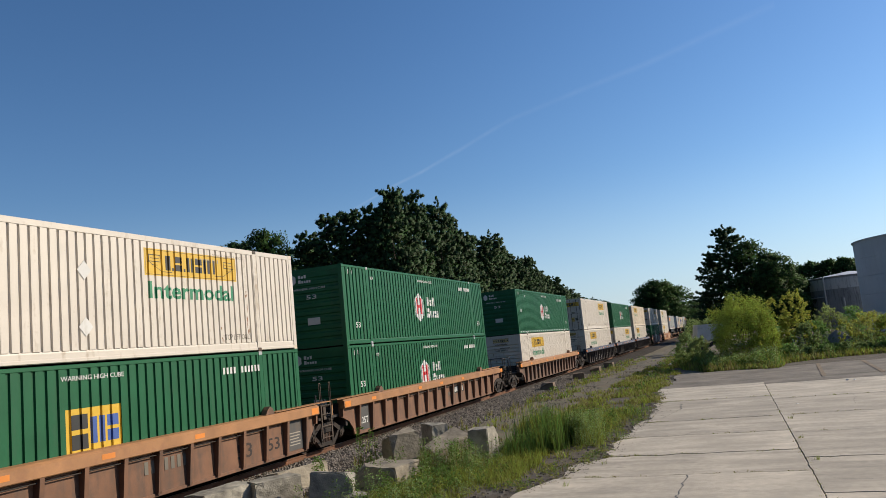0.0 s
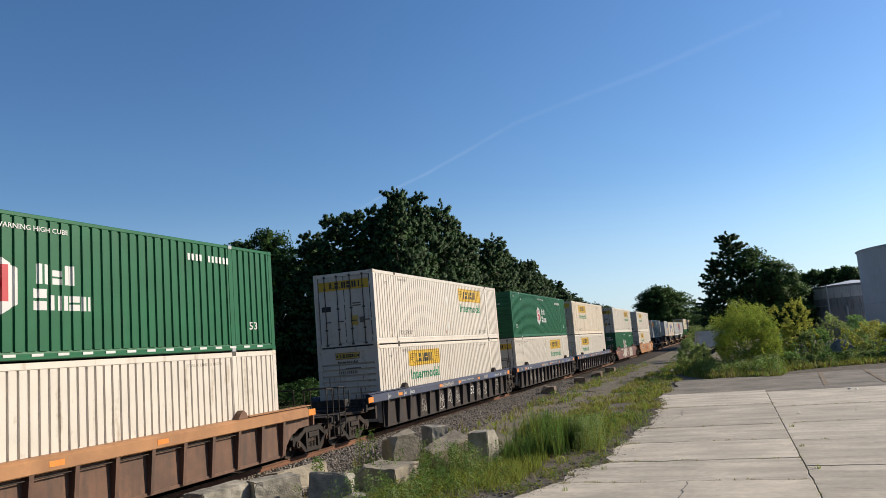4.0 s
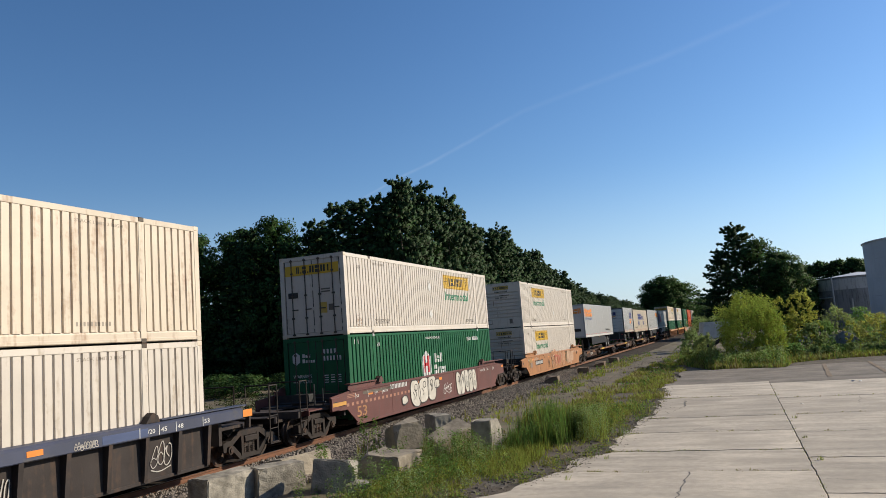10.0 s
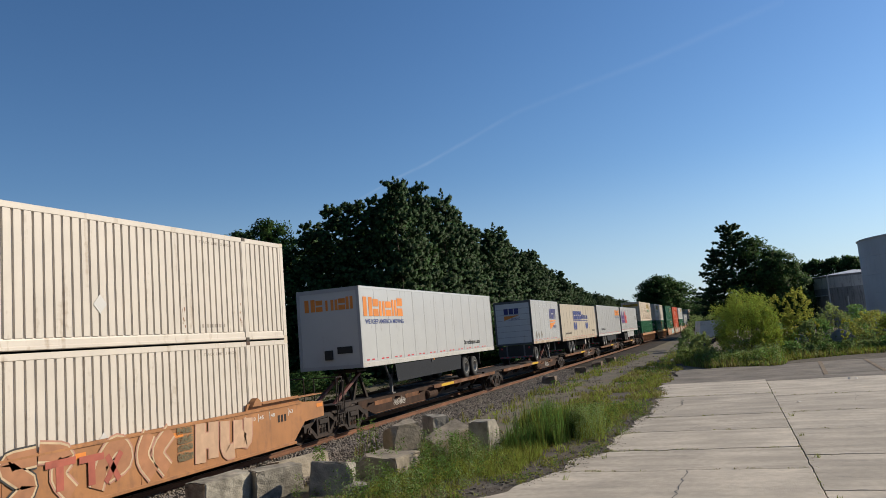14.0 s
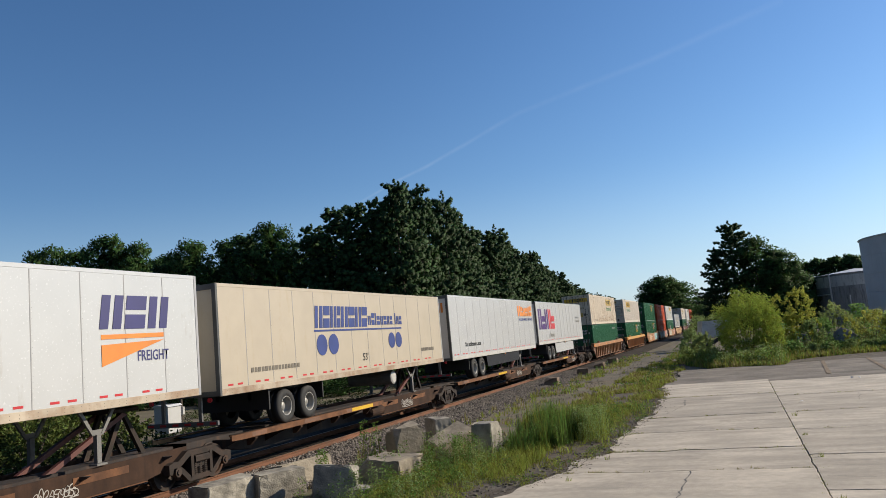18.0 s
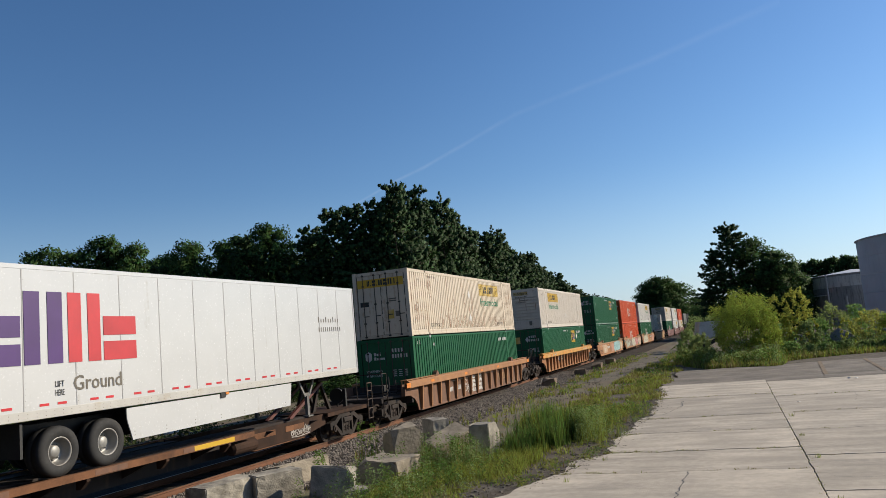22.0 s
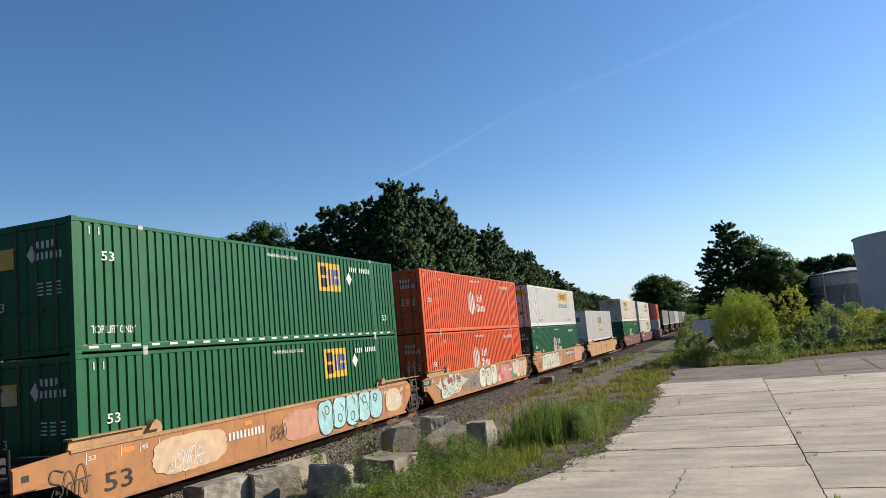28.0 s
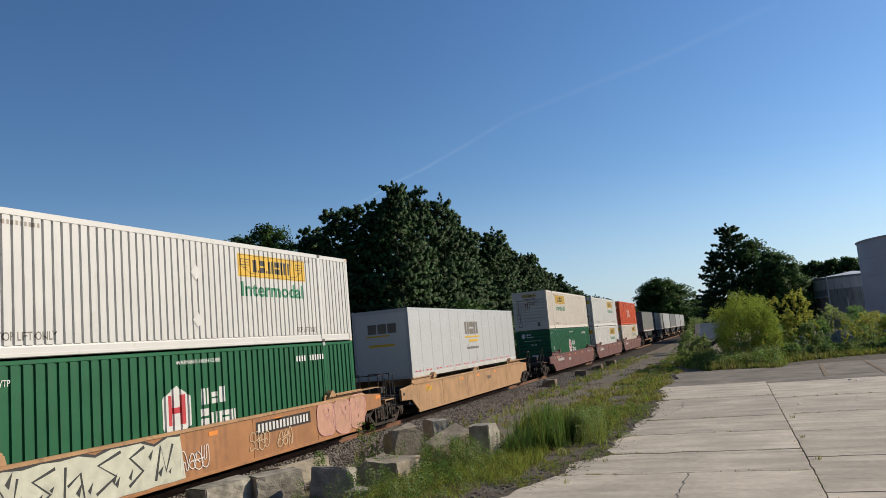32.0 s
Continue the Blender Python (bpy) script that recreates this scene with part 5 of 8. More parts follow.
def ladder_shape():
    s = Shape()
    for y in (-3.25, -2.85):
        s.cyl((1.28, y, .35), (1.28, y, 1.95), .02, 6)
    for z in (.37, .75, 1.10):
        s.cyl((1.28, -3.25, z), (1.28, -2.85, z), .016, 6)
    s.cyl((1.28, -3.25, 1.95), (1.28, -2.85, 1.95), .02, 6)
    s.cyl((.2, -3.25, 1.95), (1.28, -3.25, 1.95), .02, 6)
    s.cyl((.2, -3.25, 1.0), (.2, -3.25, 1.95), .02, 6)
    s.box(.9, 1.32, -3.3, -2.8, .33, .36)
    return s


def ladder_mesh():
    return ladder_shape().mesh("ladder", M["steel"])


def spine_car(q, length, label, wheels_near=True, near_coupler=False, far_coupler=False):
    """One platform of a spine car: a deep centre sill, outboard wheel pans and a hitch stand."""
    car = on_train(thing("spine_car", label, "rail car", "spine car platforms"), q)
    b = M["spine"]
    sill = Shape().prism([(-.6, .92), (-.6, .66), (1.2, .60), (2.6, .34), (length - 2.6, .34), (length - 1.2, .60), (length + .6, .66), (length + .6, .92)], -.34, .34, "x")
    part("centre_sill", sill, M["dark"], car)
    y0, y1 = (1.0, 9.2) if wheels_near else (length - 9.2, length - 1.0)
    for sx in (-1, 1):
        # pan coloured near black for the shaded hollow between the edges
        sh = Shape().box(min(sx * .62, sx * 1.26), max(sx * .62, sx * 1.26), y0 + .3, y1 - .3, .88, .91)
        part("wheel_pan", sh, M["steel"], car)
        edge = Shape().prism([(y0 - .5, .84), (y0, .82), (y1, .82), (y1 + .5, .84), (y1 + .5, .97), (y0 - .5, .97)], min(sx * 1.25, sx * 1.30), max(sx * 1.25, sx * 1.30), "x")
        # the far edge takes a lighter tan to stand in for sun on it
        part("pan_edge", edge, M["pan_rust" if sx > 0 else "tan"], car, "rusty orange-brown pan edge")
        lip = Shape().box(min(sx * 1.14, sx * 1.25), max(sx * 1.14, sx * 1.25), y0 - .4, y1 + .4, .945, .965)
        part("pan_lip", lip, M["pan_rust"], car)
        ya, yb = (y1 - .4, length - (2.5 if far_coupler else .2)) if wheels_near else (.2, y0 + .4)
        web = Shape().prism([(ya, .95), (yb, .95), (yb, .62), (yb - 1.4, .40), (ya + 1.2, .40), (ya, .80)], min(sx * .95, sx * 1.0), max(sx * .95, sx * 1.0), "x")
        part("side_web", web, b, car)
        flange = Shape().box(min(sx * .95, sx * 1.06), max(sx * .95, sx * 1.06), ya + 1.2, yb - 1.4, .385, .40)
        part("web_flange", flange, M["pan_rust"], car)
        for k in range(2):
            yc = ya + 1.3 + k * (yb - ya - 2.4) * .55
            part("web_pocket", Shape().box(min(sx * 1.0, sx * 1.012), max(sx * 1.0, sx * 1.012), yc, yc + (yb - ya) * .2, .68, .84), M["pan_rust"], car, "worn plate on the web")
    for k in range(4):
        yb_ = y0 + .6 + k * (y1 - y0 - 1.2) / 3
        part("pan_bracket", Shape().prism([(1.0, .80), (1.25, .84), (1.29, .84), (1.29, .76), (1.12, .60), (1.0, .60)], yb_ - .05, yb_ + .05), b, car)
    for k in range(3):
        part("worn_patch", Shape().box(1.300, 1.303, y0 + .4 + k * 2.7, y0 + 1.1 + k * 2.9, .84, .955), M["brown"], car, "orange worn patch")
    for y in np.linspace(1.0, length - 1.0, 7):
        part("cross_bearer", once("bearer", lambda: Shape().prism([(-1.24, .84), (1.24, .84), (.3, .45), (-.3, .45)], -.05, .05).mesh("cross_bearer", M["dark"])), parent=car, at=(0, float(y), 0))
    hy = length - 1.6 if wheels_near else 1.6
    h = Shape()
    for sx in (-1, 1):
        h.prism([(hy - .55, .95), (hy - .40, .95), (hy + .1, 1.98), (hy - .02, 1.98)], sx * .30 - .05, sx * .30 + .05, "x")
        h.prism([(hy + .60, .95), (hy + .75, .95), (hy + .12, 1.98), (hy + .02, 1.98)], sx * .30 - .05, sx * .30 + .05, "x")
    h.box(-.5, .5, hy - .35, hy + .4, 1.96, 2.06, .02)
    part("hitch_stand", h, M["steel"], car, "trailer hitch stand")
    part("hitch_strut", Shape().prism([(hy - 2.2, .95), (hy - 1.95, .95), (hy + .1, 1.9), (hy - .05, 1.95)], .34, .44, "x").prism([(hy - 2.2, .95), (hy - 1.95, .95), (hy + .1, 1.9), (hy - .05, 1.95)], -.44, -.34, "x"), M["maroon"], car, "red-brown diagonal strut")
    ry_ = length * .5 + (1.2 if wheels_near else -1.2)
    part("air_reservoir", Shape().cyl((1.02, ry_ - .5, .60), (1.02, ry_ + .5, .60), .18, 14).cyl((1.02, ry_ - .56, .60), (1.02, ry_ - .5, .60), .10, 14, .18), b, car, "rusty air reservoir")
    rt = random.Random(int(q))
    ta = length - 4.6 if wheels_near else 3.2
    part("painted_tag", scrawl(rt, ta, .52, 1.1, .24, 1.004, .02), spray("pale_chalk", (0.3465, 0.3234, 0.2926)), car, "thin sprayed scrawl")
    truck(car, q, -.55)
    if far_coupler:
        truck(car, q, length - 1.3)
        part("end_deck", Shape().box(-1.15, 1.15, length - 2.6, length + .35, .93, .97).box(1.10, 1.16, length - 2.6, length + .3, .84, .97), b, car, "rusty end platform")
        lad = Shape()
        for y in (length + .30, length + .66):
            lad.cyl((1.2, y, .42), (1.2, y, 1.72), .02, 6)
        for z in (.45, .80, 1.12, 1.42, 1.70):
            lad.cyl((1.2, length + .30, z), (1.2, length + .66, z), .016, 6)
        part("ladder", lad, M["ladder_steel"], car, "rusty end ladder")
        part("brake_gear", Shape().cyl((.2, length - .2, 1.35), (.2, length - .12, 1.35), .28, 16).cyl((.2, length - .15, .95), (.2, length - .15, 1.35), .03, 6).box(.5, .62, length - .3, length - .2, .95, 1.6), M["black"], car, "dark brake wheel on its stand")
    if near_coupler:
        part("ladder", once("ladder_spine", lambda: Shape().cyl((1.2, -1.6, .35), (1.2, -1.6, 1.8), .02, 6).cyl((1.2, -1.2, .35), (1.2, -1.2, 1.8), .02, 6).cyl((1.2, -1.6, 1.8), (1.2, -1.2, 1.8), .02, 6).cyl((1.2, -1.6, .6), (1.2, -1.2, .6), .02, 6).mesh("ladder", M["steel"])), parent=car)
        part("coupler", once("coupler", lambda: coupler_mesh()), parent=car, at=(0, 1.4, 0))
    part("yellow_plate", Shape().box(1.300, 1.304, 7.2 if wheels_near else length - 8.8, 8.8 if wheels_near else length - 7.2, .84, .955), M["yellow"], car, "yellow reflective plate")
    return car


def trailer(q, length, paint, label, rear_near=True, top=5.12, low=2.14, wheels=(3.35, 4.6), skirt=None, doors=True, running=True):
    """A road trailer: box with seams and rails, rear frame, bogie, landing legs."""
    t = on_train(thing("trailer", label, "trailer", "road trailers on the train"), q)
    body = M[paint]
    part("box_side", Shape().box(HW - .04, HW - .006, .06, length - .06, low + .16, top - .06), body, t)
    part("box_side", Shape().box(-HW + .006, -HW + .04, .06, length - .06, low + .16, top - .06), body, t)
    part("roof", Shape().prism([(-HW + .02, top - .05), (HW - .02, top - .05), (HW - .06, top - .01), (-HW + .06, top - .01)], .05, length - .05), body, t)
    part("floor", Shape().box(-HW + .03, HW - .03, .05, length - .05, low + .02, low + .14), M["black"], t)
    for sx in (-1, 1):
        x0, x1 = sorted((sx * (HW - .045), sx * HW))
        part("bottom_rail", Shape().box(x0, x1, .02, length - .02, low, low + .18, .008), M["stained_rail" if q in (202.73, 212.03) else "pale_rail"], t)
        part("top_rail", Shape().box(x0, x1, .02, length - .02, top - .10, top, .012), body, t)
    n = round(length / 1.23)
    seam = once(("tseam", paint, top, low), lambda: Shape().box(HW - .006, HW - .0015, -.011, .011, low + .18, top - .10).mesh("seam", M["seam_line"]))
    for i in range(1, n):
        part("seam", seam, parent=t, at=(0, length * i / n, 0))
    dots = once(("rivets", length, top, low), lambda: rivet_rows(length, n, top, low).mesh("rivets", M["ink_grey"]))
    tagged(part("rivets", dots, parent=t, label="rows of small rivets"), kind="stuff")
    for y, nm in ((0, "near"), (length, "far")):
        rear = (nm == "near") == rear_near
        s = Shape()
        y0, y1 = (0, .08) if nm == "near" else (length - .08, length)
        for sx in (-1, 1):
            x0, x1 = sorted((sx * (HW - .12), sx * (HW + .003)))
            s.box(x0, x1, y0, y1, low + .01, top - .01)
        s.box(-HW + .12, HW - .12, y0, y1, top - .16, top - .01)
        s.box(-HW + .12, HW - .12, y0, y1, low + .01, low + .14)
        part("end_frame", s, M["frame_dark" if rear else "trailer_grey"], t)
        yy = (.02, .06) if nm == "near" else (length - .06, length - .02)
        if rear and doors:
            for x0, x1 in ((-HW + .12, -.006), (.006, HW - .12)):
                d = part("door", Shape().box(x0, x1, *yy, low + .14, top - .16), body, t)
                if nm == "near":
                    part("lock_rod", Shape().cyl(((x0 + x1) / 2, -.01, low + .1), ((x0 + x1) / 2, -.01, top - .12), .017, 8), M["rim"], d)
        else:
            part("front_wall" if not rear else "rear_door", Shape().box(-HW + .12, HW - .12, *yy, low + .14, top - .16), body, t)
            if nm == "near" and rear:
                for k in range(6):
                    part("door_seam", Shape().box(-HW + .14, HW - .14, yy[0] - .006, yy[0], low + .55 + k * .38, low + .565 + k * .38), M["skirt_grey"], t)
    # red and white marker strips along the foot of the side
    marks("reflective_marker", [(.35 + k + i * 1.24, .57 + k + i * 1.24, low + .235, low + .285) for i in range(int((length - .6) / 1.24)) for k in (0, .42)], HW - .005, M["red"], t, "red reflective marker")
    if not running:
        return t
    wy = list(wheels)
    tyre = once("tyre", lambda: smooth(tyre_shape().mesh("tyre", M["tyre"])))
    rim = once("rimmesh", lambda: smooth(rim_shape().mesh("rim", M["rim"])))
    for y in wy:
        w = part("wheel", tyre, parent=t, at=(0, y, 1.46))
        part("rim", rim, parent=w)
        w = part("wheel", tyre, parent=t, at=(0, y, 1.46), turn=180)
        part("rim", rim, parent=w)
        part("axle", Shape().cyl((-.95, y, 1.46), (.95, y, 1.46), .07, 10), M["black"], t)
    lo, hi = min(wy) - .9, max(wy) + .9
    bog = Shape()
    for sx in (-1, 1):
        bog.box(sx * .55 - .06, sx * .55 + .06, lo, hi, 1.75, 2.02)
        for y in wy:
            bog.prism([(y - .45, 1.75), (y - .1, 1.48), (y + .1, 1.48), (y + .45, 1.75)], sx * .55 - .04, sx * .55 + .04, "x")
    bog.box(-1.2, 1.2, lo, lo + .06, 1.45, 2.1)
    bog.box(-1.2, 1.2, hi - .06, hi, 1.5, 2.1)
    part("bogie_frame", bog, M["black"], t)
    ends = (0, length)
    ry = ends[0] if rear_near else ends[1]
    sg = 1 if rear_near else -1
    if rear_near:
        u = Shape().box(-1.15, 1.15, .03, .10, 1.30, 1.42, .01)
        for x in (-.6, .6):
            u.box(x - .05, x + .05, .04, .10, 1.4, low)
        part("underride_guard", u, M["skirt_grey"], t)
        part("reflective_strip", end_bars([(-1.1 + i * .4, -.9 + i * .4, 1.33, 1.39) for i in range(6)], .028), M["red"], t)
        for x in (-.95, .95):
            part("tail_lamp", once(("tail_lamp", x), lambda: Shape().cyl((x, -.01, 1.95), (x, .05, 1.95), .06, 10).mesh("tail_lamp", M["red"])), parent=t)
    ly = length - 3.0 if rear_near else 3.0
    for sx in (-1, 1):
        leg = Shape().box(sx * .95 - .05, sx * .95 + .05, ly - .06, ly + .06, 1.02, 1.62, .01).box(sx * .95 - .12, sx * .95 + .12, ly - .14, ly + .14, .98, 1.02)
        leg.box(sx * .95 - .02, sx * .95 + .02, ly - .16, ly + .16, 1.60, 1.72)
        for k in (-1, 1):
            leg.prism([(ly + k * .08, 1.62), (ly + k * .16, 1.62), (ly + k * .52, low), (ly + k * .42, low)], sx * .95 - .03, sx * .95 + .03, "x")
        part("landing_leg", leg, M["leg_steel"], t, "grey steel landing leg with braces")
    if skirt:
        a, b, m_ = skirt
        h_ = low - 1.42
        near_ = [(a - .10 + .16 * math.sin(math.pi * (.5 + k / 12)) * (1 - k / 8), 1.40 + (h_ - .02) * k / 8) for k in range(9)] if m_ != "skirt_dark" else [(a, 1.42), (a - .15, low - .03)]
        part("skirt", Shape().prism(near_ + [(b, low - .03), (b - .12, 1.46)], HW - .06, HW - .035, "x"), M[m_], t, "side skirt panel under the box")
        dots = Shape()
        for k in range(7):
            for z in (1.50, 1.58):
                y = a + .12 + (b - a - .5) * k / 6
                dots.cyl((HW - .035, y, z), (HW - .030, y, z), .012, 6)
        tagged(part("skirt_rivets", dots, M["ink_grey"], t), kind="stuff")
        part("marker_lamp", Shape().box(HW - .02, HW + .01, (a + b) / 2 + .07, (a + b) / 2 + .2, low - .07, low - .005, .01), M["orangeink"], t, "amber side marker lamp")
        part("lamp_bracket", Shape().box(HW - .03, HW - .005, (a + b) / 2 - .12, (a + b) / 2 + .07, low - .14, low - .005), M["black"], t)
    return t


def rivet_rows(length, n, top, low):
    """Rivet heads in two rows on the bottom rail and beside every seam."""
    s = Shape()
    spots = [(.1 + k * .205, low + z, .010, HW + .001) for k in range(int(length / .205)) for z in (.055, .125)]
    spots += [(length * i / n + .035, low + .26 + k * .11, .006, HW - .0045) for i in range(1, n) for k in range(int((top - low - .4) / .11))]
    for y, z, r_, x in spots:
        s.add([(x, y - r_, z), (x, y, z - r_), (x, y + r_, z), (x, y, z + r_), (x + .003, y, z)], [(0, 1, 4), (1, 2, 4), (2, 3, 4), (3, 0, 4)])
    return s


def tyre_shape():
    s = Shape()
    s.lathe_x([(.78, .27), (.78, .42), (.81, .485), (.86, .5), (.98, .5), (1.00, .48), (1.00, .5), (1.13, .5), (1.18, .485), (1.21, .42), (1.21, .29), (1.16, .27)], 0, 0, 26)
    return s


def rim_shape():
    s = Shape()
    s.lathe_x([(1.18, .28), (1.205, .288), (1.20, .262), (1.15, .252), (1.02, .235), (.99, .20), (.985, .14), (1.06, .125), (1.085, .10), (1.085, 0)], 0, 0, 24)
    for k in range(8):   # wheel nuts
        a = k * math.pi / 4
        s.cyl((.985, .172 * math.cos(a), .172 * math.sin(a)), (1.02, .172 * math.cos(a), .172 * math.sin(a)), .018, 6)
    return s


# ---- the train, from the first car seen to the last ----
CREAM = "cream ribbed container with yellow panel"
GREEN = "dark green corrugated container with white badge"
EMPG = "green corrugated container with yellow square badge"
GRP = "containers on the train"
ORANGE = "bright orange corrugated container with white badge"
LOW, HIGH = .40, 3.30
stack = [
    # place, upper (kind, doors near, paint, label), lower
    (4.49, ("panelled", True, "cream", CREAM), ("squared", False, "green", EMPG)),
    (23.95, ("badged", False, "green", GREEN), ("badged", False, "green", GREEN)),
    (47.39, ("badged", False, "green", GREEN), ("panelled", False, "cream", CREAM)),
    (70.45, ("panelled", True, "cream", CREAM), ("panelled", False, "cream", CREAM)),
    (89.85, ("badged", False, "green", GREEN), ("panelled", True, "cream", CREAM)),
    (109.23, ("panelled", False, "cream_rusty", "rust-streaked cream ribbed container"), ("panelled", False, "cream", CREAM)),
    (133.11, ("panelled", True, "cream", CREAM), ("badged", True, "green", GREEN)),
    (156.44, ("panelled", False, "cream", CREAM), ("panelled", False, "cream", CREAM)),
    (267.77, ("panelled", True, "cream_rusty", "rust-spotted cream container, faded panel"), ("badged", True, "green", GREEN)),
    (291.11, ("panelled", False, "cream", CREAM), ("squared", True, "green", EMPG)),
    (314.15, ("squared", True, "green", EMPG), ("squared", True, "green", EMPG)),
    (333.31, ("badged", True, "orange", ORANGE), ("badged", True, "orange", ORANGE)),
    (352.70, ("panelled", True, "white", "clean white ribbed container, yellow panel"), ("badged", True, "green", GREEN)),
    (400.0, ("panelled", False, "cream", CREAM), ("badged", False, "green", GREEN)),
    (419.4, ("panelled", True, "white", "white ribbed container, yellow panel"), ("panelled", True, "white", "white ribbed container")),
    (438.8, ("badged", True, "orange", ORANGE), ("panelled", True, "cream", CREAM)),
]
for i, (q, up, dn) in enumerate(stack):
    for (kind, dn_, paint, lab), z in ((up, HIGH), (dn, LOW)):
        top_one = z == HIGH
        box_ = container(kind, q, z, dn_, paint, lab + (" stacked on another" if top_one else " sunk in a well car"), GRP, seed=i * 2 + top_one,
                  dashes=top_one and q in (47.39, 314.15), plain=q == 267.77 and not top_one, worn=(paint == "cream_rusty" and kind == "panelled" and q > 200) or paint == "orange")
        if paint == "cream_rusty":
            rust_runs(box_, [(.2, 1.4, .25, 2.5, 22), (1.4, 2.0, .25, 2.5, 5), (1.6, 8, .3, .5, 7)] if q < 200 else [(4, 14.5, .3, .62, 62), (.2, 3, .5, 2.4, 12), (5, 13, .8, 2.2, 16), (13.5, 16, .4, 2.4, 16)], int(q))
        elif paint == "cream" and top_one:
            rust_runs(box_, [(13.4, 14.9, .5, 1.6, 2), (.3, 15.8, .3, .5, 2)], int(q))

W_, K_ = spray("white", (0.5775, 0.5698, 0.539)), spray("black", (0.0231, 0.0231, 0.0231))
BROWN = "brown ribbed steel well car with rusty sides"
well_car(4.49, "rib", "brown", "sill_orange", BROWN, "art", "art", 1, bars_at=((9.3, 1.5, .75, .28, "ink_grey"), (12.7, .65, .52, .38, "dark")))
well_car(23.95, "rib", "brown", "sill_orange", BROWN, "art", "single", 2, bars_at=((9.9, 1.5, .80, .22, ("ink_white",)), (12.7, .65, .52, .38, "dark"), (9.3, .9, .7, .16, "ink_grey")))
well_car(47.39, "rib", "grime", "sill_orange", BROWN, "single", "single", 3, bars_at=((3.2, .9, .8, .2, "ink_white"), (4.4, .7, .8, .2, "ink_white")))
def steel_plate(car, y0, y1, z0, z1, x, rows):
    """A dark bolted plate with rows of small pale writing, too small to read."""
    part("data_plate", Shape().box(x, x + .012, y0, y1, z0, z1), M["plate_grey"], car, "dark grey plate with small writing")
    s = Shape()
    for k in range(rows):
        z = z1 - .38 - k * .085
        s.box(x + .012, x + .014, y0 + .1 + .04 * (k % 2), y1 - .12 - .05 * (k % 3), z, z + .03)
    tagged(part("small_writing", s, M["ink_faint"], car), kind="stuff")


first_cars = [o for o, q_, z_ in MOVING if o.name.startswith("well_car")][:2]
steel_plate(first_cars[0], 15.12, 15.95, .34, 1.2, 1.381, 5)
write("lettering", "53", M["dark"], first_cars[0], 1.384, 14.1, .52, .6, .34)
part("data_plate", Shape().box(1.381, 1.393, .18, 1.02, .34, 1.2), M["plate_grey"], first_cars[1], "dark grey plate")
write("lettering", "125T", M["ink_white"], first_cars[1], 1.395, .36, .56, .60, .22)


def chord_tags(car, seed):
    """Small pale scrawls on the top chord."""
    graffiti(car, seed, 1.572, [(y, w, CH_, CH_, "tag") for y, w in CHORD], 1.20, 1.50)
    write("lettering", "52,900 LBS. MAX. GROSS WT. FOR 20 FT CONTAINERS", M["ink_white"], car, 1.574, 8.3, 1.36, 1.85, .075, label="small white lettering")
    part("chord_stripe", once("chordstripe", lambda: Shape().box(1.5705, 1.573, 7.98, 8.03, 1.24, 1.46).mesh("chord_stripe", M["ink_white"])), parent=car)
    marks("paint_patch", [(12.6, 13.9, 1.26, 1.43)], 1.5705, M["blue_patch"], car)


CHORD = ((5.7, 1.5), (11.9, .6))
DARK = "dark ribbed steel well car with navy sill and pale scrawls"
CH_ = spray("pale_chalk", (0.3465, 0.3234, 0.2926))
tag = lambda y, w: (y + .06, w * .86, CH_, CH_, "tag")
chord_tags(well_car(70.45, "rib", "dark", "navy", DARK, "single", "art", 4, spots=tuple(tag(.3 + 1.06 * k, .75) for k in (3, 5, 6, 7, 10, 11, 13)), bars_at=((10.1, .55, .65, .38, "ink_white"),)), 70)
chord_tags(well_car(89.85, "rib", "dark", "navy", DARK, "art", "art", 5, spots=tuple(tag(.3 + 1.06 * k, .75) for k in (2, 3, 4, 5, 8, 9, 12)), bars_at=((11.55, .6, .55, .38, "tan"),)), 89)
chord_tags(well_car(109.23, "rib", "dark", "navy", DARK, "art", "single", 6, spots=tuple(tag(.3 + 1.06 * k, .75) for k in (2, 4, 6, 7, 9, 13)), bars_at=((2.0, .8, .6, .2, "ink_white"), (3.0, .6, .6, .2, "ink_white"), (9.6, .45, .8, .25, "yellow_worn"))), 109)
well_car(133.11, "smooth", "maroon", "maroon", "maroon steel well car with pale bubble graffiti", "single", "single", 7,
         spots=((4.75, 2.7, spray("chalk", (0.4774, 0.4466, 0.385)), K_, "fat"), (10.1, 2.8, spray("chalk", (0.4774, 0.4466, 0.385)), K_, "piece"), (8.4, 1.0, W_, W_, "tag"), (7.3, .6, spray("chalk", (0.4774, 0.4466, 0.385)), K_, "dot"), (3.85, .55, spray("chalk", (0.4774, 0.4466, 0.385)), K_, "dot")), bars_at=((2.87, 1.6, 1.18, .17, "ink_white"), (.1, .75, .48, .36, "sill_orange"), (.6, 2.6, 1.2, .10, "ink_grey")))
marks("reflective_marker", [(-.6 + i * .34, -.44 + i * .34, .90, 1.0) for i in range(17)], 1.4405, spray("faded_dash", (0.308, 0.1463, 0.0924)), bpy.data.objects["well_car.006"], "faded reflective square")
mar = bpy.data.objects["well_car.006"]
marks("reflector", [(-1.62, -.72, .98, 1.10)], 1.4905, M["sill_yellow"], mar, "long orange reflector")
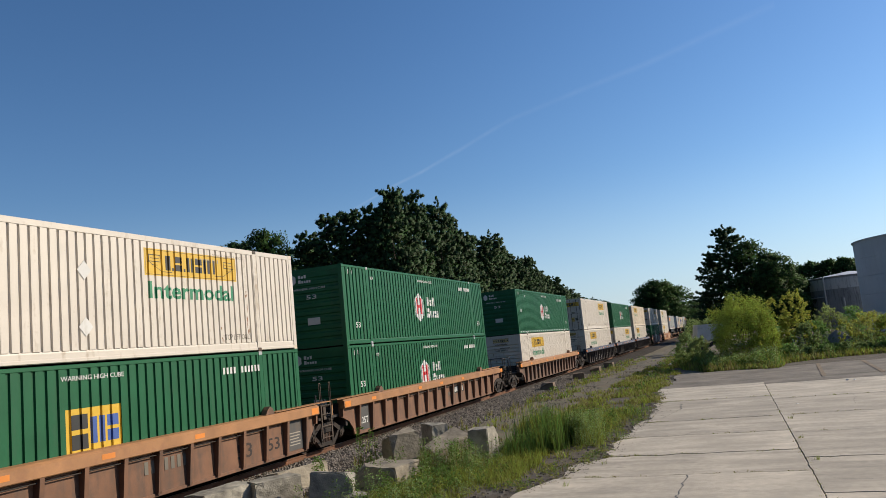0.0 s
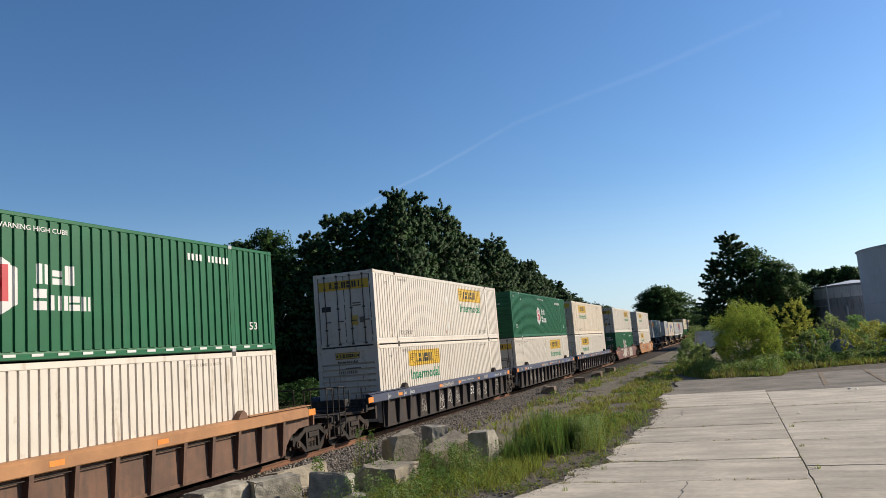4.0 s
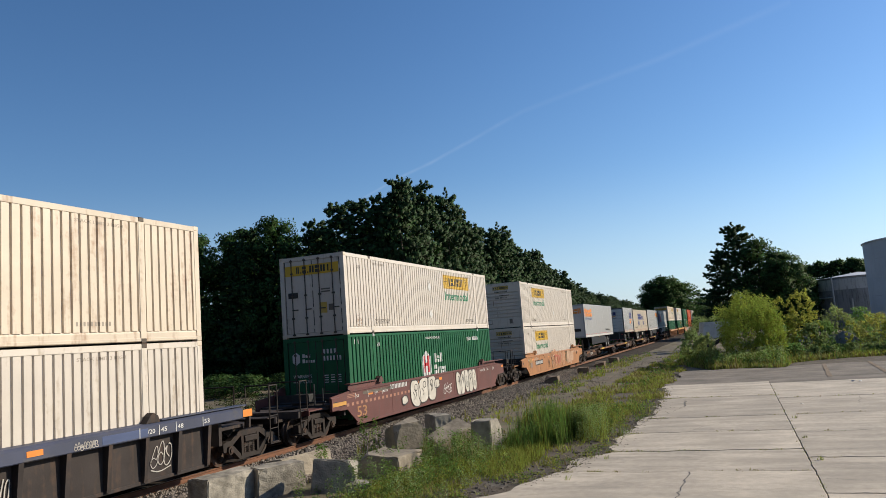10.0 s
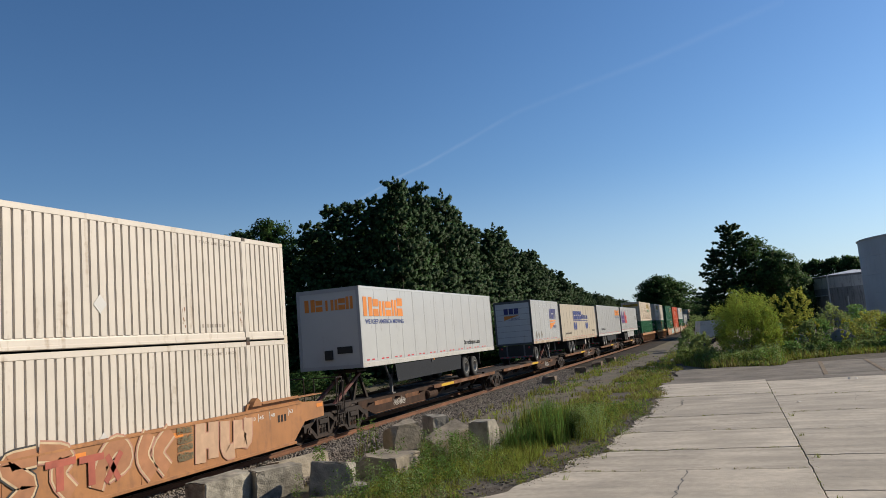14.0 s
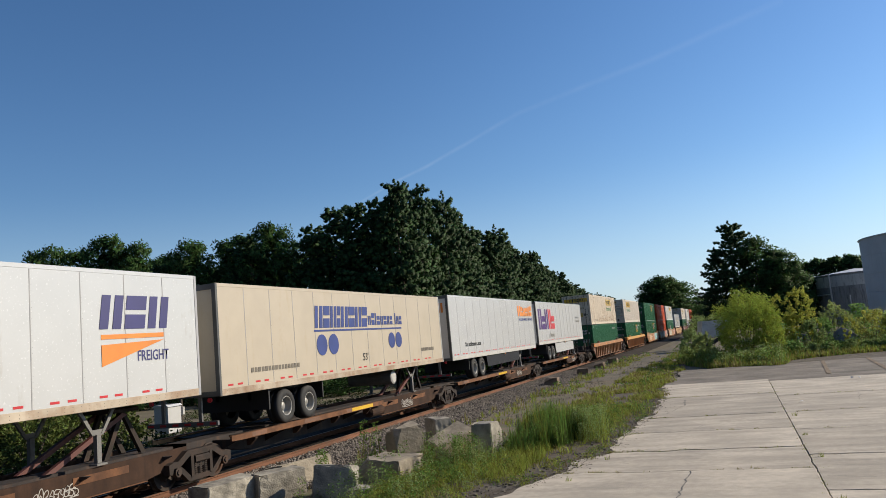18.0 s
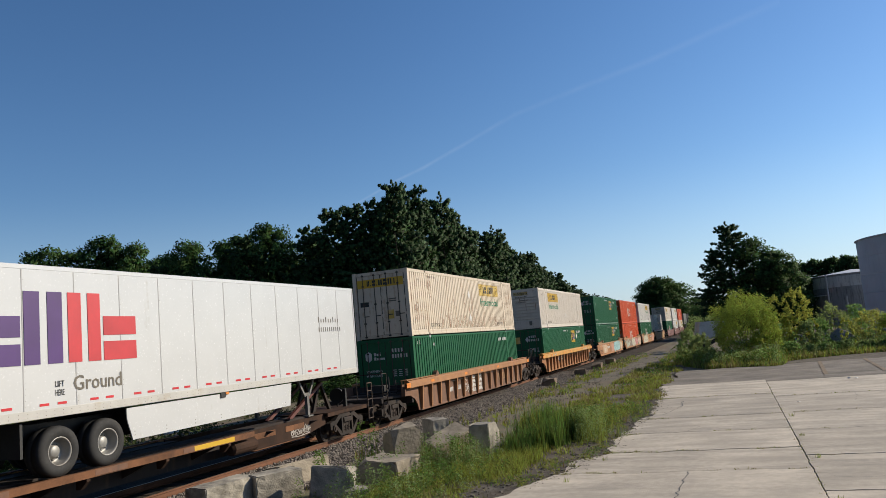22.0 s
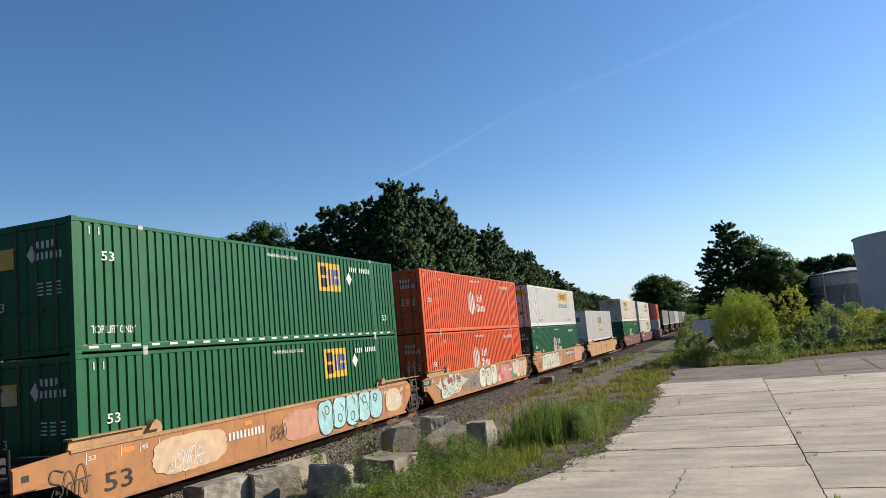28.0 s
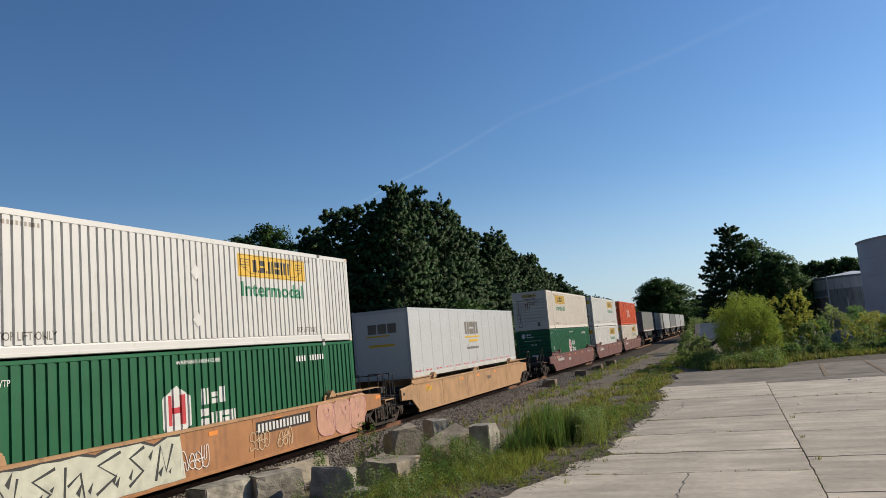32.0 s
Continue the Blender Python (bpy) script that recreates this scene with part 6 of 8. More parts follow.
for k, (z, a, b) in enumerate(((1.27, -.55, .05), (1.22, -.55, .25), (1.17, -.55, .15), (1.20, 1.75, 2.1), (1.15, 1.75, 2.15))):
    tagged(part("small_writing", bars([(a, b, z, z + .02)], 1.4405), spray("faded_dash", (.31, .15, .09)), mar), kind="stuff")
TANP, REDP = spray("cream", (0.462, 0.3465, 0.2156)), spray("red", (0.3234, 0.077, 0.0462))


def wine_piece(car, x):
    """Pointed mint ground with wine-red letters turning bone below, in black line."""
    wine, bone = spray("wine", (.20, .038, .042)), spray("bone", (.45, .45, .36))
    part("painted_patch", Shape().prism([(.25, 1.08), (.75, 1.0), (1.0, 1.28), (1.45, 1.12), (2.2, 1.36), (3.6, 1.30), (3.95, 1.12), (4.75, .93), (3.85, .72), (3.45, .42), (2.6, .46), (1.9, .34), (.95, .33), (1.05, .72), (.7, .88)], x - .002, x, "x"), MINT, car, "sprayed mint ground")
    for a, top, low in ((1.15, ((0, 1.30), (.12, .86), (.5, .80)), ((-.02, .80), (-.1, .44), (.35, .38), (.62, .62))), (1.95, ((.1, 1.32), (.02, .95), (.5, 1.18), (.55, .84)), ((.0, .84), (-.1, .52), (.2, .70), (.35, .46))), (2.75, ((.05, 1.30), (.1, .92)), ((.1, .88), (-.05, .55), (.3, .74), (.4, .5))), (3.2, ((0, 1.28), (.08, .92), (.42, 1.22), (.42, .88)), ((.05, .86), (.1, .56), (.42, .62), (.46, .86)))):
        outlined(car, x + .004, [(a + p, z) for p, z in top], .19, wine, spray("dusk", (.16, .075, .08)), .03)
        outlined(car, x + .010, [(a + p, z) for p, z in low], .17, bone, K_, .06)
    part("painted_outline", ribbon(rounded([(1.25, .80), (2.4, .93), (3.7, 1.02), (4.9, .94)]), .03, x + .017), bone, car)


def faded_piece(car, x):
    """Dusty pink letters rimmed in cream and black, a red bar shape over them, and a cream piece behind it."""
    dusty, rose = spray("dusty_pink", (.33, .145, .065)), spray("faded_rose", (.38, .19, .13))
    for pts in (((7.1, 1.36), (6.35, 1.34), (6.75, 1.02), (7.0, .85), (6.45, .46)), ((7.15, 1.42), (7.9, 1.30), (7.5, .95), (7.9, .52)), ((8.5, .48), (8.75, 1.1), (9.15, 1.36), (9.45, .9), (8.8, .72)), ((10.05, 1.38), (9.75, .9), (10.15, .46)), ((10.75, 1.34), (10.2, .92), (10.6, .48))):
        q = rounded(list(pts))
        part("painted_outline", ribbon(q, .46, x), K_ if pts[0][0] < 7.12 else rose, car)
        part("painted_outline", ribbon(q, .39, x + .0025), TANP, car)
        part("painted_letter", ribbon(q, .31, x + .005), dusty, car, "sprayed letter stroke")
    for y0, y1, z0, z1 in ((7.28, 8.0, 1.08, 1.22), (7.52, 7.70, .62, 1.08), (8.08, 8.72, 1.04, 1.18), (8.30, 8.48, .58, 1.04)):
        part("red_bar", bars([(y0, y1, z0, z1)], x + .009), REDP, car, "faded red painted bar")
    for pts in (((8.75, .56), (9.2, 1.12)), ((8.8, 1.10), (9.12, .56))):
        part("red_bar", ribbon(pts, .14, x + .0095), REDP, car, "faded red painted bar")
    for k, pts in enumerate((((11.8, 1.36), (11.75, .42)), ((12.3, 1.34), (12.25, .46)), ((11.8, .92), (12.3, .92)), ((12.75, 1.30), (12.7, .50), (13.1, .52)), ((13.3, 1.26), (13.25, .54)), ((13.75, 1.26), (13.7, .56), (13.3, .9)))):
        outlined(car, x + .0006 * k, pts, .36, spray("peach", (.42, .27, .17)), spray("faded_rose", (.38, .19, .13)), .06)
    for k in range(4):
        part("painted_tag", scrawl(random.Random(40 + k), 10.98, .62 + .2 * k, .5, .13, x + .004, .022), spray("moss", (.12, .10, .05)), car, "thin sprayed scrawl")
    part("painted_patch", bars([(.42, .92, .72, 1.02)], x - .002), spray("grey_wash", (.2079, .1463, .1078)), car, "greyed paint patch")
    part("painted_tag", scrawl(random.Random(9), .1, .82, .8, .42, x, .03), spray("chalk_yellow", (.46, .31, .10)), car, "pale yellow scrawl")
    part("side_flap", Shape().prism([(4.05, 1.36), (6.0, 1.36), (5.85, 1.22), (4.35, 1.16)], x - .022, x - .004, "x"), M["sill_orange"], car, "paler orange side flap")


well_car(156.44, "smooth", "amber", "amber", "orange steel well car with faded red and cream graffiti", "single", "single", 8,
         spots=((5.3, .5, K_, K_, "tag"),), bars_at=((1.85, 1.9, .84, .19, ("ink_white",)), (15.2, .5, .95, .2, "dark")))
faded_piece(bpy.data.objects["well_car.007"], 1.462)
well_car(267.77, "rib", "brown", "sill_orange", RIB2, "single", "single", 9, spots=((5.65, .7, W_, W_, "tag"), (6.72, .66, W_, W_, "list"), (7.74, .66, W_, W_, "list")), bars_at=((3.4, .75, .66, .2, "ink_white"), (4.42, .8, .68, .2, "ink_white"), (11.5, 1.3, .62, .36, "tan")))
well_car(291.11, "rib", "amber", "sill_yellow", "yellow-orange ribbed steel well car", "single", "single", 10, bars_at=((4.0, 2.2, .85, .24, ("ink_white",)), (9.3, .5, .85, .26, "dark")))
LB, PK, MINT = spray("light_blue", (0.2695, 0.462, 0.4774)), spray("pink", (0.4774, 0.231, 0.2079)), spray("mint", (0.3234, 0.4235, 0.3465))
ART = "tan orange steel well car covered in graffiti"
well_car(314.15, "smooth", "amber", "tan", ART, "single", "art", 11, spots=((7.2, 2.2, spray("faded_pink", (0.4235, 0.2079, 0.1386)), PK, "patch"), (9.3, 4.6, LB, K_, "fat"), (1.9, 2.7, spray("buff", (0.4312, 0.308, 0.2002)), W_, "patch"), (2.4, 1.2, W_, W_, "tag"), (-.8, .9, K_, K_, "tag"), (6.6, .8, K_, K_, "tag"), (14.3, 1.4, TANP, W_, "patch"), (14.4, 1.3, W_, W_, "tag")), bars_at=((4.7, 1.65, .84, .20, "ink_white"), (.5, .8, .45, .38, "dark")))
well_car(333.31, "smooth", "amber", "tan", ART, "art", "art", 12, spots=((3.9, 2.9, spray("grey_wash", (0.2079, 0.1463, 0.1078)), K_, "patch"), (4.9, 1.6, spray("grey_blue", (0.3234, 0.3234, 0.3234)), spray("grey_blue", (0.3234, 0.3234, 0.3234)), "tag"), (7.4, 2.6, MINT, K_, "patch"), (6.7, 3.0, spray("bone", (.45, .45, .36)), K_, "fat"), (9.7, 3.4, spray("rose", (.40, .15, .15)), PK, "patch"), (9.8, 3.2, spray("pale_pink", (.52, .34, .31)), spray("crimson", (.30, .07, .08)), "bubbles"), (12.7, 1.5, spray("bottle_green", (.07, .19, .11)), K_, "patch"), (12.7, 1.3, spray("pale_pink", (.52, .34, .31)), MINT, "bubbles"), (13.9, 2.3, spray("cream_fill", (.48, .37, .27)), spray("brown_line", (.09, .04, .023)), "fat"), (5.0, 1.2, K_, K_, "tag")))
wine_piece(bpy.data.objects["well_car.011"], 1.462)
write("lettering", "REEFER CLEARANCE", M["ink"], bpy.data.objects["well_car.011"], 1.462, 11.2, 1.28, 1.4, .09)
well_car(352.70, "smooth", "amber", "tan", ART, "art", "single", 13, spots=((1.4, 5.6, spray("bone", (0.4466, 0.4466, 0.3542)), K_, "wild"), (13.2, 3.2, spray("blush", (0.4004, 0.2156, 0.1463)), PK, "fat"), (6.9, 1.0, W_, W_, "tag"), (9.6, .9, TANP, TANP, "tag"), (10.9, .8, TANP, TANP, "tag")), bars_at=((10.0, 2.7, .95, .22, ("ink_white",)), (.4, .7, .5, .38, "dark")))
well_car(373.97, "smooth", "tan", "tan", "plain tan steel well car carrying a trailer box", "single", "single", 14, bars_at=((1.0, .7, 1.0, .18, "yellow"), (9.5, .8, .9, .16, "ink_grey")))
MAR = "red-brown steel well car with small white markings"
well_car(400.0, "smooth", "maroon", "maroon", MAR, "single", "art", 15, bars_at=((1.2, 2.2, .9, .2, "ink_white"), (5.2, .8, .8, .2, "ink_white")))
well_car(419.4, "smooth", "maroon", "maroon", MAR, "art", "art", 16, bars_at=((1.2, 2.2, .9, .2, "ink_white"),))
well_car(438.8, "smooth", "maroon", "maroon", MAR, "art", "single", 17, bars_at=((1.2, 2.2, .9, .2, "ink_white"),))

SP = "rust-brown spine car platform with orange pan edges"
for q, wn_, nc, fc in ((177.3, False, True, False), (194.6, True, False, False), (211.9, True, False, False), (229.3, True, False, False), (246.5, True, False, True)):
    spine_car(q, 16.6, SP, wn_, nc, fc)
TX = HW + .0006


def word_bars(t, y, z, widths, heights, gap, h, ink, label="", lean=0.0):
    kinds = "unununununun"[:len(widths)]
    for k, b in zip(kinds, block_word(y, z, widths, heights, gap, h)):
        w = b[1] - b[0]
        s = bars(strokes(k if w > .14 else "l", b[0], b[2], [w], [1], 0, max(.02, b[3] - b[2]), min(.2, w * .32) if w > .14 else w), TX)
        if lean:
            s.v = [(p, q_ + lean * (c - z), c) for p, q_, c in s.v]
        part("name_block", s, M[ink], t, label)


# trailers
t = trailer(177.5, BL, "trailer_dull", "white road trailer with orange name blocks and grey skirt", rear_near=False, wheels=(11.5, 12.85), skirt=(3.0, 10.6, "skirt_dark"))
word_bars(t, .3, 4.0, [.75, .45, .5, .5, .45, .5], [1, .9, .8, .8, .9, 1], .08, .72, "orangeink", "tall orange name block")
write("lettering", "WE KEEP AMERICA MOVING", M["blue"], t, TX + .003, .4, 3.72, 3.5, .17)
part("name_mark", bars(strokes("nulunununul.unu", 11.2, 2.60, [.13] * 15, [1.4, 1, 1, 1, 1, 1.4, 1, 1, 1, 1, 1, .4, 1, 1, 1], .035, .15, .035), TX), M["ink"], t)
part("name_mark", end_bars(strokes("unlunu", -.98, 4.30, [.44, .28, .28, .28, .28, .28], [1, .9, .85, .85, .9, 1], .035, .46, .095), .016), M["orangeink"], t)
part("equipment_box", Shape().box(-.2, .1, -.08, .02, 2.5, 2.85, .02).box(.3, .9, -.02, .02, 2.7, 2.95), M["black"], t)
t = trailer(202.73, 8.55, "trailer_white", "short white road trailer with navy blocks and orange swoosh", wheels=(.95,), doors=False)
word_bars(t, 5.35, 3.82, [.62, .62, .62], [1, 1, 1], .10, .74, "navyink", "navy name block", .16)
part("swoosh", flat_poly([(5.4, 3.70), (7.3, 3.72), (7.3, 3.62), (5.4, 3.60)], TX), M["orangeink"], t)
part("swoosh", flat_poly([(5.4, 3.48), (7.3, 3.56), (5.4, 3.02)], TX), M["orangeink"], t, "orange wedge")
write("lettering", "FREIGHT", M["navyink"], t, TX + .003, 6.45, 3.10, 1.0, .24)
part("name_mark", end_bars(block_word(-.6, 4.25, [.3, .3, .3], [1, 1, 1], .06, .38), .016), M["navyink"], t)
part("swoosh", Shape().prism([(-.6, 4.14), (.5, 4.16), (-.6, 3.85)], .010, .016), M["orangeink"], t)
write_end("lettering", "FREIGHT", M["navyink"], t, -.1, .012, 3.85, .6, .14)
for y, k in ((1.0, .26), (1.7, .2), (2.5, .24)):
    placard(t, y, 2.72, k, TX, M["ink_grey"])
t = trailer(212.03, BL, "trailer_cream", "cream road trailer with blue name blocks and blue discs", wheels=(3.2, 4.5), top=4.98, low=2.03)
word_bars(t, 4.95, 3.72, [.5, .42, .42, .22, .5, .46, .46, .42], [1.0] * 8, .05, .72, "blue", "blue name block", .12)
word_bars(t, 8.80, 3.78, [.24, .24, .1, .24, .24, .24, .2, .22, .1, .1, .22, .22, .08], [.75, 1, 1, .75, .75, .75, .75, .75, .01, 1, .75, .75, .2], .06, .44, "blue")
part("rule", bars([(4.9, 11.75, 3.60, 3.66)], TX), M["blue"], t)
for y in (5.35, 6.12, 10.75, 11.4):
    part("disc", Shape().cyl((TX, y, 3.17), (TX + .005, y, 3.17), .34 if y < 8 else .30, 28), M["blue"], t, "blue painted disc")
write("lettering", "53'", M["ink"], t, TX + .003, 8.2, 2.52, .42, .26)
part("number_bars", bars([(13.6 + i * .15, 13.71 + i * .15, 2.62, 2.76) for i in range(10)] + [(1.4 + i * .17, 1.52 + i * .17, 2.55, 2.68) for i in range(15)], TX), M["ink_grey"], t)
ft = part("fuel_tank", Shape().cyl((-.9, 11.27, 1.72), (1.0, 11.27, 1.72), .27, 22), M["leg_steel"], t, "round fuel tank slung under the box")
part("end_cap", Shape().cyl((1.0, 11.27, 1.72), (1.03, 11.27, 1.72), .25, 22, .20), M["pale_rail"], ft, "pale round end cap")
t = trailer(229.36, BL, "trailer_white", "white road trailer with orange name blocks and grey skirt", wheels=(3.5, 4.75), low=2.0, skirt=(5.5, 12.0, "skirt_dark"))
word_bars(t, 12.4, 4.1, [.72, .42, .48, .48, .42, .48], [1, .9, .8, .8, .9, 1], .08, .66, "orangeink", "tall orange name block")
write("lettering", "WE KEEP AMERICA MOVING", M["blue"], t, TX + .003, 12.5, 3.82, 3.3, .16)
part("name_mark", bars(strokes("nulunununul.unu", 2.05, 2.60, [.13] * 15, [1.4, 1, 1, 1, 1, 1.4, 1, 1, 1, 1, 1, .4, 1, 1, 1], .035, .15, .035), TX), M["ink"], t)
part("name_mark", end_bars(strokes("unlunu", -.98, 4.30, [.44, .28, .28, .28, .28, .28], [1, .9, .85, .85, .9, 1], .035, .46, .095), .016), M["orangeink"], t)
part("notice_plate", end_bars([(.35, .72, 2.50, 3.0)], .016), M["yellow"], t, "yellow notice plate")
part("notice_plate", end_bars([(-.5, .15, 3.25, 3.5)], .016), M["ink"], t, "black notice plate")
part("name_mark", end_bars(strokes("nulunununul.unu", -.55, 3.0, [.07] * 15, [1.4, 1, 1, 1, 1, 1.4, 1, 1, 1, 1, 1, .4, 1, 1, 1], .016, .09, .02), .016), M["ink"], t)
write_end("lettering", "WE KEEP AMERICA MOVING", M["ink"], t, -.9, .012, 4.08, 1.75, .12)
t = trailer(246.47, BL, "trailer_white", "white road trailer with large purple and orange name blocks", wheels=(3.36, 4.6), skirt=(5.2, 11.8, "trailer_white"))
word_bars(t, .55, 3.18, [.95, .85, .9], [1, .66, 1], .08, 1.42, "purple", "large purple name block")
word_bars(t, 3.55, 3.18, [.85, .95], [1, .66], .08, 1.42, "redink", "large orange-red name block")
write("lettering", "Ground", M["ink_grey"], t, TX + .003, 3.65, 2.62, 1.3, .30)
write("lettering", "LIFT", M["ink"], t, TX + .003, 3.2, 2.72, .22, .12)
write("lettering", "HERE", M["ink"], t, TX + .003, 3.2, 2.55, .22, .12)
part("name_mark", bars([(13.6 + i * .16, 13.64 + i * .16, 3.92, 4.04 + .06 * (i % 3 == 0)) for i in range(9)] + [(13.6 + i * .14, 13.635 + i * .14, 3.62, 3.76) for i in range(11)], TX), M["ink_grey"], t)
part("name_mark", end_bars(block_word(-.9, 4.05, [.35, .3, .33, .33, .35], [1, .66, 1, 1, .66], .04, .5), .016), M["redink"], t)
t = trailer(373.97, BL, "trailer_white", "white trailer box with grey name blocks riding in a well", rear_near=False, top=4.55, low=1.60, running=False)
word_bars(t, 7.1, 3.30, [.62, .62, .62], [1, 1, 1], .08, .62, "ink_grey", "dark grey name block")
part("swoosh", bars([(7.0, 9.3, 3.12, 3.2), (7.6, 9.0, 2.9, 3.02)], TX), M["yellow"], t)
part("name_mark", bars([(7.2 + i * .16, 7.3 + i * .16, 2.55, 2.66) for i in range(12)], TX), M["ink_grey"], t)
part("name_mark", end_bars(block_word(-.6, 3.55, [.4, .4, .4], [1, 1, 1], .06, .4), .016), M["ink_grey"], t)
part("swoosh", end_bars([(-.7, .4, 3.42, 3.48), (-.6, .6, 3.0, 3.1)], .016), M["yellow"], t)
# the tail of the train, far down the line; darker boxes carry shade in their paint
for q, pnt, rn in ((462.5, "trailer_slate", True), (482.0, "trailer_slate", True), (499.4, "trailer_grey", True), (516.8, "trailer_slate", True), (534.2, "trailer_grey", True), (551.6, "trailer_grey", True)):
    spine_car(q - .2, 16.6, SP, True, q == 482.0, False)
    trailer(q, BL, pnt, "grey road trailer far down the train", skirt=(5.4, 12.0, "skirt_dark"))


# ---- concrete blocks along the ballast ----
def block(x, y, z, size, turn, tilt=(0, 0), seed=0, tan=False, label="weathered grey concrete block lying in weeds"):
    r = random.Random(seed)
    bm = bmesh.new()
    bmesh.ops.create_cube(bm, size=1.0)
    bmesh.ops.scale(bm, vec=size, verts=bm.verts)
    for _ in range(r.choice((1, 2, 3))):
        far = Vector((r.choice((-1, 1)) * size[0], r.choice((-1, 1)) * size[1], r.choice((-1, 1, 1, 1)) * size[2])) / 2
        nrm = Vector((far.x / size[0] * r.uniform(.2, 1.6), far.y / size[1] * r.uniform(.2, 1.6), far.z / size[2] * r.uniform(.4, 1.6))).normalized()
        cut = bmesh.ops.bisect_plane(bm, geom=bm.verts[:] + bm.edges[:] + bm.faces[:], plane_co=far - nrm * r.uniform(.07, .2), plane_no=nrm, clear_outer=True)
        bmesh.ops.holes_fill(bm, edges=[e for e in cut["geom_cut"] if isinstance(e, bmesh.types.BMEdge)])
    bmesh.ops.bevel(bm, geom=bm.edges[:], offset=.020, segments=2, affect="EDGES")
    bmesh.ops.subdivide_edges(bm, edges=[e for e in bm.edges if e.calc_length() > .25], cuts=5, use_grid_fill=True)
    for v in bm.verts:
        n = noise.noise_vector(v.co * 2.3 + Vector((seed * 7.3, 0, 0))) * .026 + noise.noise_vector(v.co * 9 + Vector((0, seed * 3.1, 0))) * .020
        v.co += n
    for v in bm.verts:   # broken corners
        c = Vector((r.choice((-1, 1)) * size[0] / 2, r.choice((-1, 1)) * size[1] / 2, size[2] / 2))
        d = (v.co - c).length
        if d < .16:
            v.co -= c.normalized() * (.16 - d) * .5
    me = bpy.data.meshes.new("concrete_block")
    bm.to_mesh(me)
    bm.free()
    me.materials.append(M["concrete_brown" if "brown" in label else "concrete_tan" if tan else "concrete"])
    ob = new("concrete_block", me)
    ob.matrix_basis = pose(x, y, z, tilt[0], tilt[1], turn)
    return tagged(ob, label, "concrete block", "dumped concrete blocks")


def tuft(shape, r, x, y, z, h, n, spread, lean=.35, w=.012):
    """A clump of bent blades."""
    for _ in range(n):
        a, k = r.random() * 6.283, r.random() ** .6
        bx, by = x + spread * k * math.cos(a), y + spread * k * math.sin(a)
        hh = h * r.uniform(.45, 1.1)
        d = r.random() * 6.283
        le = hh * lean * r.uniform(.3, 1.3)
        dx, dy = math.cos(d), math.sin(d)
        wx, wy = -dy * w, dx * w
        shape.add([(bx - wx, by - wy, z), (bx + wx, by + wy, z), (bx + dx * le * .35 + wx * .8, by + dy * le * .35 + wy * .8, z + hh * .6), (bx + dx * le * .35 - wx * .8, by + dy * le * .35 - wy * .8, z + hh * .6), (bx + dx * le, by + dy * le, z + hh)], [(0, 1, 2, 3), (3, 2, 4)])


def leafy(shape, r, x, y, z, h, n, spread, size=.06):
    """A weed: leaves set along several stems."""
    for _ in range(n):
        k = r.random()
        a = r.random() * 6.283
        rad = spread * (.35 + .65 * r.random()) * (1.1 - .6 * k)
        c = Vector((x + rad * math.cos(a), y + rad * math.sin(a), z + h * k))
        card(shape, r, c, size * r.uniform(.6, 1.3))


def card(shape, r, c, s, out=None, slim=.42):
    """One small pointed leaf, bent along its middle, or flat where it belongs to a clump."""
    u = Vector((r.gauss(0, 1), r.gauss(0, 1), r.gauss(0, .7))).normalized()
    w = u.orthogonal().normalized()
    w = (w * math.cos(1.7 * r.random()) + u.cross(w) * math.sin(1.7 * r.random())).normalized()
    if out:
        shape.leaf([c - u * s, c + w * s * slim, c + u * s, c - w * s * slim], out)
        return
    nrm = u.cross(w) * s * .18
    shape.add([c - u * s, c + w * s * .42 + nrm, c + u * s, c - w * s * .42 + nrm], [(0, 1, 2), (0, 2, 3)])


def outward(p, c, rs, mid, spread):
    """Away from the middle of the clump and from the middle of the crown, and a little upwards."""
    return ((p - c) / rs * .9 + (p - mid) / spread * .6 + Vector((0, 0, .22))).normalized()


def crown_shape(seed, h, width, base, kind, leaves, size):
    """Foliage of a tree: leaf clumps on an uneven envelope, with gaps."""
    r = random.Random(seed)
    s = Shape()
    clumps = []
    for i in range(120):
        k = r.random()
        env = math.sqrt(max(.02, 1 - (2 * k - .9) ** 2 / 1.25))
        rad = width / 2 * env * (.35 + .65 * r.random() ** .5)
        a = r.random() * 6.283
        clumps.append((Vector((rad * math.cos(a), rad * math.sin(a), base + (h - base) * (.02 + .96 * k))), width * .12 * r.uniform(.6, 1.3)))
    clumps.append((Vector((0, 0, h - .5)), width * .09))
    per = leaves // len(clumps)
    mid = Vector((0, 0, base + (h - base) * .4))
    for _ in range(leaves // 9):   # the dense dark inside of the crown
        k = r.random()
        a, q = r.random() * 6.283, .62 * math.sqrt(r.random())
        e = width / 2 * math.sqrt(max(.02, 1 - (2 * k - .9) ** 2 / 1.25)) * q
        p = Vector((e * math.cos(a), e * math.sin(a), base + (h - base) * (.03 + .88 * k)))
        card(s, r, p, width * .042, (p - mid).normalized())
    for c, rs in clumps:
        for _ in range(per):
            d = Vector((r.gauss(0, 1), r.gauss(0, 1), r.gauss(0, .75))).normalized() * rs * (.45 + .6 * r.random())
            d.z *= .72
            card(s, r, c + d, size * r.uniform(.6, 1.35), outward(c + d, c, rs, mid, width / 2))
    return s, clumps


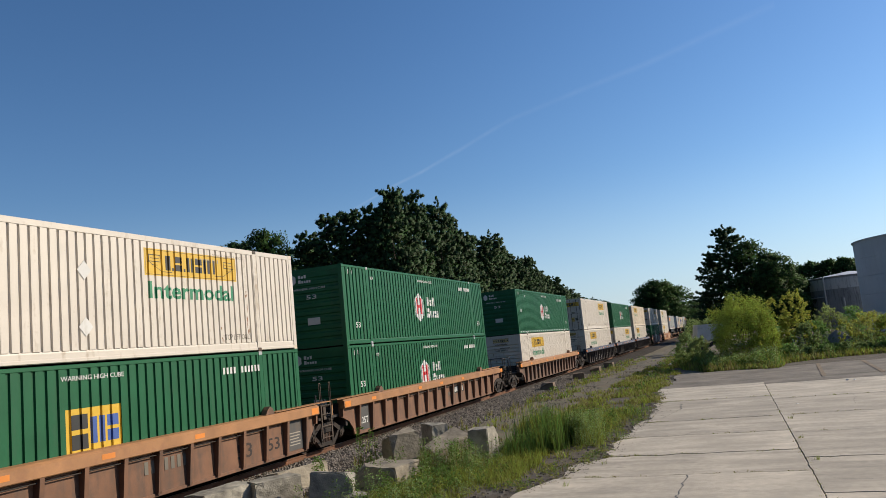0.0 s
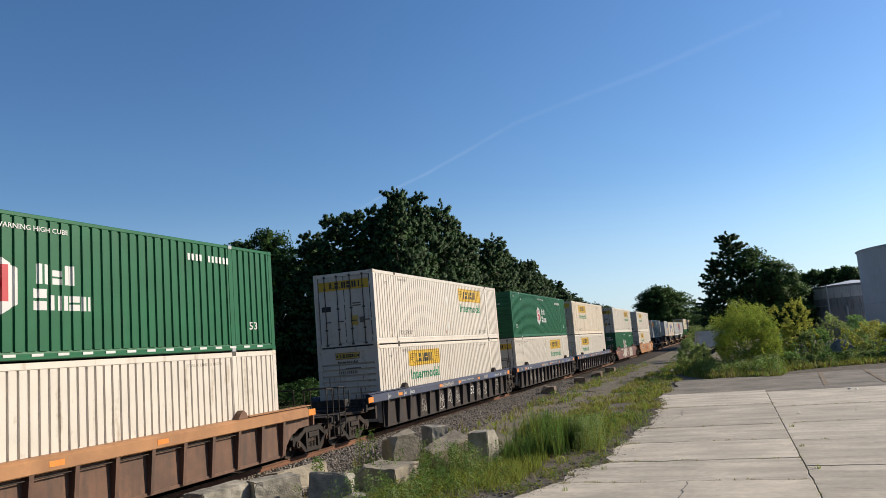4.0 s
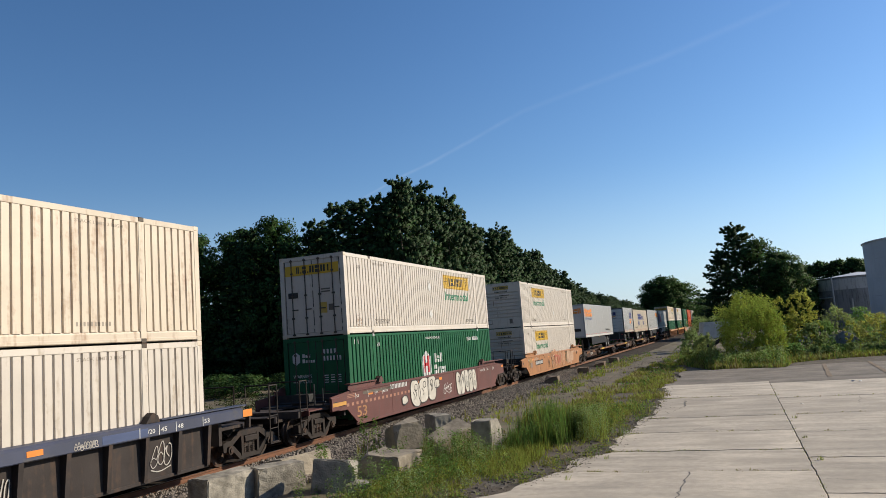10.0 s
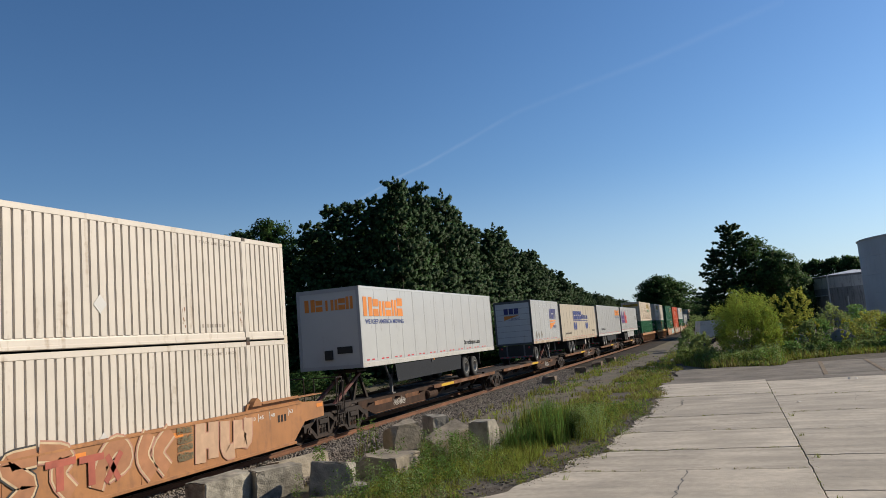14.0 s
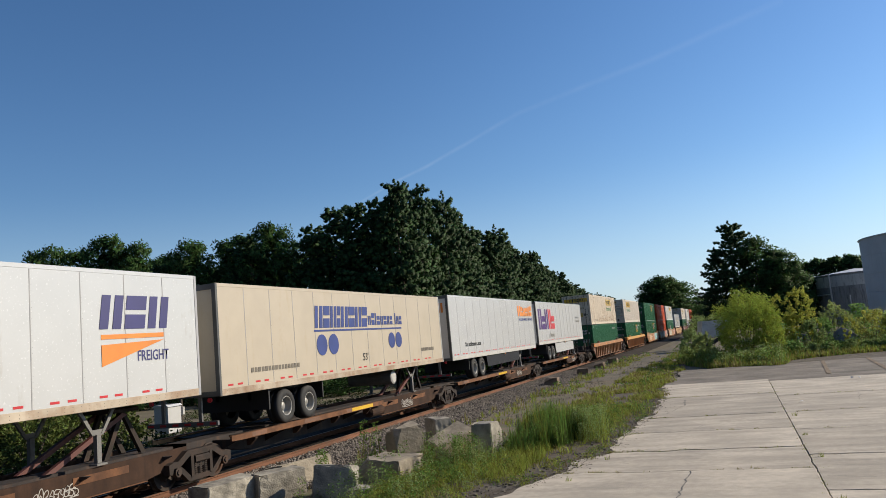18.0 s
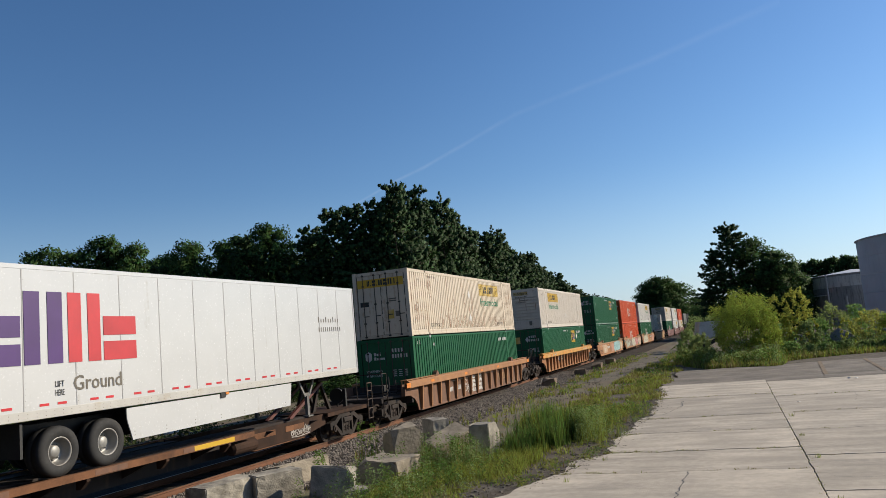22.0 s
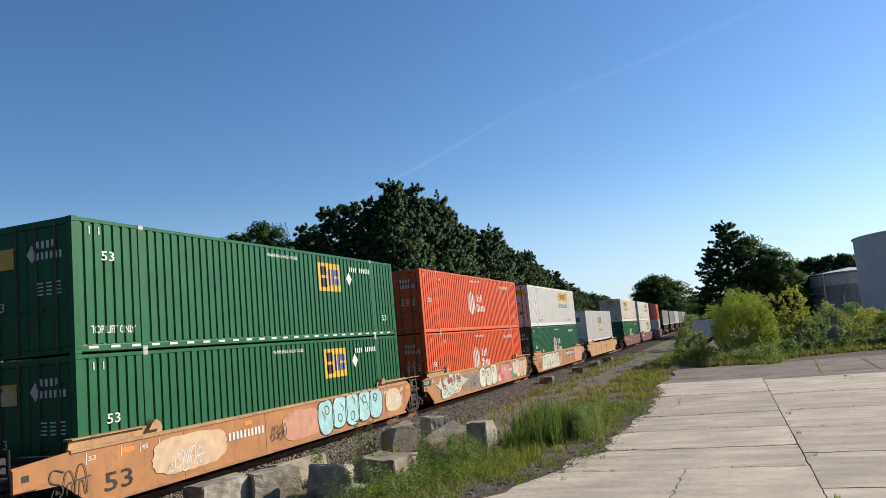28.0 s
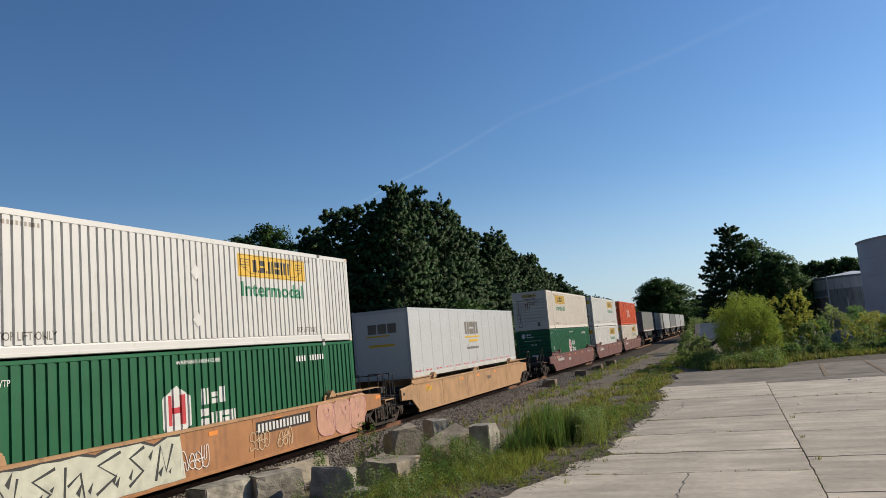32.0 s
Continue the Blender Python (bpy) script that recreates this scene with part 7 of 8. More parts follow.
def pine_crown(seed, h, width, base, leaves, size):
    """Boughs in loose whorls, each carrying rounded upright brushes of needles along its outer part."""
    r = random.Random(seed)
    s, tufts = Shape(), []
    z = base
    while z < h - .3:
        k = (z - base) / (h - base)
        env = min(1, .62 + 1.6 * k) * (1 - k) ** .52 * 1.04 + .06
        for i in range(r.choice((7, 8, 9))):
            a = r.random() * 6.283
            L = width / 2 * env * r.uniform(.55, 1.0) * (1.08 + .30 * noise.noise((math.cos(a) * 1.3 + seed, math.sin(a) * 1.3, z * .28)))
            up = r.uniform(-.08, .2) + .30 * k
            u = 1.0
            while u > .42:
                rs = width * r.uniform(.024, .046)
                side = r.gauss(0, .15) * L * (1.25 - .5 * u)
                tufts.append((Vector((L * u * math.cos(a) - side * math.sin(a), L * u * math.sin(a) + side * math.cos(a), z + L * u * up + r.gauss(0, .12))), rs))
                u -= rs * .85 / max(L, .3)
        z += (h - base) / 23 * r.uniform(.6, 1.4)
    for i in range(12):   # the leader
        a = i * 2.4
        tufts.append((Vector((.07 * i * math.cos(a), .07 * i * math.sin(a), h + .35 - .17 * i)), width * (.020 + .0016 * i)))
    per = max(8, leaves // len(tufts))
    for _ in range(leaves // 24):   # the dense dark inside of the crown
        k = r.random()
        a, q = r.random() * 6.283, .78 * math.sqrt(r.random())
        e = width / 2 * min(1, .6 + 1.6 * k) * (1 - k) ** .6 * q
        p = Vector((e * math.cos(a), e * math.sin(a), base + (h - base) * (.02 + .93 * k)))
        card(s, r, p, width * .032, Vector((math.cos(a), math.sin(a), .1)).normalized())
    for c, rs in tufts:
        mid = Vector((0, 0, c.z - .15 * width))
        core = [Vector((v.x, v.y, v.z * .8)) * rs * r.uniform(.55, .95) for v in CORE_V]
        for f in CORE_F:   # the packed heart of a brush
            m = sum((core[i] for i in f), Vector()) / 3
            s.leaf([c + core[i] for i in f], outward(c + m, c, rs, mid, width / 2))
        for _ in range(per):   # its needles, pointing outwards and up
            d = Vector((r.gauss(0, 1), r.gauss(0, 1), r.gauss(.45, .8))).normalized()
            p = c + d * rs * r.uniform(.3, .55)
            tip = c + (d + Vector((r.gauss(0, .3), r.gauss(0, .3), r.gauss(.15, .3)))).normalized() * rs * r.uniform(.8, 1.3)
            w = (tip - p).cross(Vector((r.gauss(0, 1), r.gauss(0, 1), r.gauss(0, 1)))).normalized() * size
            s.leaf([p - w, p + w, tip], outward(p, c, rs, mid, width / 2))
    return s, tufts


CORE_V = [Vector(v).normalized() for v in ((-1, 1.618, 0), (1, 1.618, 0), (-1, -1.618, 0), (1, -1.618, 0), (0, -1, 1.618), (0, 1, 1.618), (0, -1, -1.618), (0, 1, -1.618), (1.618, 0, -1), (1.618, 0, 1), (-1.618, 0, -1), (-1.618, 0, 1))]
CORE_F = ((0, 11, 5), (0, 5, 1), (0, 1, 7), (0, 7, 10), (0, 10, 11), (1, 5, 9), (5, 11, 4), (11, 10, 2), (10, 7, 6), (7, 1, 8), (3, 9, 4), (3, 4, 2), (3, 2, 6), (3, 6, 8), (3, 8, 9), (4, 9, 5), (2, 4, 11), (6, 2, 10), (8, 6, 7), (9, 8, 1))


TREES = {}


def tree_meshes(key, seed, h, width, base, kind, leaves, size, leaf):
    if key not in TREES:
        s, clumps = pine_crown(seed, h, width, base, leaves, size) if kind == "pine" else crown_shape(seed, h, width, base, kind, leaves, size)
        r = random.Random(seed + 99)
        tr_ = Shape()
        pts = [Vector((.15 * math.sin(i * 1.3 + seed), .15 * math.cos(i * 1.1), h * .93 * i / 6)) for i in range(7)]
        for i in range(6):
            tr_.cyl(pts[i], pts[i + 1], h * .016 * (1 - i / 6.5), 8, h * .016 * (1 - (i + 1) / 6.5))
        limbs = []
        for c, rs in r.sample(clumps[:-1], 5):
            l = Shape()
            z0 = max(base * .6, c.z - (.25 if kind == "pine" else .6) * Vector((c.x, c.y)).length)
            l.cyl((0, 0, z0), c, h * .006, 6, h * .002)
            limbs.append(l.mesh("limb", M["bark"]))
        TREES[key] = (s.mesh("crown", M[leaf]), tr_.mesh("trunk", M["bark"]), limbs)
    return TREES[key]


def tree(key, x, y, h, args, label, group="", width=None, turn=0, z=-.12):
    seed, h0, w0, base, kind, leaves, size, leaf = args
    crown, trunk, limbs = tree_meshes(key, *args)
    k, kw = h / h0, (width / w0 if width else h / h0)
    ob = thing("pine_tree" if kind == "pine" else "tree", label, "tree", group)
    ob.matrix_basis = pose(x, y, z, 0, 0, turn) @ Matrix.Diagonal((kw, kw, k, 1))
    part("trunk", trunk, parent=ob)
    part("crown", crown, parent=ob)
    for l in limbs:
        part("limb", l, parent=ob)
    return ob


def bush(x, y, w, h, leaf, label, seed, leaves=2600, size=.11, name="bush", group="bushes by the yard", low=.42):
    """A bush of many leafy sprays pointing up and out from an uneven dome."""
    r = random.Random(seed)
    s = Shape()
    ob = thing(name, label, "bush", group)
    ob.matrix_basis = pose(x, y, -.1)
    stems = Shape()
    per = 34
    for i in range(max(12, leaves // per)):
        a, k = r.random() * 6.283, r.random() ** .8
        q = max(.06, 1 - (abs(k - low) / (1 - low if k > low else low * 1.25)) ** 2.2)
        lump = 1 + .34 * noise.noise((math.cos(a) * 1.6 + seed * 3.1, math.sin(a) * 1.6, k * 3.2))
        rad = w / 2 * math.sqrt(q) * lump * (.45 + .5 * r.random() ** .45)
        top = h * (1 + .22 * noise.noise((math.cos(a) * rad, math.sin(a) * rad, seed * 1.7)))
        c = Vector((rad * math.cos(a), rad * math.sin(a), top * (.06 + .78 * k)))
        d = Vector((math.cos(a) * r.uniform(.2, .9) + r.gauss(0, .25), math.sin(a) * r.uniform(.2, .9) + r.gauss(0, .25), r.uniform(.4, 1.3))).normalized()
        ln = min(w, h) * r.uniform(.09, .20)
        for j in range(per):
            t = r.random()
            o = Vector((r.gauss(0, 1), r.gauss(0, 1), r.gauss(0, 1))) * ln * .26 * (1.1 - .7 * t)
            p = c + d * ln * t + o
            card(s, r, p, size * r.uniform(.6, 1.25))
        if i % 30 == 0:
            stems.cyl((c.x * .15, c.y * .15, 0), c, .025, 5, .008)
    part("foliage", s, M[leaf], ob)
    part("trunk", stems, M["bark"], ob)
    return ob


block(-10.72, 14.1, .20, (.62, 1.55, .66), -8, (0, 2), seed=1)
block(-10.1, 15.15, .20, (.62, 1.15, .66), -30, (0, 0), seed=2)
block(-10.75, 17.2, .10, (.62, 1.75, .62), -14, (0, -10), seed=3, tan=True, label="tan broken concrete block leaning in weeds")
block(-8.65, 15.25, .22, (.95, .62, .74), 22, (-8, 6), seed=4)
block(-7.85, 14.75, .02, (.45, .4, .4), 40, (10, 6), seed=14)
block(-8.23, 17.27, .15, (1.14, 1.15, .54), -7, (0, 3), seed=5, tan=True, label="tan stained concrete block half sunk in weeds")
block(-8.75, 19.30, .58, (.81, .71, .72), 50, (6, -4), seed=6, tan=True, label="tan broken concrete block resting on another")
block(-9.30, 23.2, .285, (.53, 1.14, .81), 40, (0, 0), seed=8)
block(-7.95, 20.6, .30, (.62, 1.3, .42), -22, (18, 20), seed=7, tan=True, label="tan slab of concrete tipped among blocks")
block(-6.58, 19.87, .36, (.60, .64, .96), -10, (1, 0), seed=9, label="tall slotted grey concrete block standing in weeds")
block(-10.85, 46.2, .08, (.8, 1.0, .55), 5, seed=10, tan=True, label="brown stained concrete block beside the ballast")
block(-10.6, 55, .08, (.8, 1.0, .55), 10, seed=11, tan=True, label="brown stained concrete block beside the ballast")
block(-10.5, 69, .08, (.8, 1.0, .55), 0, seed=12, tan=True, label="brown stained concrete block beside the ballast")
block(-10.7, 63, .08, (.8, 1.0, .55), 0, seed=13, tan=True, label="brown stained concrete block beside the ballast")


# ---- woods behind the track ----
PINES = [("pine%d" % i, (20 + i, 17.0, 8.5, 1.0, "pine", 34000, .036, "pine")) for i in range(3)]
MIDPINES = [("midpine%d" % i, (24 + i, 17.0, 8.5, 1.0, "pine", 22000, .055, "pine")) for i in range(3)]
MIDLEAFY = [("midleafy%d" % i, (54 + i, 16.0, 10.0, .6, "round", 15000, .19, "leaf")) for i in range(3)]
FARLEAFY = [("farleafy%d" % i, (44 + i, 15.0, 10.0, .6, "round", 4600, .40, "leaf")) for i in range(3)]
FARPINES = [("farpine%d" % i, (30 + i, 17.0, 8.5, 1.0, "pine", 12000, .08, "pine")) for i in range(3)]
LEAFY = [("leafy%d" % i, (40 + i, 15.0, 10.0, .6, "round", 11000, .25, "leaf")) for i in range(3)]
SCRUB = [("scrub%d" % i, (50 + i, 6.0, 7.0, .2, "round", 2500, .24, "leaf")) for i in range(3)]
rng = random.Random(12)
PL = "tall dark green pine in the wood along the track"
line = [(60, 18.2), (65.8, 18.9), (70.6, 18.7), (76.6, 18.2), (82.4, 17.8), (88.8, 17.6), (96.8, 16.7), (114, 15.8), (130, 14.0), (150, 12.0), (164, 11.3), (208, 9.8), (260, 9.0)]
y = 65.6
while y < 235:
    top = float(np.interp(y, [a for a, b in line], [b for a, b in line]))
    k, a = rng.choice(PINES if y < 112 else FARPINES)
    tree(k, -28 + rng.uniform(-1.2, .8), y, top * rng.uniform(.91, 1.05), a, PL, "pines along the track", turn=rng.uniform(0, 360), width=rng.uniform(7.5, 9.0))
    y += rng.uniform(3.4, 4.8) * (1 + y / 300)
y = 66.0
while y < 235:
    top = float(np.interp(y, [a for a, b in line], [b for a, b in line]))
    k, a = rng.choice(FARPINES)
    tree(k, -32 + rng.uniform(-1, 1), y * 1.12, top * 1.1 * rng.uniform(.92, 1.0), a, PL, "pines along the track", turn=rng.uniform(0, 360), width=rng.uniform(8, 10))
    y += rng.uniform(5, 7) * (1 + y / 300)
for x, y, h, w in ((-30.8, 66, 17.3, 8), (-33, 66, 17.0, 9), (-35.6, 66, 17.0, 9), (-38.5, 66.5, 15.8, 8), (-42.5, 65.6, 16.5, 8), (-45.7, 66, 15.7, 9), (-49, 68, 16.2, 9), (-53.0, 66, 16.0, 8), (-57.2, 66, 14.4, 8), (-61.0, 67, 17.0, 8), (-64.2, 66, 18.0, 9), (-69.0, 67, 17.2, 9), (-73.4, 66, 18.0, 10), (-36, 76, 16.8, 10), (-44, 78, 16.3, 11), (-51, 80, 17, 11), (-58, 80, 17, 12), (-68, 80, 17.5, 12)):
    k, a = rng.choice(MIDPINES + MIDLEAFY if -60 < x < -41 else MIDPINES if x > -41 else MIDLEAFY)
    tree(k, x, y, h, a, "dark leafy tree in the wood beyond the track", "trees beyond the track", turn=rng.uniform(0, 360), width=w)
for i in range(26):
    x = -22 - 2.1 * i + rng.uniform(-1, 1)
    k, a = rng.choice(SCRUB)
    tree(k, x, 71 + rng.uniform(-3, 3), rng.uniform(4.5, 7), a, "low dark undergrowth at the wood's edge", "undergrowth beyond the track", turn=rng.uniform(0, 360), width=rng.uniform(6, 8))
for i in range(15):
    k, a = rng.choice(SCRUB)
    tree(k, -27 - 2.0 * i + rng.uniform(-.6, .6), 50 + rng.uniform(-2, 3), rng.uniform(1.2, 2.0), a, "low dark undergrowth at the wood's edge", "undergrowth beyond the track", turn=rng.uniform(0, 360), width=rng.uniform(3, 4.2))
for i in range(30):
    k, a = rng.choice(SCRUB)
    tree(k, -24.5 + rng.uniform(-1, 1), 60 + i * 6, rng.uniform(4, 6), a, "low dark undergrowth at the wood's edge", "undergrowth beyond the track", turn=rng.uniform(0, 360), width=rng.uniform(6, 8))
# ---- trees down the line and by the tanks ----
for x, y, h, w in ((-21.5, 262, 18.5, 15), (-19.5, 265, 17.5, 14), (-23.5, 264, 17.5, 14), (-15.5, 268, 16, 13), (-25, 270, 16, 13), (-11, 285, 11, 12)):
    k, a = rng.choice(LEAFY)
    tree(k, x, y, h, a, "rounded dark tree standing beyond the end of the train", "trees down the line", turn=rng.uniform(0, 360), width=w)
for x, y, h, w, k in ((1.0, 150, 20.3, 12, 0), (-2.0, 152, 16.0, 9, 1), (4.8, 148, 16.9, 11, 3), (8.8, 146, 13.6, 9, 4), (11.5, 150, 10.0, 7, 3), (-3.5, 160, 9, 7, 1)):
    key, a = PINES[k] if k in (0, 1) else LEAFY[k % 3]
    tree(key, x, y, h, a, "large dark tree beyond the overgrown edge", "trees beside the yard", turn=k * 70, width=w)
for i in range(34):
    k, a = rng.choice(FARLEAFY)
    tree(k, 14 + i * 2.7 + rng.uniform(-1, 1), 340 + rng.uniform(-8, 8), rng.uniform(21.4, 23.2) + i * .05, a, "distant dark tree on the skyline", "distant wood", turn=rng.uniform(0, 360), width=rng.uniform(9, 13))
for i in range(14):
    k, a = rng.choice(SCRUB)
    tree(k, -26 + i * 2.6 + rng.uniform(-1, 1), 178 + rng.uniform(-4, 4) + (14 - i) * 9, rng.uniform(5, 8), a, "dark scrub at the end of the lane", "scrub down the lane", turn=rng.uniform(0, 360), width=rng.uniform(7, 9))

# ---- overgrown edge with bushes ----
YB, DB = "bright yellow-green bush at the yard's edge", "dull green bush among weeds"
bush(.75, 57, 4.1, 4.85, "bush", YB, 1, 26000, .062, low=.5)
bush(2.0, 56.2, 1.9, 3.9, "bush", YB, 91, 6000, .062, low=.5)
bush(1.9, 54.9, .8, 2.3, "yellowleaf", "small sapling with yellow leaves", 90, 700, .075, "sapling", low=.6)
bush(-2.3, 58.0, 1.6, 2.3, "bush_dull", DB, 2, 3600, .07)
bush(-3.3, 60.0, 1.5, 2.6, "weedbush", DB, 92, 3200, .07)
for x, y, w, h, k in ((4.3, 59, 1.7, 5.5, 3), (4.9, 59.6, 1.3, 4.5, 93), (3.1, 58.6, 1.5, 4.95, 4), (3.6, 58.2, 1.2, 3.4, 94)):
    bush(x, y, w, h, "yellowleaf", "tall sapling with thin yellow leaves", k, 2000, .085, "sapling", low=.62)
for i, (x, y, w, h, leaf) in enumerate((
        (4.9, 58.6, 1.5, 2.6, "weedbush"), (5.6, 60.0, 1.5, 2.9, "leafy_green"), (6.9, 62, 2.2, 3.9, "bush_dull"), (8.6, 64, 2.0, 3.6, "leafy_green"), (8.9, 60.5, 2.4, 3.0, "olive"),
        (10.4, 61, 2.2, 2.8, "bush"), (12.6, 61, 2.8, 2.6, "olive"), (15, 62, 3.2, 2.4, "bush_dull"), (3.4, 56.6, 1.5, 1.2, "leafy_green"), (4.5, 57.0, 1.3, .9, "weedbush"), (5.7, 57.6, 1.5, .9, "leafy_green"),
        (8.4, 58.2, 1.4, .9, "weedbush"), (9.6, 58.4, 1.5, 1.1, "leafy_green"), (11.2, 59, 1.8, 1.1, "weedbush"), (2.9, 62, 3.0, 2.6, "leafy_green"), (18.5, 63, 3.4, 2.6, "olive"), (6.9, 58.0, 1.2, 1.0, "weedbush"))):
    bush(x, y, w, h, leaf, {"bush": "yellow-green bush in the weeds", "olive": "olive-yellow bush in the weeds", "leafy_green": "fresh green bush among weeds"}.get(leaf, DB), 5 + i, 4200, .07)
bush(7.15, 58.4, .9, 2.7, "yellowleaf", "small sapling with yellow leaves", 29, 800, .085, "sapling", low=.7)
for i, (x, y, w, h) in enumerate(((-3.3, 66, 2.4, 2.2), (-3.0, 90, 4, 4.0))):
    bush(x, y, w, h, "weedbush", "dull green bush beside the lane", 30 + i, 3600, .085)
for i, (x, y, w, h) in enumerate(((12.5, 74, 6, 2.6), (17.5, 76, 7, 2.6))):
    bush(x, y, w, h, "bush_dull", "dull green bush before the tanks", 34 + i, 4600, .10)
hp = Shape()
n = 28
for j in range(9):
    for i in range(n):
        a, k = 6.2832 * i / n, 1 - j / 8
        rr = k * (1 + .22 * noise.noise((math.cos(a) * 1.5, math.sin(a) * 1.5, 3)))
        hp.v.append((1.9 * rr * math.cos(a), 1.3 * rr * math.sin(a), 1.75 * (1 - k ** 1.3) + .06 * noise.noise((i * .9, j * .9, 7))))
hp.f = [(j * n + i, j * n + (i + 1) % n, (j + 1) * n + (i + 1) % n, (j + 1) * n + i) for j in range(8) for i in range(n)]
heap = new("gravel_heap", hp.mesh("gravel_heap", M["heap"]))
heap.matrix_basis = pose(7.0, 60.9, -.12)
tagged(heap, "low grey gravel heap half hidden by bushes", "gravel heap")

for i, (x, y, w, h) in enumerate(((-23.2, 20.0, 3.4, 2.5), (-24.5, 22.6, 3.6, 2.3), (-25.0, 25.4, 3.8, 1.8), (-22.5, 17.5, 3, 2.2), (-28, 24, 4, 2.2))):
    bush(x, y, w, h, "shrub", "rough green shrub beyond the track", 60 + i, 3400, .085, group="shrubs beyond the track")
bush(-25.6, 22.2, 2.8, 4.4, "shrub", "leafy green sapling beyond the track", 80, 4200, .09, "sapling", "shrubs beyond the track")
gr, wd, dg, ug, wm = Shape(), Shape(), Shape(), Shape(), Shape()
r = random.Random(77)


def wild_edge(x):
    return float(np.interp(x, [-4.4, -3.4, -1.4, 2.2, 2.8, 5.2, 8.3, 24], [61, 57, 51.2, 49.2, 54, 55.2, 56.2, 58]))


for i in range(2900):   # weeds on the edge of the yard
    x = r.uniform(-4.3, 13)
    e = wild_edge(x) + .5 * noise.noise((x * 1.3, 4, 4))
    k = 6.5 * r.random() ** 1.35
    y = e + k
    rise = min(1, k / 2.4)
    p = r.random()
    tuft(dg if p < .38 - .3 * rise else gr if p < .85 - .45 * rise else wd, r, x, y, -.1, .2 + (.25 + .5 * rise) * r.random() * (1 + .5 * noise.noise((x * .7, y * .7, 9))), 11, .38, w=.024)
    if k > 1.3 and r.random() < .42:
        leafy(wm if r.random() < .6 else wd, r, x, y, -.1, .35 + (.75 if x > 3 else .9) * rise * (.35 + .65 * r.random()) * (1 + .7 * noise.noise((x * .8, y * .8, 6))), 44, .36, .07)
for i in range(260):    # the leafy bank in front of the large bush
    x = r.uniform(-3.6, 3.4)
    y = wild_edge(x) + r.uniform(1.0, 5.2)
    leafy(wm if r.random() < .5 else wd, r, x, y, -.1, min(.95, .2 + .22 * (y - wild_edge(x))) * r.uniform(.6, 1.1), 70, .34, .042)
for i in range(520):    # tall grass through it
    x = r.uniform(-3.7, 3.4)
    k = 4.8 * r.random()
    y, p = wild_edge(x) + k, r.random()
    tuft(gr if p < .6 else wd if p < .85 else dg, r, x, y, -.1, min(1.0, .25 + .20 * k) * r.uniform(.6, 1.15), 13, .3, .35, w=.018)
for i in range(330):    # grass strip and weeds along the lane
    y = 38 + 42 * r.random() ** 1.2
    x = -4.75 + r.gauss(0, .42) - max(0, y - 50) * .03 if r.random() < .62 else r.uniform(-10.4, -8.3)
    if x > yard_edge(min(y, 40)) - .1 or noise.noise((x * .6, y * .25, 15)) < -.15:
        continue
    tuft(gr if r.random() < .6 else dg, r, x, y, -.09, r.uniform(.12, .36), 14, .36, .6, w=.020)
    if r.random() < .25:
        leafy(wd, r, x, y, -.09, r.uniform(.2, .55), 30, .3, .07)
for i in range(3600):   # verge beside the lane and slab edge
    y = 13 + 75 * r.random() ** 1.5
    x = (-5.6 if y < 30 else -4.9) + r.gauss(0, 1.0 if r.random() < .6 else 2.2)
    if x > yard_edge(y) + .1 - (.3 if y > 36 else 0) or (x > yard_edge(y) - .9 and y < 30 and r.random() < .72) or x < -9.8 or (y > 44 and -8.2 < x < -5.2 and r.random() < .85) or noise.noise((x * .8, y * .5, 31)) < -.02:
        continue
    tuft(gr if r.random() < .6 else dg, r, x, y, -.09, r.uniform(.06, .26), 12, .26, .6, w=.010 + y * .00025)
for i in range(900):    # straw, creeping weeds and dead stems on the bare band by the slabs
    y = 14 + 23 * r.random() ** 1.2
    x = yard_edge(y) - 1.1 * r.random() ** .8 + .12
    if noise.noise((x * 1.3, y * .9, 61)) < -.12:
        continue
    p = r.random()
    if p < .55:
        tuft(dg if p < .36 else gr, r, x, y, -.05, r.uniform(.03, .13), 9, .16, 1.5, w=.006 + y * .0002)
    else:
        leafy(wd if p < .8 else gr, r, x, y, -.06, r.uniform(.04, .2), 26, .2, .028)
for i in range(400):    # low grass in front of the blocks
    x, y = r.uniform(-7.8, -4.9), r.uniform(12.4, 18.5)
    if x > yard_edge(y) - (.15 if r.random() < .12 else .95):
        continue
    tuft(gr if r.random() < .85 else dg, r, x, y, -.09, r.uniform(.10, .30), 16, .22, .9, w=.008)
    if r.random() < .5:
        leafy(gr if r.random() < .6 else wd, r, x, y, -.09, r.uniform(.1, .4), 44, .2, .030)
for i in range(60):    # the tall stand of reedy weeds, clump by clump
    a, k = r.random() * 6.283, math.sqrt(r.random())
    cx, cy = -5.45 + .80 * k * math.cos(a), 21.6 + 1.9 * k * math.sin(a)
    top, p, sp = r.uniform(.75, 1.5) * (1.12 - .4 * k), r.random(), r.uniform(.12, .3)
    for j in range(10):
        tuft(wd if p < .72 else gr if p < .92 else dg, r, cx + r.gauss(0, sp * .7), cy + r.gauss(0, sp * .7), -.09, top * r.uniform(.7, 1.1), 8, .08, r.uniform(.06, .3), w=.0085)
    if p < .4:
        leafy(wd, r, cx, cy, -.1, top * .85, 150, sp, .03)
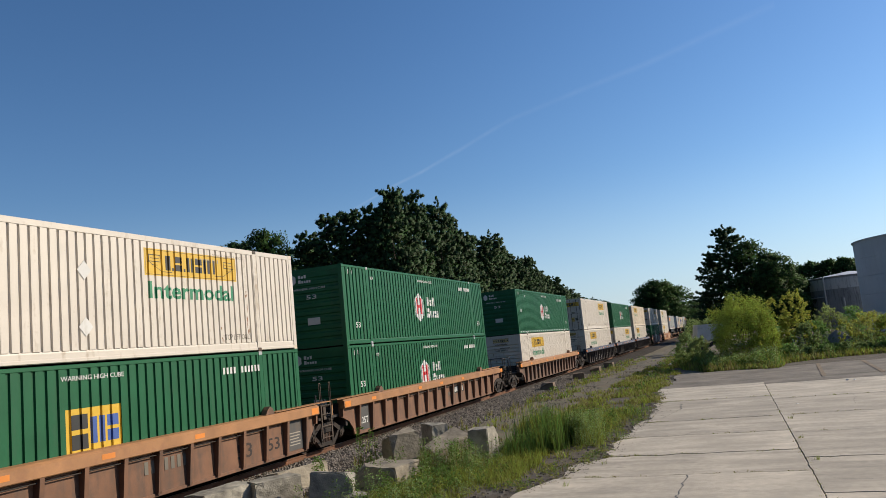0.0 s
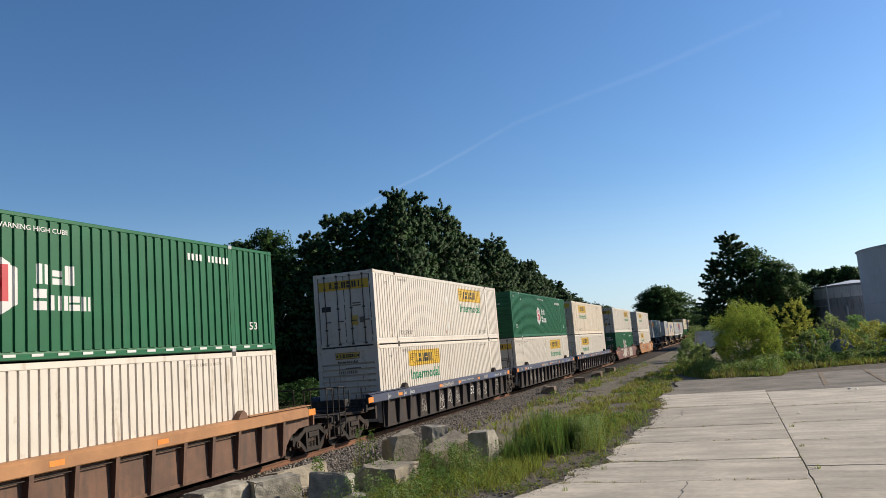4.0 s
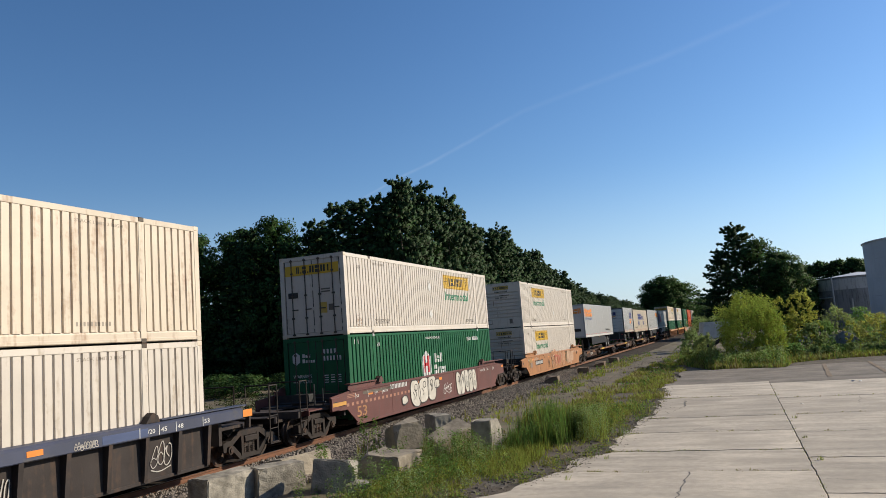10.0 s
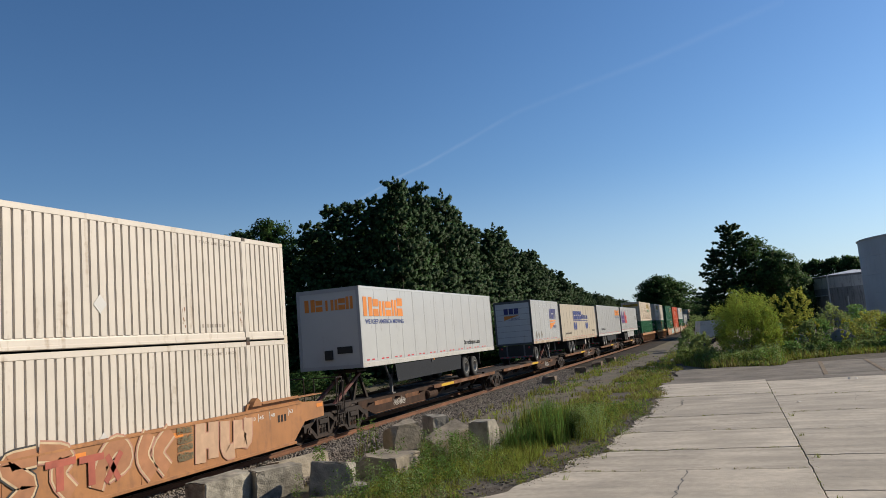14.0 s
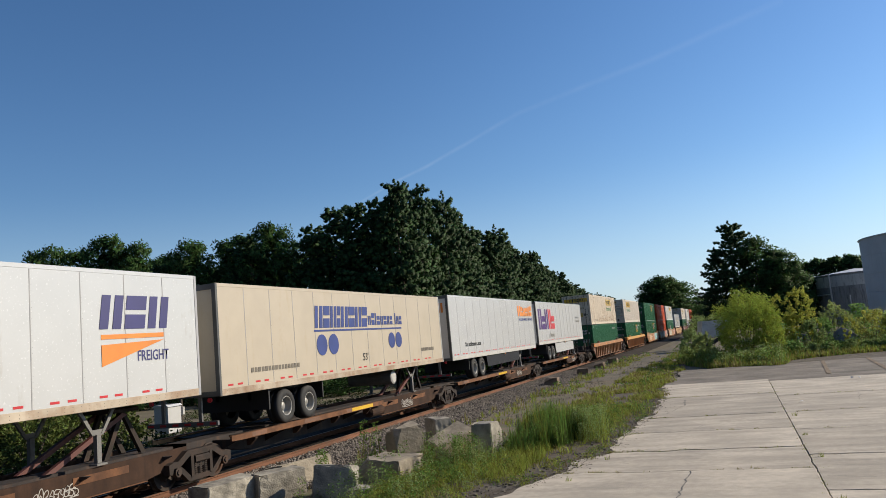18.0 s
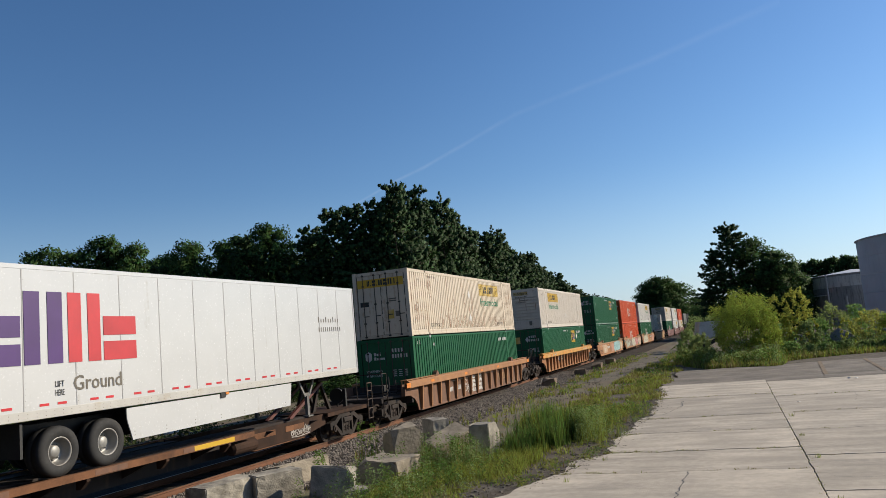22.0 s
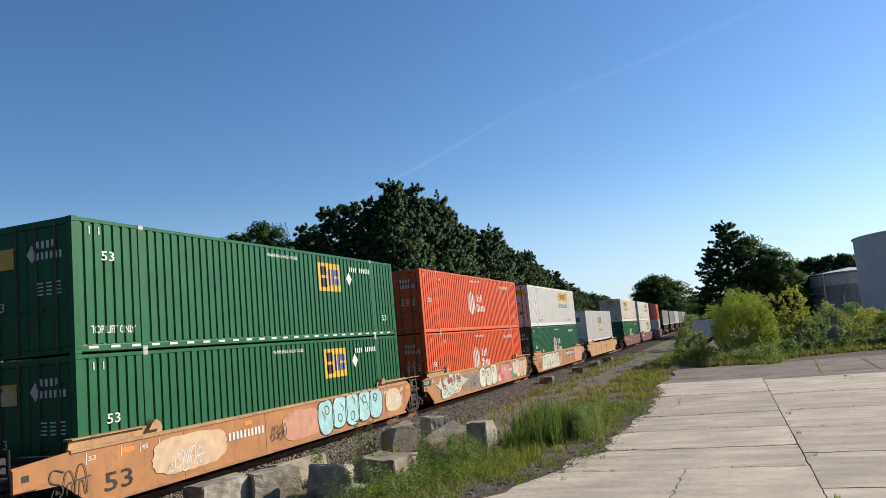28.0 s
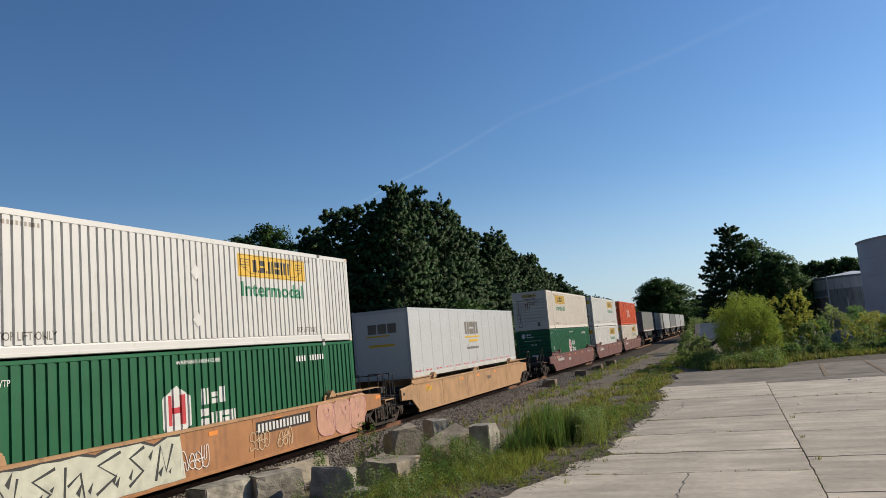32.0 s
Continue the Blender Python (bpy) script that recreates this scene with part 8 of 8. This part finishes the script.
for i in range(46):    # feathery growth beside it
    cx, cy, top = -4.35 + r.gauss(0, .30), 22.3 + r.gauss(0, .8), r.uniform(.6, 1.05)
    leafy(wm if r.random() < .6 else wd, r, cx, cy, -.1, top, 330, .24, .022)
    tuft(gr, r, cx, cy, -.09, top, 12, .2, .25, w=.006)
for i in range(60):    # lower clumps on to the far end of the strip
    cx, cy = -4.6 + r.gauss(0, .5), 26.5 + r.gauss(0, 2.0)
    leafy(gr if r.random() < .6 else wd, r, cx, cy, -.1, r.uniform(.2, .6), 110, .28, .035)
    tuft(gr if r.random() < .7 else dg, r, cx, cy, -.09, r.uniform(.2, .55), 14, .26, .4, w=.010)
for i in range(300):    # bright short grass by the near end of the stand
    cx, cy = r.uniform(-6.6, -4.9), r.uniform(16.5, 21.0)
    if cx < yard_edge(cy) - .75:
        tuft(gr, r, cx, cy, -.09, r.uniform(.15, .45), 16, .16, .5, w=.007)
for i in range(190):     # leafy weeds among the blocks
    x, y = r.uniform(-9.2, -5.5), r.uniform(13.5, 21.0)
    leafy(wd if r.random() < .6 else wm, r, x, y, -.1, r.uniform(.25, .75), 90, .17, .026)
for i in range(30):      # a taller stand before the upright block
    x, y = r.gauss(-7.0, .45), r.gauss(18.6, .5)
    leafy(wd if r.random() < .5 else wm, r, x, y, -.1, r.uniform(.4, .95), 150, .2, .026)
    tuft(dg, r, x, y, -.1, r.uniform(.5, 1.0), 5, .12, .2, w=.006)
for x, y, h in ((-9.55, 16.2, .9), (-9.6, 18.6, 1.3), (-9.4, 18.9, 1.2), (-9.7, 16.6, .8), (-6.9, 18.4, .8), (-7.3, 17.6, .7)):
    leafy(wd, r, x, y, -.1, h, 160, .2, .04)
    tuft(gr, r, x, y, -.1, h * .9, 18, .14, .25, w=.008)
for i in range(120):    # small growth in the ballast edge
    x, y = XC + r.uniform(3.2, 5.2), r.uniform(16, 60)
    tuft(gr if r.random() < .6 else dg, r, x, y, -.1, r.uniform(.12, .4), 9, .15, .4, w=.012)
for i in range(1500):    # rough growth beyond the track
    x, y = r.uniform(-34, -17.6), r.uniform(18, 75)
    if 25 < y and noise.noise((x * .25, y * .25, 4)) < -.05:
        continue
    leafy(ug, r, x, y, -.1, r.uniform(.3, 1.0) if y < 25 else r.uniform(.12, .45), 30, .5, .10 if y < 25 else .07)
db = Shape()
for i in range(13000):   # loose stones and debris on the verge and the lane
    y = 12 + 62 * r.random() ** 1.9
    x = r.uniform(-9.8, -3.0) if r.random() < .5 else yard_edge(y) + r.gauss(-.3, .55)
    if x > yard_edge(y) + .35 or noise.noise((x * .9, y * .6, 12)) < -.05:
        continue
    s_ = r.uniform(.02, .055) * (1.6 if r.random() < .06 else 1) * (1 + y * .008)
    a = r.random() * 6.283
    ca, sa = math.cos(a) * s_, math.sin(a) * s_
    db.add([(x + ca, y + sa, -.06), (x - sa * .7, y + ca * .7, -.06), (x - ca, y - sa, -.06), (x + sa * .7, y - ca * .7, -.06), (x + ca * .1, y + sa * .2, -.06 + s_ * .8)], [(0, 1, 4), (1, 2, 4), (2, 3, 4), (3, 0, 4)])
tagged(new("loose_stones", db.mesh("loose_stones", M["stone"])), "scattered grey stones and rubble on dirt", "stones", kind="stuff")
rb = Shape()
for i in range(700):    # broken bits of slab along its ragged edge
    y = 12.5 + 26 * r.random() ** 1.3
    x = yard_edge(y) + r.gauss(-.5, .25)
    s_, a = r.uniform(.02, .07), r.random() * 6.283
    n_ = 5
    ring_ = [(x + s_ * r.uniform(.6, 1.1) * math.cos(a + 1.2566 * k), y + s_ * r.uniform(.6, 1.1) * math.sin(a + 1.2566 * k)) for k in range(n_)]
    z_ = r.uniform(-.02, .02)
    rb.add([(p[0], p[1], -.06) for p in ring_] + [(x + (p[0] - x) * .85, y + (p[1] - y) * .85, z_) for p in ring_], [tuple(range(n_, 2 * n_))] + [(k, (k + 1) % n_, (k + 1) % n_ + n_, k + n_) for k in range(n_)])
tagged(new("rubble", rb.mesh("rubble", M["stone"])), "broken concrete bits along the slab edge", "rubble", kind="stuff")
for i in range(2600):   # matted low grass in patches beside the lane
    y = 25 + 40 * r.random() ** 1.3
    x = r.uniform(-6.6, -3.1)
    if noise.noise((x * .55, y * .28, 77)) < .08 or x > yard_edge(y) + .2:
        continue
    tuft(gr if r.random() < .6 else dg, r, x, y, -.08, r.uniform(.08, .30), 14, .24, .7, w=.010 + y * .0003)
for y0, x0 in ((13.9, 1.27), (17.9, 1.27), (21, 1.27), (12.6, 1.27), (13.2, 1.27), (25, 1.27), (14.3, 3.2), (15.9, -3.6), (18.4, -3.2), (22.2, -3.4)):
    tuft(gr, r, x0 + r.uniform(-.03, .03), y0, -.01, .12, 14, .07, .7, w=.006)

def joint_line(x, y):
    return y + .13 * (noise.noise((x * 1.7, y * 1.7, 20)) + .5 * noise.noise((x * 6, y * 6, 4)))


for i in range(760):    # small weeds and straw rooted in the joints, thickest by the ragged edge
    left = r.random() < .68
    j = r.choice(JL[5:12] if left else JR[5:11])
    x = yard_edge(j) + .15 + 5.2 * r.random() ** 2.1 if left else r.uniform(1.3, 7)
    if noise.noise((x * 1.4, j, 50)) < -.05:
        continue
    tuft(gr if r.random() < .45 else dg, r, x, joint_line(x, j) + r.uniform(-.02, .02), -.025, r.uniform(.03, .07), 9, .10, 1.3, w=.005 + j * .0001)
for i in range(90):     # and along the long joint
    y = 11 + 26 * r.random() ** 1.3
    tuft(gr if r.random() < .6 else dg, r, 1.1 + r.gauss(0, .03), y, -.025, r.uniform(.03, .06), 8, .05, 1.2, w=.005)
so = Shape()
for i in range(1300):    # soil and grit washed over the ragged edge of the slabs
    y = 11 + 27 * r.random() ** 1.3
    x = yard_edge(y) + .1 + r.gauss(-.12, .2) + .25 * noise.noise((y * 1.2, 3, 3))
    a, s_ = r.random() * 6.283, r.uniform(.008, .026) * (1 + y * .01)
    ca, sa = math.cos(a) * s_, math.sin(a) * s_
    so.add([(x + ca, y + sa, .002), (x - sa * .7, y + ca * .7, .002), (x - ca, y - sa, .002), (x + sa * .7, y - ca * .7, .002), (x + ca * .1, y + sa * .2, .004 + s_ * .45)], [(0, 1, 4), (1, 2, 4), (2, 3, 4), (3, 0, 4)])
tagged(new("soil", so.mesh("soil", M["darkgravel"])), "dark soil and grit lying on the slab edge", "soil", kind="stuff")
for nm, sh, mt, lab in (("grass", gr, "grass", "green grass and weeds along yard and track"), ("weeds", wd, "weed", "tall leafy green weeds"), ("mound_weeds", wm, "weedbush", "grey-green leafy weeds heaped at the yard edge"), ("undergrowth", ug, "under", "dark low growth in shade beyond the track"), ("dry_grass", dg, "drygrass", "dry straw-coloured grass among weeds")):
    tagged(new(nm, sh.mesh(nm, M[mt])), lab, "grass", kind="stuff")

for i, (pts, w) in enumerate((
        (((-1.22, 16.64), (-1.29, 15.41), (-1.35, 13.2)), .010), (((-3.9, 20.6), (-3.0, 21.3), (-2.3, 21.5)), .014), (((-3.1, 22.4), (-2.5, 22.9), (-1.9, 22.5)), .009),
        (((-3.0, 26.2), (-2.5, 27.2), (-2.1, 29.6), (-2.2, 31.5)), .012), (((-3.0, 27.8), (-2.4, 28.2)), .010), (((-2.9, 25.0), (-2.2, 26.1)), .008),
        (((3.4, 28.0), (3.8, 31.0)), .006), (((5.4, 31.5), (5.6, 34.5)), .008), (((1.2, 15.9), (2.0, 15.7), (2.5, 15.95)), .009), (((-1.6, 22.7), (-1.1, 24.0)), .006),
        (((-.6, 35.2), (-.2, 37.0)), .007), (((-3.9, 17.4), (-3.1, 17.9), (-2.4, 17.7)), .008), (((.4, 13.0), (.9, 13.1)), .006))):
    crack(pts, w, i + 1)



# ---- a white cabinet beyond the track ----
cb = thing("equipment_cabinet", "small white metal cabinet beyond the track", "cabinet", at=pose(-24, 27.8, -.12))
part("cabinet_body", Shape().box(-.38, .38, -.42, .42, .3, 1.46, .03), M["trailer_white"], cb)
part("cabinet_roof", Shape().prism([(-.43, 1.46), (.43, 1.46), (.34, 1.55), (-.34, 1.55)], -.47, .47), M["trailer_white"], cb)
for sy in (-.3, .3):
    part("leg", Shape().box(-.05, .05, sy - .05, sy + .05, 0, .36), M["steel"], cb)

# ---- storage tanks ----
def tank(x, y, rad, h, paint, label, roof_h, rings):
    ob = thing("storage_tank", label, "storage tank")
    ob.matrix_basis = pose(x, y, -.12)
    n = 72
    sh = Shape()
    for k in range(rings):
        z0, z1 = h * k / rings, h * (k + 1) / rings
        b = len(sh.v)
        rr = rad - .006 * k
        for z in (z0, z1 - .02):
            sh.v += [(rr * math.cos(2 * math.pi * i / n), rr * math.sin(2 * math.pi * i / n), z) for i in range(n)]
        sh.f += [(b + i, b + (i + 1) % n, b + n + (i + 1) % n, b + n + i) for i in range(n)]
    part("shell", sh, M[paint], ob)
    rf = Shape()
    rf.v = [((rad + .05) * math.cos(2 * math.pi * i / n), (rad + .05) * math.sin(2 * math.pi * i / n), h) for i in range(n)] + [(0, 0, h + roof_h)]
    rf.f = [(i, (i + 1) % n, n) for i in range(n)]
    part("roof", rf, M["shed" if rad > 10 else "tank_roof"], ob)
    ri = Shape()
    for k in range(n):
        a0, a1 = 2 * math.pi * k / n, 2 * math.pi * (k + 1) / n
        ri.cyl((rad * 1.005 * math.cos(a0), rad * 1.005 * math.sin(a0), h - .05), (rad * 1.005 * math.cos(a1), rad * 1.005 * math.sin(a1), h - .05), .09, 5)
    part("rim", ri, M[paint], ob)
    return ob


def ring(rad, z0, z1, n=48):
    s = Shape()
    s.v = [(rad * math.cos(2 * math.pi * i / n), rad * math.sin(2 * math.pi * i / n), z) for z in (z0, z1) for i in range(n)]
    s.f = [(i, (i + 1) % n, (i + 1) % n + n, i + n) for i in range(n)]
    return s


tank(29.0, 112.5, 12.5, 11.6, "tank", "large blue-grey steel storage tank behind bushes", .5, 5)
t2 = tank(20.6, 150, 6.5, 8.75, "tank_stained", "smaller dark-stained storage tank with pipework", .85, 3)
for p0, p1, pr_ in (((-4.75, -4.8, 0), (-4.75, -4.8, 8.9), .14), ((-7.1, -1.5, 5.4), (-4.75, -4.8, 5.4), .09), ((-7.1, -1.5, 0), (-7.1, -1.5, 5.4), .09), ((-2.2, -6.35, 0), (-2.2, -6.35, 5.0), .12), ((3.1, -6.0, .5), (3.1, -6.0, 5.6), .16), ((-5.9, -3.2, 2.6), (-2.2, -6.35, 2.6), .07)):
    part("pipe", Shape().cyl(p0, p1, pr_, 8), M["tank_white"], t2)
part("paint_band", ring(6.53, 6.6, 8.4), M["tank_white"], t2, "paler upper band")
# ---- a pale slab and scraps lying about ----
block(-4.45, 65.5, .0, (.45, 7.5, .22), -4, (0, 0), seed=31, label="long pale concrete kerb lying beside the lane")
for x, y, a in ((4.35, 37.0, 20), (4.6, 36.8, 70), (1.75, 28.6, 130), (-5.1, 18.2, 40), (-4.85, 24.4, 10)):
    sc = Shape().add([(-.07, -.05, .0), (.06, -.06, .03), (.08, .04, .01), (-.05, .06, .05), (0, 0, .06)], [(0, 1, 4), (1, 2, 4), (2, 3, 4), (3, 0, 4)])
    ob = tagged(new("litter", sc.mesh("litter", M["white"])), "crumpled white scrap lying on the ground", "litter", "scraps of litter")
    ob.matrix_basis = pose(x, y, .004 if x > -4 else -.07, 0, 0, a)

# ---- a pale tipped truck body beside the lane ----
tb = thing("truck_body", "pale weathered truck body tipped beside the lane", "truck body", at=pose(-2.3, 84, -.1, 0, 0, 12))
part("box", Shape().prism([(-1.4, 1.1), (1.3, 1.5), (1.45, 2.9), (-1.1, 2.95)], -1.2, 1.6), M["shed"], tb)
part("frame_rail", Shape().prism([(-1.6, .2), (-1.3, .1), (1.5, 1.2), (1.4, 1.45)], -.6, -.4).prism([(-1.6, .2), (-1.3, .1), (1.5, 1.2), (1.4, 1.45)], .8, 1.0), M["black"], tb)
part("prop", Shape().cyl((1.2, -1.0, .0), (.2, -1.0, 1.4), .06, 6).cyl((-1.2, -1.0, .0), (-1.2, -1.0, 1.2), .06, 6), M["black"], tb)

# ---- power line beyond the track ----
for x, y, h in ((-44, 36.3, 5.3), (-26.6, 19.6, 10.2)):
    po = thing("utility_pole", "weathered wooden utility pole beyond the track", "utility pole", at=pose(x, y, -.12))
    part("pole", Shape().cyl((0, 0, 0), (0, 0, h), .15, 10, .11), M["pole"], po)
    part("crossarm", Shape().box(-1.1, 1.1, -.06, .06, h - .6, h - .48), M["pole"], po)
    for dx in (-1.0, -.4, .4, 1.0):
        part("insulator", Shape().cyl((dx, 0, h - .48), (dx, 0, h - .3), .05, 8), M["tank_white"], po)


def wire(a, b, sag):
    s = Shape()
    a, b = Vector(a), Vector(b)
    pts = [a.lerp(b, i / 14) - Vector((0, 0, sag * (1 - (2 * i / 14 - 1) ** 2))) for i in range(15)]
    for p, q in zip(pts, pts[1:]):
        s.cyl(p, q, .022, 5)
    tagged(new("power_line", s.mesh("power_line", M["wire"])), "thin dark overhead power line", "wire", "power lines")


for (x, y), z in (((-28.5, 30.7), 8.9), ((-29.0, 29.5), 7.8), ((-25.3, 27.1), 9.6)):   # stays from the tall pole to the ground
    wire((-26.6, 19.6, z), (x, y, -.1), .0)
for dx in (-1.0, .4):
    wire((-26.6 + dx, 19.6, 9.7), (-44 + dx, 36.3, 4.8), .3)
cp = thing("service_pole", "thin weathered wooden pole beside the white cabinet", "pole", at=pose(-24.15, 28.9, -.12))
part("pole", Shape().cyl((0, 0, 0), (-.05, 0, 5.0), .075, 8, .05), M["pole"], cp)
part("meter_box", Shape().box(-.02, .24, -.2, -.08, 1.0, 1.35, .01), M["tank_white"], cp)
tw, rt_ = Shape(), random.Random(5)
for k in range(16):
    a, z = rt_.random() * 6.283, rt_.uniform(3.3, 4.8)
    e = Vector((math.cos(a) * rt_.uniform(.4, 1.1), math.sin(a) * rt_.uniform(.4, 1.1), z + rt_.uniform(-.2, .5)))
    tw.cyl((-.03, 0, z), e, .009, 4, .004)
    tw.cyl(Vector((-.03, 0, z)).lerp(e, .6), e + Vector((rt_.uniform(-.3, .3), rt_.uniform(-.3, .3), rt_.uniform(-.3, .2))), .009, 4, .004)
part("dead_vine", tw, M["bark"], cp, "bare dead stems round the top")

# ---- a thin vapour trail high in the sky ----
cm = bpy.data.materials.new("vapour_trail")
cm.use_nodes = True
n, link = cm.node_tree.nodes, cm.node_tree.links.new
em, trn, mx = n.new("ShaderNodeEmission"), n.new("ShaderNodeBsdfTransparent"), n.new("ShaderNodeMixShader")
em.inputs["Color"].default_value = (.58, .66, .77, 1)
uvn, tx = n.new("ShaderNodeTexCoord"), n.new("ShaderNodeTexNoise")
tx.inputs["Scale"].default_value, tx.inputs["Detail"].default_value = .012, 5
gr_ = n.new("ShaderNodeAttribute")
gr_.attribute_name = "fade"
mp = n.new("ShaderNodeMath")
mp.operation = "MULTIPLY"
link(uvn.outputs["Object"], tx.inputs["Vector"])
link(tx.outputs["Fac"], mp.inputs[0])
link(gr_.outputs["Fac"], mp.inputs[1])
link(mp.outputs[0], mx.inputs[0])
link(trn.outputs[0], mx.inputs[1])
link(em.outputs[0], mx.inputs[2])
link(mx.outputs[0], n["Material Output"].inputs["Surface"])
FAR = 3000
spine_pts = [((-0.565, 0.1896), 0.25), ((-0.486, 0.2193), 0.45), ((-0.43, 0.2392), 0.5), ((-0.383, 0.2524), 0.5), ((-0.322, 0.2741), 0.35), ((-0.241, 0.3038), 0.16), ((-0.149, 0.3228), 0.2), ((-0.058, 0.3399), 0.22), ((0.044, 0.3658), 0.2), ((0.105, 0.3805), 0.15)]
s, fade = Shape(), []
for i, ((a, b), k) in enumerate(spine_pts):
    wv = .002 + .0006 * i
    for d, f_ in ((-wv, 0), (0, k * .34), (wv, 0)):
        s.v.append((a * FAR, FAR, (b + d) * FAR + CAM_Z))
        fade.append(f_)
s.f = [(3 * i + j, 3 * i + j + 1, 3 * i + j + 4, 3 * i + j + 3) for i in range(len(spine_pts) - 1) for j in (0, 1)]
me = s.mesh("vapour_trail", cm)
me.attributes.new("fade", "FLOAT", "POINT").data.foreach_set("value", fade)
tr_ob = tagged(new("backdrop_vapour_trail", me), "thin white vapour trail in a blue sky", "sky", kind="structure")
tr_ob.visible_shadow = False

# ---- sleepers under the rails ----
tie = Shape().box(-1.3, 1.3, -.115, .115, -.16, -.003, .012).mesh("tie", M["tie"])
for i in range(200):
    part("tie", tie, parent=ballast, at=(XC, 6 + .53 * i, .012))


# ---- what moves ----
def motions():
    beat = [2.0 * i for i in range(17)]
    for ob, q, z in MOVING:
        walk(ob, [(t, pose(XC, q - rolled(t), z)) for t in beat])
    for w, q, y in ROLLING:
        place = lambda t: q + y - rolled(t)
        ticks = [i / 30 for i in range(961) if 6 < place(i / 30) < 42]
        if not ticks:
            continue
        ticks = ([0.0] if ticks[0] > 0 else []) + ticks + ([32.0] if ticks[-1] < 32 else [])
        a, b = ticks[1], ticks[-2]
        walk(w, [(t, pose(0, y, WR, math.degrees(rolled(min(max(t, a), b)) / WR) % 360)) for t in ticks])


motions()
